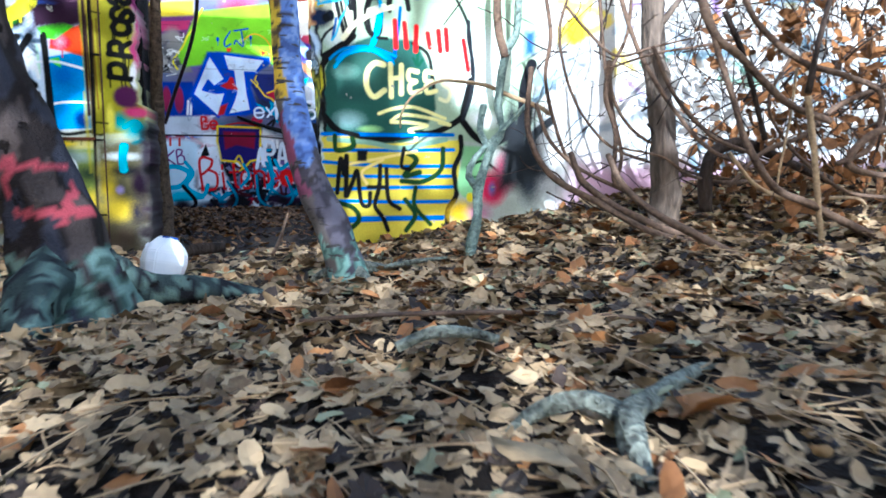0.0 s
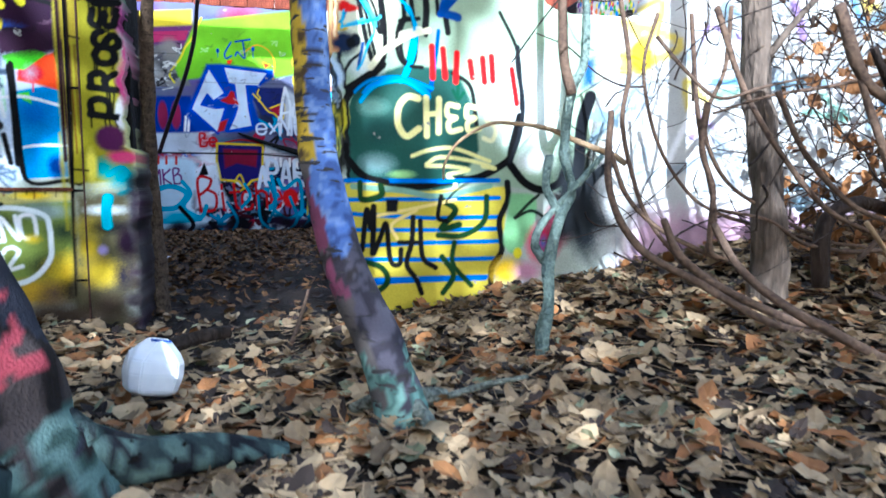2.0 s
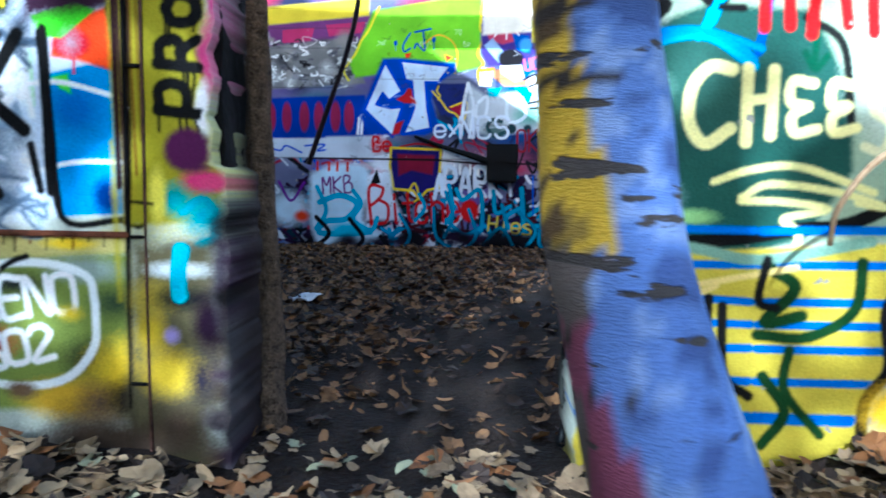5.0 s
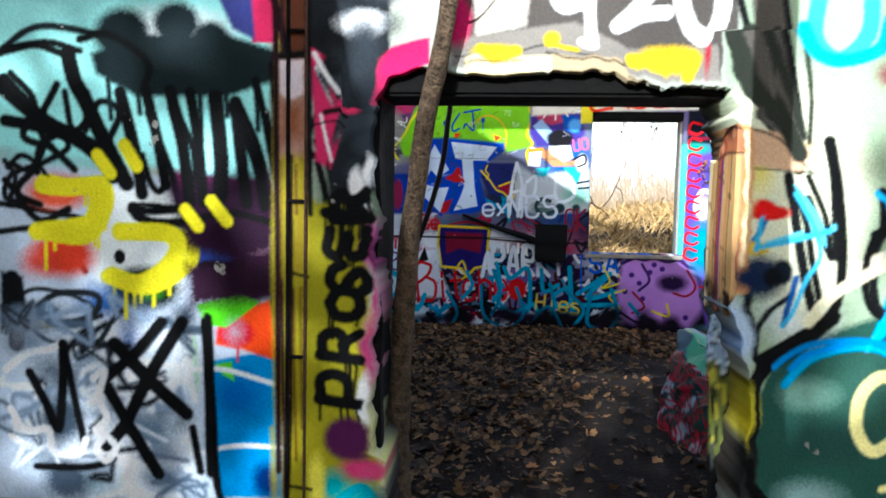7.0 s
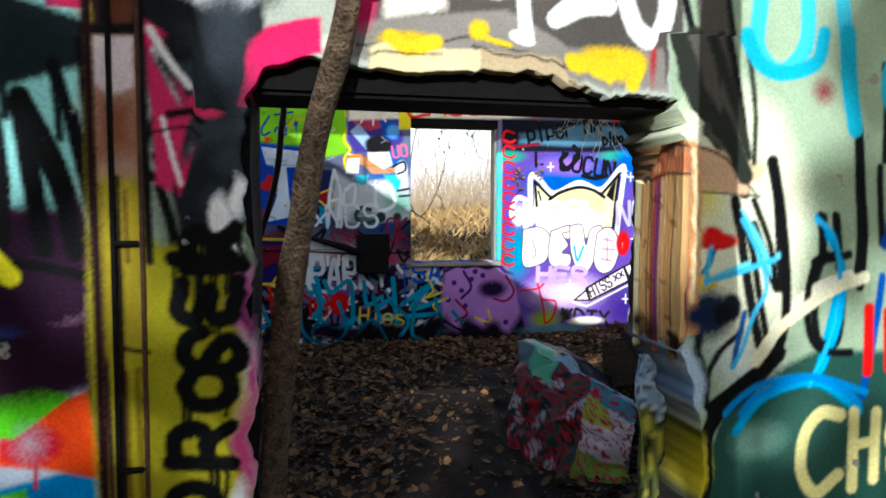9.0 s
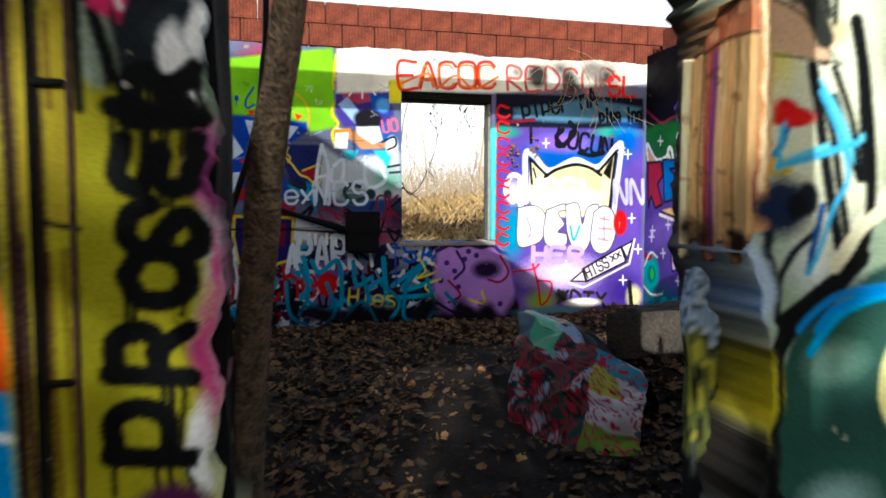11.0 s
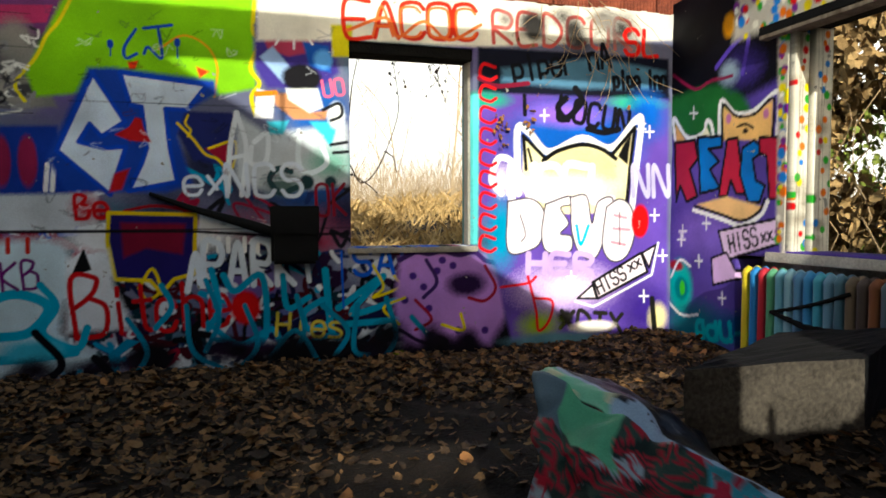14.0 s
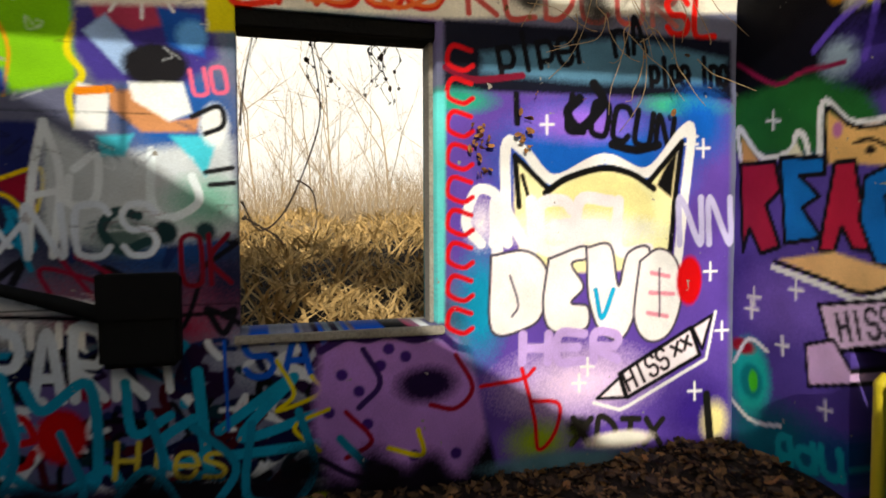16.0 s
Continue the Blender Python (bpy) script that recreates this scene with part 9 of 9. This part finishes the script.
# concrete slab
rng = np.random.RandomState(4)
bm = bmesh.new()
foot = ((1.10, 5.76), (1.86, 5.72), (2.66, 6.18), (1.95, 6.24))
b0 = [bm.verts.new((x, y, 0.16)) for x, y in foot]
b1 = [bm.verts.new((x, y, 0.45)) for x, y in foot]
bm.faces.new(b0[::-1])
bm.faces.new(b1)
for k in range(4):
    bm.faces.new((b0[k], b0[(k + 1) % 4], b1[(k + 1) % 4], b1[k]))
bmesh.ops.subdivide_edges(bm, edges=bm.edges[:], cuts=9, use_grid_fill=True)
for v in bm.verts:
    v.co += noise.noise_vector(v.co * 9) * 0.012 + noise.noise_vector(v.co * 30) * 0.004
    if v.co.z < 0.2:
        v.co.z += 0.05 * max(0, noise.noise(v.co * 11))
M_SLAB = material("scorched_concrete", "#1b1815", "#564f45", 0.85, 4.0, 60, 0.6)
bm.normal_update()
# top and right-hand faces get a near-black copy, shade put into colour
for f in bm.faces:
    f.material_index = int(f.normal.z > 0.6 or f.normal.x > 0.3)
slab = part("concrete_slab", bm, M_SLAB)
slab.data.materials.append(material("shaded_concrete", "#020203", "#0b0b0d", 0.95, 3, 60, 0.6))
tagged(slab, "broken scorched concrete slab, its top and end shaded black, on rubble and leaves", "slab")


def sheet(name, rows, hue, label, thick=0.004, n=26, crumple=0.02, seed=0):
    """A crumpled painted metal sheet through two or more rows of corners."""
    lines = [np.array(spline(r, n // (len(r) - 1))) for r in rows]
    m = min(len(q) for q in lines)
    grid = np.array([[lines_k[i] for i in range(m)] for lines_k in lines])
    full = np.array([spline([grid[k, i] for k in range(len(rows))], n // (len(rows) - 1)) for i in range(m)])
    v = []
    for i in range(full.shape[0]):
        for k in range(full.shape[1]):
            q = Vector(full[i, k])
            v.append(q + noise.noise_vector(q * 6 + Vector((seed, 0, 0))) * crumple + noise.noise_vector(q * 17) * crumple * 0.35)
    w = full.shape[1]
    f = [(i * w + k, i * w + k + 1, (i + 1) * w + k + 1, (i + 1) * w + k) for i in range(full.shape[0] - 1) for k in range(w - 1)]
    me = mesh_of(name, v, f, M_SHEET, True)
    col = []
    for i in range(full.shape[0]):
        for k in range(w):
            col += [*srgb(hue(i / (full.shape[0] - 1), k / (w - 1), v[i * w + k])), 1.0]
    me.attributes.new("paint", "FLOAT_COLOR", "POINT").data.foreach_set("color", col)
    ob = new(name, me)
    sol = ob.modifiers.new("thickness", "SOLIDIFY")
    sol.thickness = thick
    return tagged(ob, label, "metal sheet")


def sheet_hue(a, b, q):
    """Red loops over dark green-grey, a green tip, teal, yellow and pink towards the folded end."""
    s, r = noise.noise(q * 11), noise.noise(Vector((q.x * 9 + q.z * 5, q.y * 9, q.z * 7)))
    ring = abs(r * 4 % 1 - 0.5)
    if a < 0.34 and b < 0.24 + 0.1 * s:
        return "#5fae80" if a > 0.1 else "#5f7078"
    if a > 0.66:
        if ring < 0.12:
            return "#b8243c"
        return "#3f97a4" if b < 0.22 else "#b9b23c" if b < 0.5 and a < 0.85 else "#d9c6c0" if b < 0.75 else "#7a9a2c"
    if ring < 0.2:
        return "#a81c2e"
    return "#9aa5a8" if s > 0.32 else "#1d2a25" if s > -0.1 else "#33473d"


sheet("metal_sheet", (((0.565, 5.84, 0.455), (0.68, 5.5, 0.39), (0.77, 5.2, 0.35), (0.85, 4.87, 0.30)), ((0.44, 5.56, 0.24), (0.52, 5.22, 0.22), (0.63, 5.05, 0.2), (0.79, 4.82, 0.18)), ((0.33, 5.3, -0.1), (0.39, 5.05, -0.1), (0.52, 4.88, -0.1), (0.72, 4.76, -0.1))), sheet_hue, "crumpled metal sheet sprayed red, green and yellow", n=60, crumple=0.045)
sheet("metal_sheet", (((0.57, 5.845, 0.46), (0.685, 5.51, 0.395), (0.80, 5.36, 0.31), (0.93, 5.1, 0.26)), ((0.67, 5.86, 0.47), (0.79, 5.62, 0.41), (0.87, 5.41, 0.31), (1.0, 5.14, 0.2)), ((1.0, 5.98, 0.3), (1.1, 5.76, 0.26), (1.13, 5.55, 0.15), (1.16, 5.28, -0.04))), lambda a, b, q: ("#7fc49a" if noise.noise(q * 12) > -0.25 else "#c9c8a0") if a < 0.3 and b < 0.45 else "#9fb3c4" if b < 0.5 and noise.noise(q * 15) > -0.35 else "#15191f" if noise.noise(q * 7) > -0.3 else "#363f4a", "bent dark metal sheet with pale folded edge", seed=5, n=40, crumple=0.04)
sheet("metal_sheet", (((2.1, 5.62, 0.2), (2.5, 5.78, 0.26), (2.9, 6.05, 0.3)), ((2.2, 5.4, 0.12), (2.6, 5.5, 0.16), (2.92, 5.75, 0.18)), ((2.25, 5.2, 0.0), (2.62, 5.25, 0.02), (2.93, 5.4, 0.02))), lambda a, b, q: "#9fb8c4" if noise.noise(q * 8) > 0 else ("#c4bb52" if noise.noise(q * 11) > -0.1 else "#8a9fb0"), "pale blue and yellow sprayed metal sheet on rubble", seed=9)

# radiator
RAD_COL = ("#d0bb2c", "#2f7fbe", "#b52a38", "#5a9a72", "#6fa9b8", "#8fb7c4", "#5f8fb0", "#3f87b8", "#4a9aae", "#6a8fa4", "#4a6a78", "#6a5a48", "#4a3f3a", "#7a4a2e", "#55606a", "#3a3f44")
radiator = empty("radiator", (RX - 0.075, 7.45, 0.03), "old column radiator, each section sprayed another colour", "radiator")
for k, h in enumerate(RAD_COL):
    bm = bmesh.new()
    for x in (-0.05, 0.05):
        v, f = tube(((x, 0, 0.0), (x, 0, 0.05), (x, 0, 0.5), (x, 0, 0.56), (x * 0.4, 0, 0.595)), (0.024, 0.032, 0.03, 0.032, 0.026), 10, 4)
        vs = [bm.verts.new(q) for q in v]
        for q in f:
            bm.faces.new([vs[i] for i in q])
    for z in (0.06, 0.53):
        c = bmesh.ops.create_cube(bm, size=1)["verts"]
        for q in c:
            q.co = Vector((q.co.x * 0.13, q.co.y * 0.052, z + q.co.z * 0.07))
    ob = part("section", bm, material("sprayed_iron", h, h, 0.5, 9, 60, 0.25), radiator, smooth=True)
    ob.location = (0, -k * 0.072, 0)

# burnt rail fallen against the radiator
RAIL = (2.810, 7.210, 0.368)
rail = empty("burnt_rail", RAIL, "black burnt forked rail leaning on the radiator", "rail")
limb("rod", from_base(RAIL, ((2.810, 7.210, 0.368), (2.810, 7.048, 0.337), (2.810, 6.925, 0.313), (2.810, 6.702, 0.314))), (0.012, 0.02, 0.024), M_BLACK, rail, knots=0.3)
limb("rod", from_base(RAIL, ((2.810, 7.210, 0.368), (2.810, 6.929, 0.442), (2.810, 6.640, 0.546))), (0.01, 0.013, 0.013), M_BLACK, rail, knots=0.3)

# dry vines over the right end of the back wall
rng = np.random.RandomState(31)
pieces = []
for k in range(26):
    q = [(rng.uniform(1.75, 2.9), BY - 0.06, rng.uniform(2.05, 2.62))]
    d = np.array([rng.uniform(-1, 1), rng.uniform(-0.25, 0.1), rng.uniform(-1.2, 0.1)])
    for _ in range(5):
        d += rng.uniform(-0.6, 0.6, 3) * (1, 0.3, 1)
        p = np.array(q[-1]) + d * 0.07
        p[1] = min(p[1], BY - 0.02)
        q.append(tuple(p))
    pieces.append(tube(q, (0.003, 0.0015), 5, 4))
tagged(new("dry_vines", mesh_of("dry_vines", *join(pieces), M_TWIG, True)), "dry pale vine tendrils hanging over the wall's corner", "vines", kind="stuff")
p = np.array([(1.47 + rng.normal(0, 0.03), BY - 0.03, rng.uniform(1.45, 1.72)) for _ in range(26)] + [(1.7 + rng.normal(0, 0.02), BY - 0.03, rng.uniform(1.6, 1.8)) for _ in range(12)] + [(2.3 + rng.normal(0, 0.5), BY - 0.05, rng.uniform(1.8, 2.3)) for _ in range(16)])
litter("vine_leaves", p, rng.uniform(0.025, 0.05, len(p)), M_LEAF2, "withered yellow-brown vine leaves on the wall", 13, 0.0, 1.2)

# tendrils in the window
pieces, spots = [], []
for k in range(12):
    x, z = rng.uniform(0.36, 1.22), 2.12
    q = [(x, BY + 0.12, z)]
    for _ in range(rng.randint(3, 6)):
        q.append((q[-1][0] + rng.uniform(-0.05, 0.05), BY + 0.12, q[-1][2] - rng.uniform(0.03, 0.08)))
        spots.append(q[-1])
    pieces.append(tube(q, (0.0025, 0.0012), 4, 3))
for q in (((0.36, 0.86, 1.35), (0.44, 0, 1.22), (0.56, 0, 1.32), (0.68, 0, 1.6), (0.72, 0, 1.8), (0.68, 0, 2.1)), ((0.62, 0, 1.45), (0.68, 0, 1.4), (0.7, 0, 1.3)), ((0.36, 0, 1.7), (0.38, 0, 1.9), (0.42, 0, 2.1)), ((0.37, 0, 1.28), (0.5, 0, 1.2), (0.55, 0, 1.15))):
    q = [(a, BY + 0.1, c) for a, _, c in q]
    spots += q
    pieces.append(tube(q, (0.006, 0.003), 5, 6, 0.3))
tagged(new("window_tendrils", mesh_of("window_tendrils", *join(pieces), M_DARKBARK, True)), "thin dark vine tendrils hanging in the window", "vines", kind="stuff")
litter("vine_leaves", np.array(spots), rng.uniform(0.015, 0.04, len(spots)), M_LEAF4, "small dark withered leaves on the window tendrils", 15, 0.0, 1.3)

# ---- beyond the walls ----
M_GRASS = material("dry_grass", "#7a6238", "#d8b67c", 0.9, 3, 40, 0.1, island=1.2)
M_BRUSH = material("dead_brush", "#6d5a46", "#bda688", 0.9, 3, 40, 0.1, island=1.0)
M_FARTREE = material("bare_far_tree", "#7a6750", "#c4b194", 0.95, 3, 40, 0.1, island=0.8)
M_THICKET = material("thicket_leaf", "#54422c", "#b89a68", 0.9, 3, 40, 0.1, island=1.2)
M_IVY = material("ivy_leaf", "#4a5a22", "#97a548", 0.6, 6, 40, 0.1, island=0.8)


def blades(name, places, heights, mat, label, seed, wide=0.02, lean=0.5):
    r = np.random.RandomState(seed)
    n = len(places)
    a = r.uniform(0, 6.28, n)
    side = np.stack([np.cos(a), np.sin(a), 0 * a], 1) * wide * r.uniform(0.5, 1.3, (n, 1))
    tip = np.stack([r.normal(0, lean, n), r.normal(0, lean, n), np.ones(n)], 1) * heights[:, None]
    mid = places + tip * (0.55, 0.55, 0.62)
    v = np.stack([places - side, places + side, mid - side * 0.7, mid + side * 0.7, places + tip * (1.3, 1.3, 0.9)], 1).reshape(-1, 3)
    f = []
    for i in range(n):
        o = i * 5
        f += [(o, o + 1, o + 3, o + 2), (o + 2, o + 3, o + 4)]
    ob = new(name, mesh_of(name, v.tolist(), f, mat))
    return tagged(ob, label, "grass" if "grass" in name else "brush", kind="stuff")


rng = np.random.RandomState(41)
x, y = rng.uniform(-3, 8, 15000), 9.3 + 11 * rng.uniform(0, 1, 15000) ** 1.6
z = ground_height(x, y) + 0.3 * np.abs(np.sin(x * 1.4 + np.sin(y * 1.2)))
blades("dry_grass", np.stack([x, y, z], 1), rng.uniform(0.12, 0.34, len(x)), M_GRASS, "tangled dry golden grass on a bank", 1, 0.018, 0.8)
x, y = rng.uniform(-8, 22, 15000), rng.uniform(20, 42, 15000)
blades("brush", np.stack([x, y, ground_height(x, y)], 1), rng.uniform(0.4, 2.9, len(x)), M_FARTREE, "pale leafless brush at the wood's edge", 2, 0.008, 0.4)


def bare_tree(rng, height, r0):
    """Limbs of a leafless tree, forking four times."""
    out = []

    def grow(p, d, length, r, depth):
        q = [p]
        for _ in range(3):
            d = (d + Vector(rng.uniform(-0.16, 0.16, 3)) + Vector((0, 0, 0.04))).normalized()
            q.append(q[-1] + d * length / 3)
        out.append(tube([tuple(v) for v in q], (r, r * 0.6), 5 if depth < 2 else 3, 2))
        if depth < 4:
            for _ in range(3 if depth else 4):
                k = rng.randint(1, 4)
                grow(q[k], (d + Vector(rng.uniform(-0.75, 0.75, 3))).normalized(), length * rng.uniform(0.45, 0.7), r * 0.5, depth + 1)

    grow(Vector((0, 0, -0.2)), Vector((0, 0, 1)), height * 0.5, r0, 0)
    return join(out)


kinds = []
for k in range(4):
    v, f = bare_tree(np.random.RandomState(50 + k), 9.0, 0.045)
    kinds.append(mesh_of("far_tree", v, f, M_FARTREE))
for k in range(40):
    ob = new("far_tree", kinds[k % 4])
    x, y = -8 + 0.72 * k + rng.uniform(-0.8, 0.8), rng.uniform(24, 46)
    ob.matrix_basis = pose(x, y, float(ground_height(x, y)), 0, 0, rng.uniform(0, 360)) @ Matrix.Scale(rng.uniform(0.7, 1.15), 4)
    tagged(ob, "leafless grey-brown tree at the wood's edge", "tree", "bare trees")

# glowing sheet added for the bright hazy sky low over the far wood
M_HAZE = bpy.data.materials.new("bright_haze")
M_HAZE.use_nodes = True
haze_nodes = M_HAZE.node_tree.nodes
haze = haze_nodes.new("ShaderNodeEmission")
haze.inputs["Color"].default_value, haze.inputs["Strength"].default_value = (1.0, 0.96, 0.89, 1), 1.25
M_HAZE.node_tree.links.new(haze.outputs[0], haze_nodes["Material Output"].inputs["Surface"])
tagged(new("backdrop", mesh_of("backdrop", [(-120, 110, -3), (240, 110, -3), (240, 110, 75), (-120, 110, 75)], [(0, 1, 2, 3)], M_HAZE)), "pale hazy bright sky beyond the wood", "sky", kind="structure")

# thicket close outside the side window
p = []
for _ in range(21000):
    y, z = rng.uniform(6.0, 13.5), rng.uniform(-0.1, 3.6)
    p.append((5.5 - 0.25 * (y - 6.5) + 0.35 * noise.noise(Vector((y * 1.2, z * 1.2, 0))) + rng.uniform(0, 0.5), y, z))
p = np.array(p)
green = np.array([noise.noise(Vector((q[1] * 1.6, q[2] * 1.6, 3))) > 0.28 and q[2] < 2.0 for q in p])
litter("thicket_leaves", p[~green], rng.uniform(0.09, 0.2, (~green).sum()), M_THICKET, "brown withered leaves of a dense thicket", 17, 0.0, 1.2)
litter("thicket_leaves", p[green], rng.uniform(0.04, 0.09, green.sum()), M_IVY, "green ivy leaves in the thicket", 18, 0.0, 1.2)
pieces = []
for _ in range(220):
    y, z = rng.uniform(6.0, 13), rng.uniform(0, 3.2)
    q = [(5.4 - 0.25 * (y - 6.5) + rng.uniform(0, 0.4), y, z)]
    for _ in range(3):
        q.append((q[-1][0] + rng.uniform(-0.1, 0.1), q[-1][1] + rng.uniform(-0.3, 0.3), q[-1][2] - rng.uniform(0.1, 0.4)))
    pieces.append(tube(q, (0.008, 0.004), 4, 2))
tagged(new("thicket_stems", mesh_of("thicket_stems", *join(pieces), M_TWIG)), "dry tangled stems of the thicket", "brush", kind="stuff")

# unseen evergreens added behind the clearing, outlined to shade the lower wall
rng = np.random.RandomState(61)
p = []
while len(p) < 7500:
    u, w = rng.uniform(-5.5, 4.5), rng.uniform(-3.6, 2.4)
    edge = np.interp(u, (-5, -0.95, -0.85, -0.15, -0.05, 0.8, 1.4, 4.5), (2.1, 1.95, 1.4, 1.2, 1.07, 0.62, 0.34, 0.2))
    edge += 0.12 * noise.noise(Vector((u * 3, 0, 1))) + 0.05 * noise.noise(Vector((u * 11, 0, 4)))
    # leaves fill below the wanted shade edge, and a clump beside the doorway
    if w < edge or (0.2 + 0.05 * noise.noise(Vector((w * 4, 0, 7))) < u < 0.62 and 1.12 < w < 2.0 and rng.rand() < 0.75):
        dy = 8.1 + rng.uniform(-0.5, 0.5)
        p.append((u - 0.2 * dy, FY - dy, w + 0.43 * dy))
p = np.array(p)
litter("shading_leaves", p, rng.uniform(0.16, 0.3, len(p)), material("evergreen_leaf", "#26331a", "#4f6030", 0.5, 6, 40, 0.1, island=0.6), "unseen evergreen foliage added to shade the lower wall", 19, 0.0, 1.2)
# unseen foliage on the left, added to dim the front wall
p = []
for _ in range(5200):
    y, z = rng.uniform(-5.5, 2.9), rng.uniform(-0.1, 5.2)
    p.append((-3.3 - 0.25 * abs(z - 2) + rng.uniform(-0.7, 0.4) + 0.3 * noise.noise(Vector((y, z, 0))), y, z))
p = np.array(p)
litter("shading_leaves", p, rng.uniform(0.16, 0.3, len(p)), bpy.data.materials["evergreen_leaf"], "unseen evergreen foliage added to keep skylight off the front wall", 20, 0.0, 1.2)
for k in range(5):
    x = -6 + k * 1.9
    tree_of("unseen_evergreen", (x, -5.2, -0.05), ((((x, -5.2, -0.2), (x - 0.05, -5.1, 1.5), (x, -5.0, 4.2 - 0.3 * k)), (0.12, 0.09, 0.04)),), M_BARK, "unseen evergreen trunk added under the shading foliage", "evergreens")
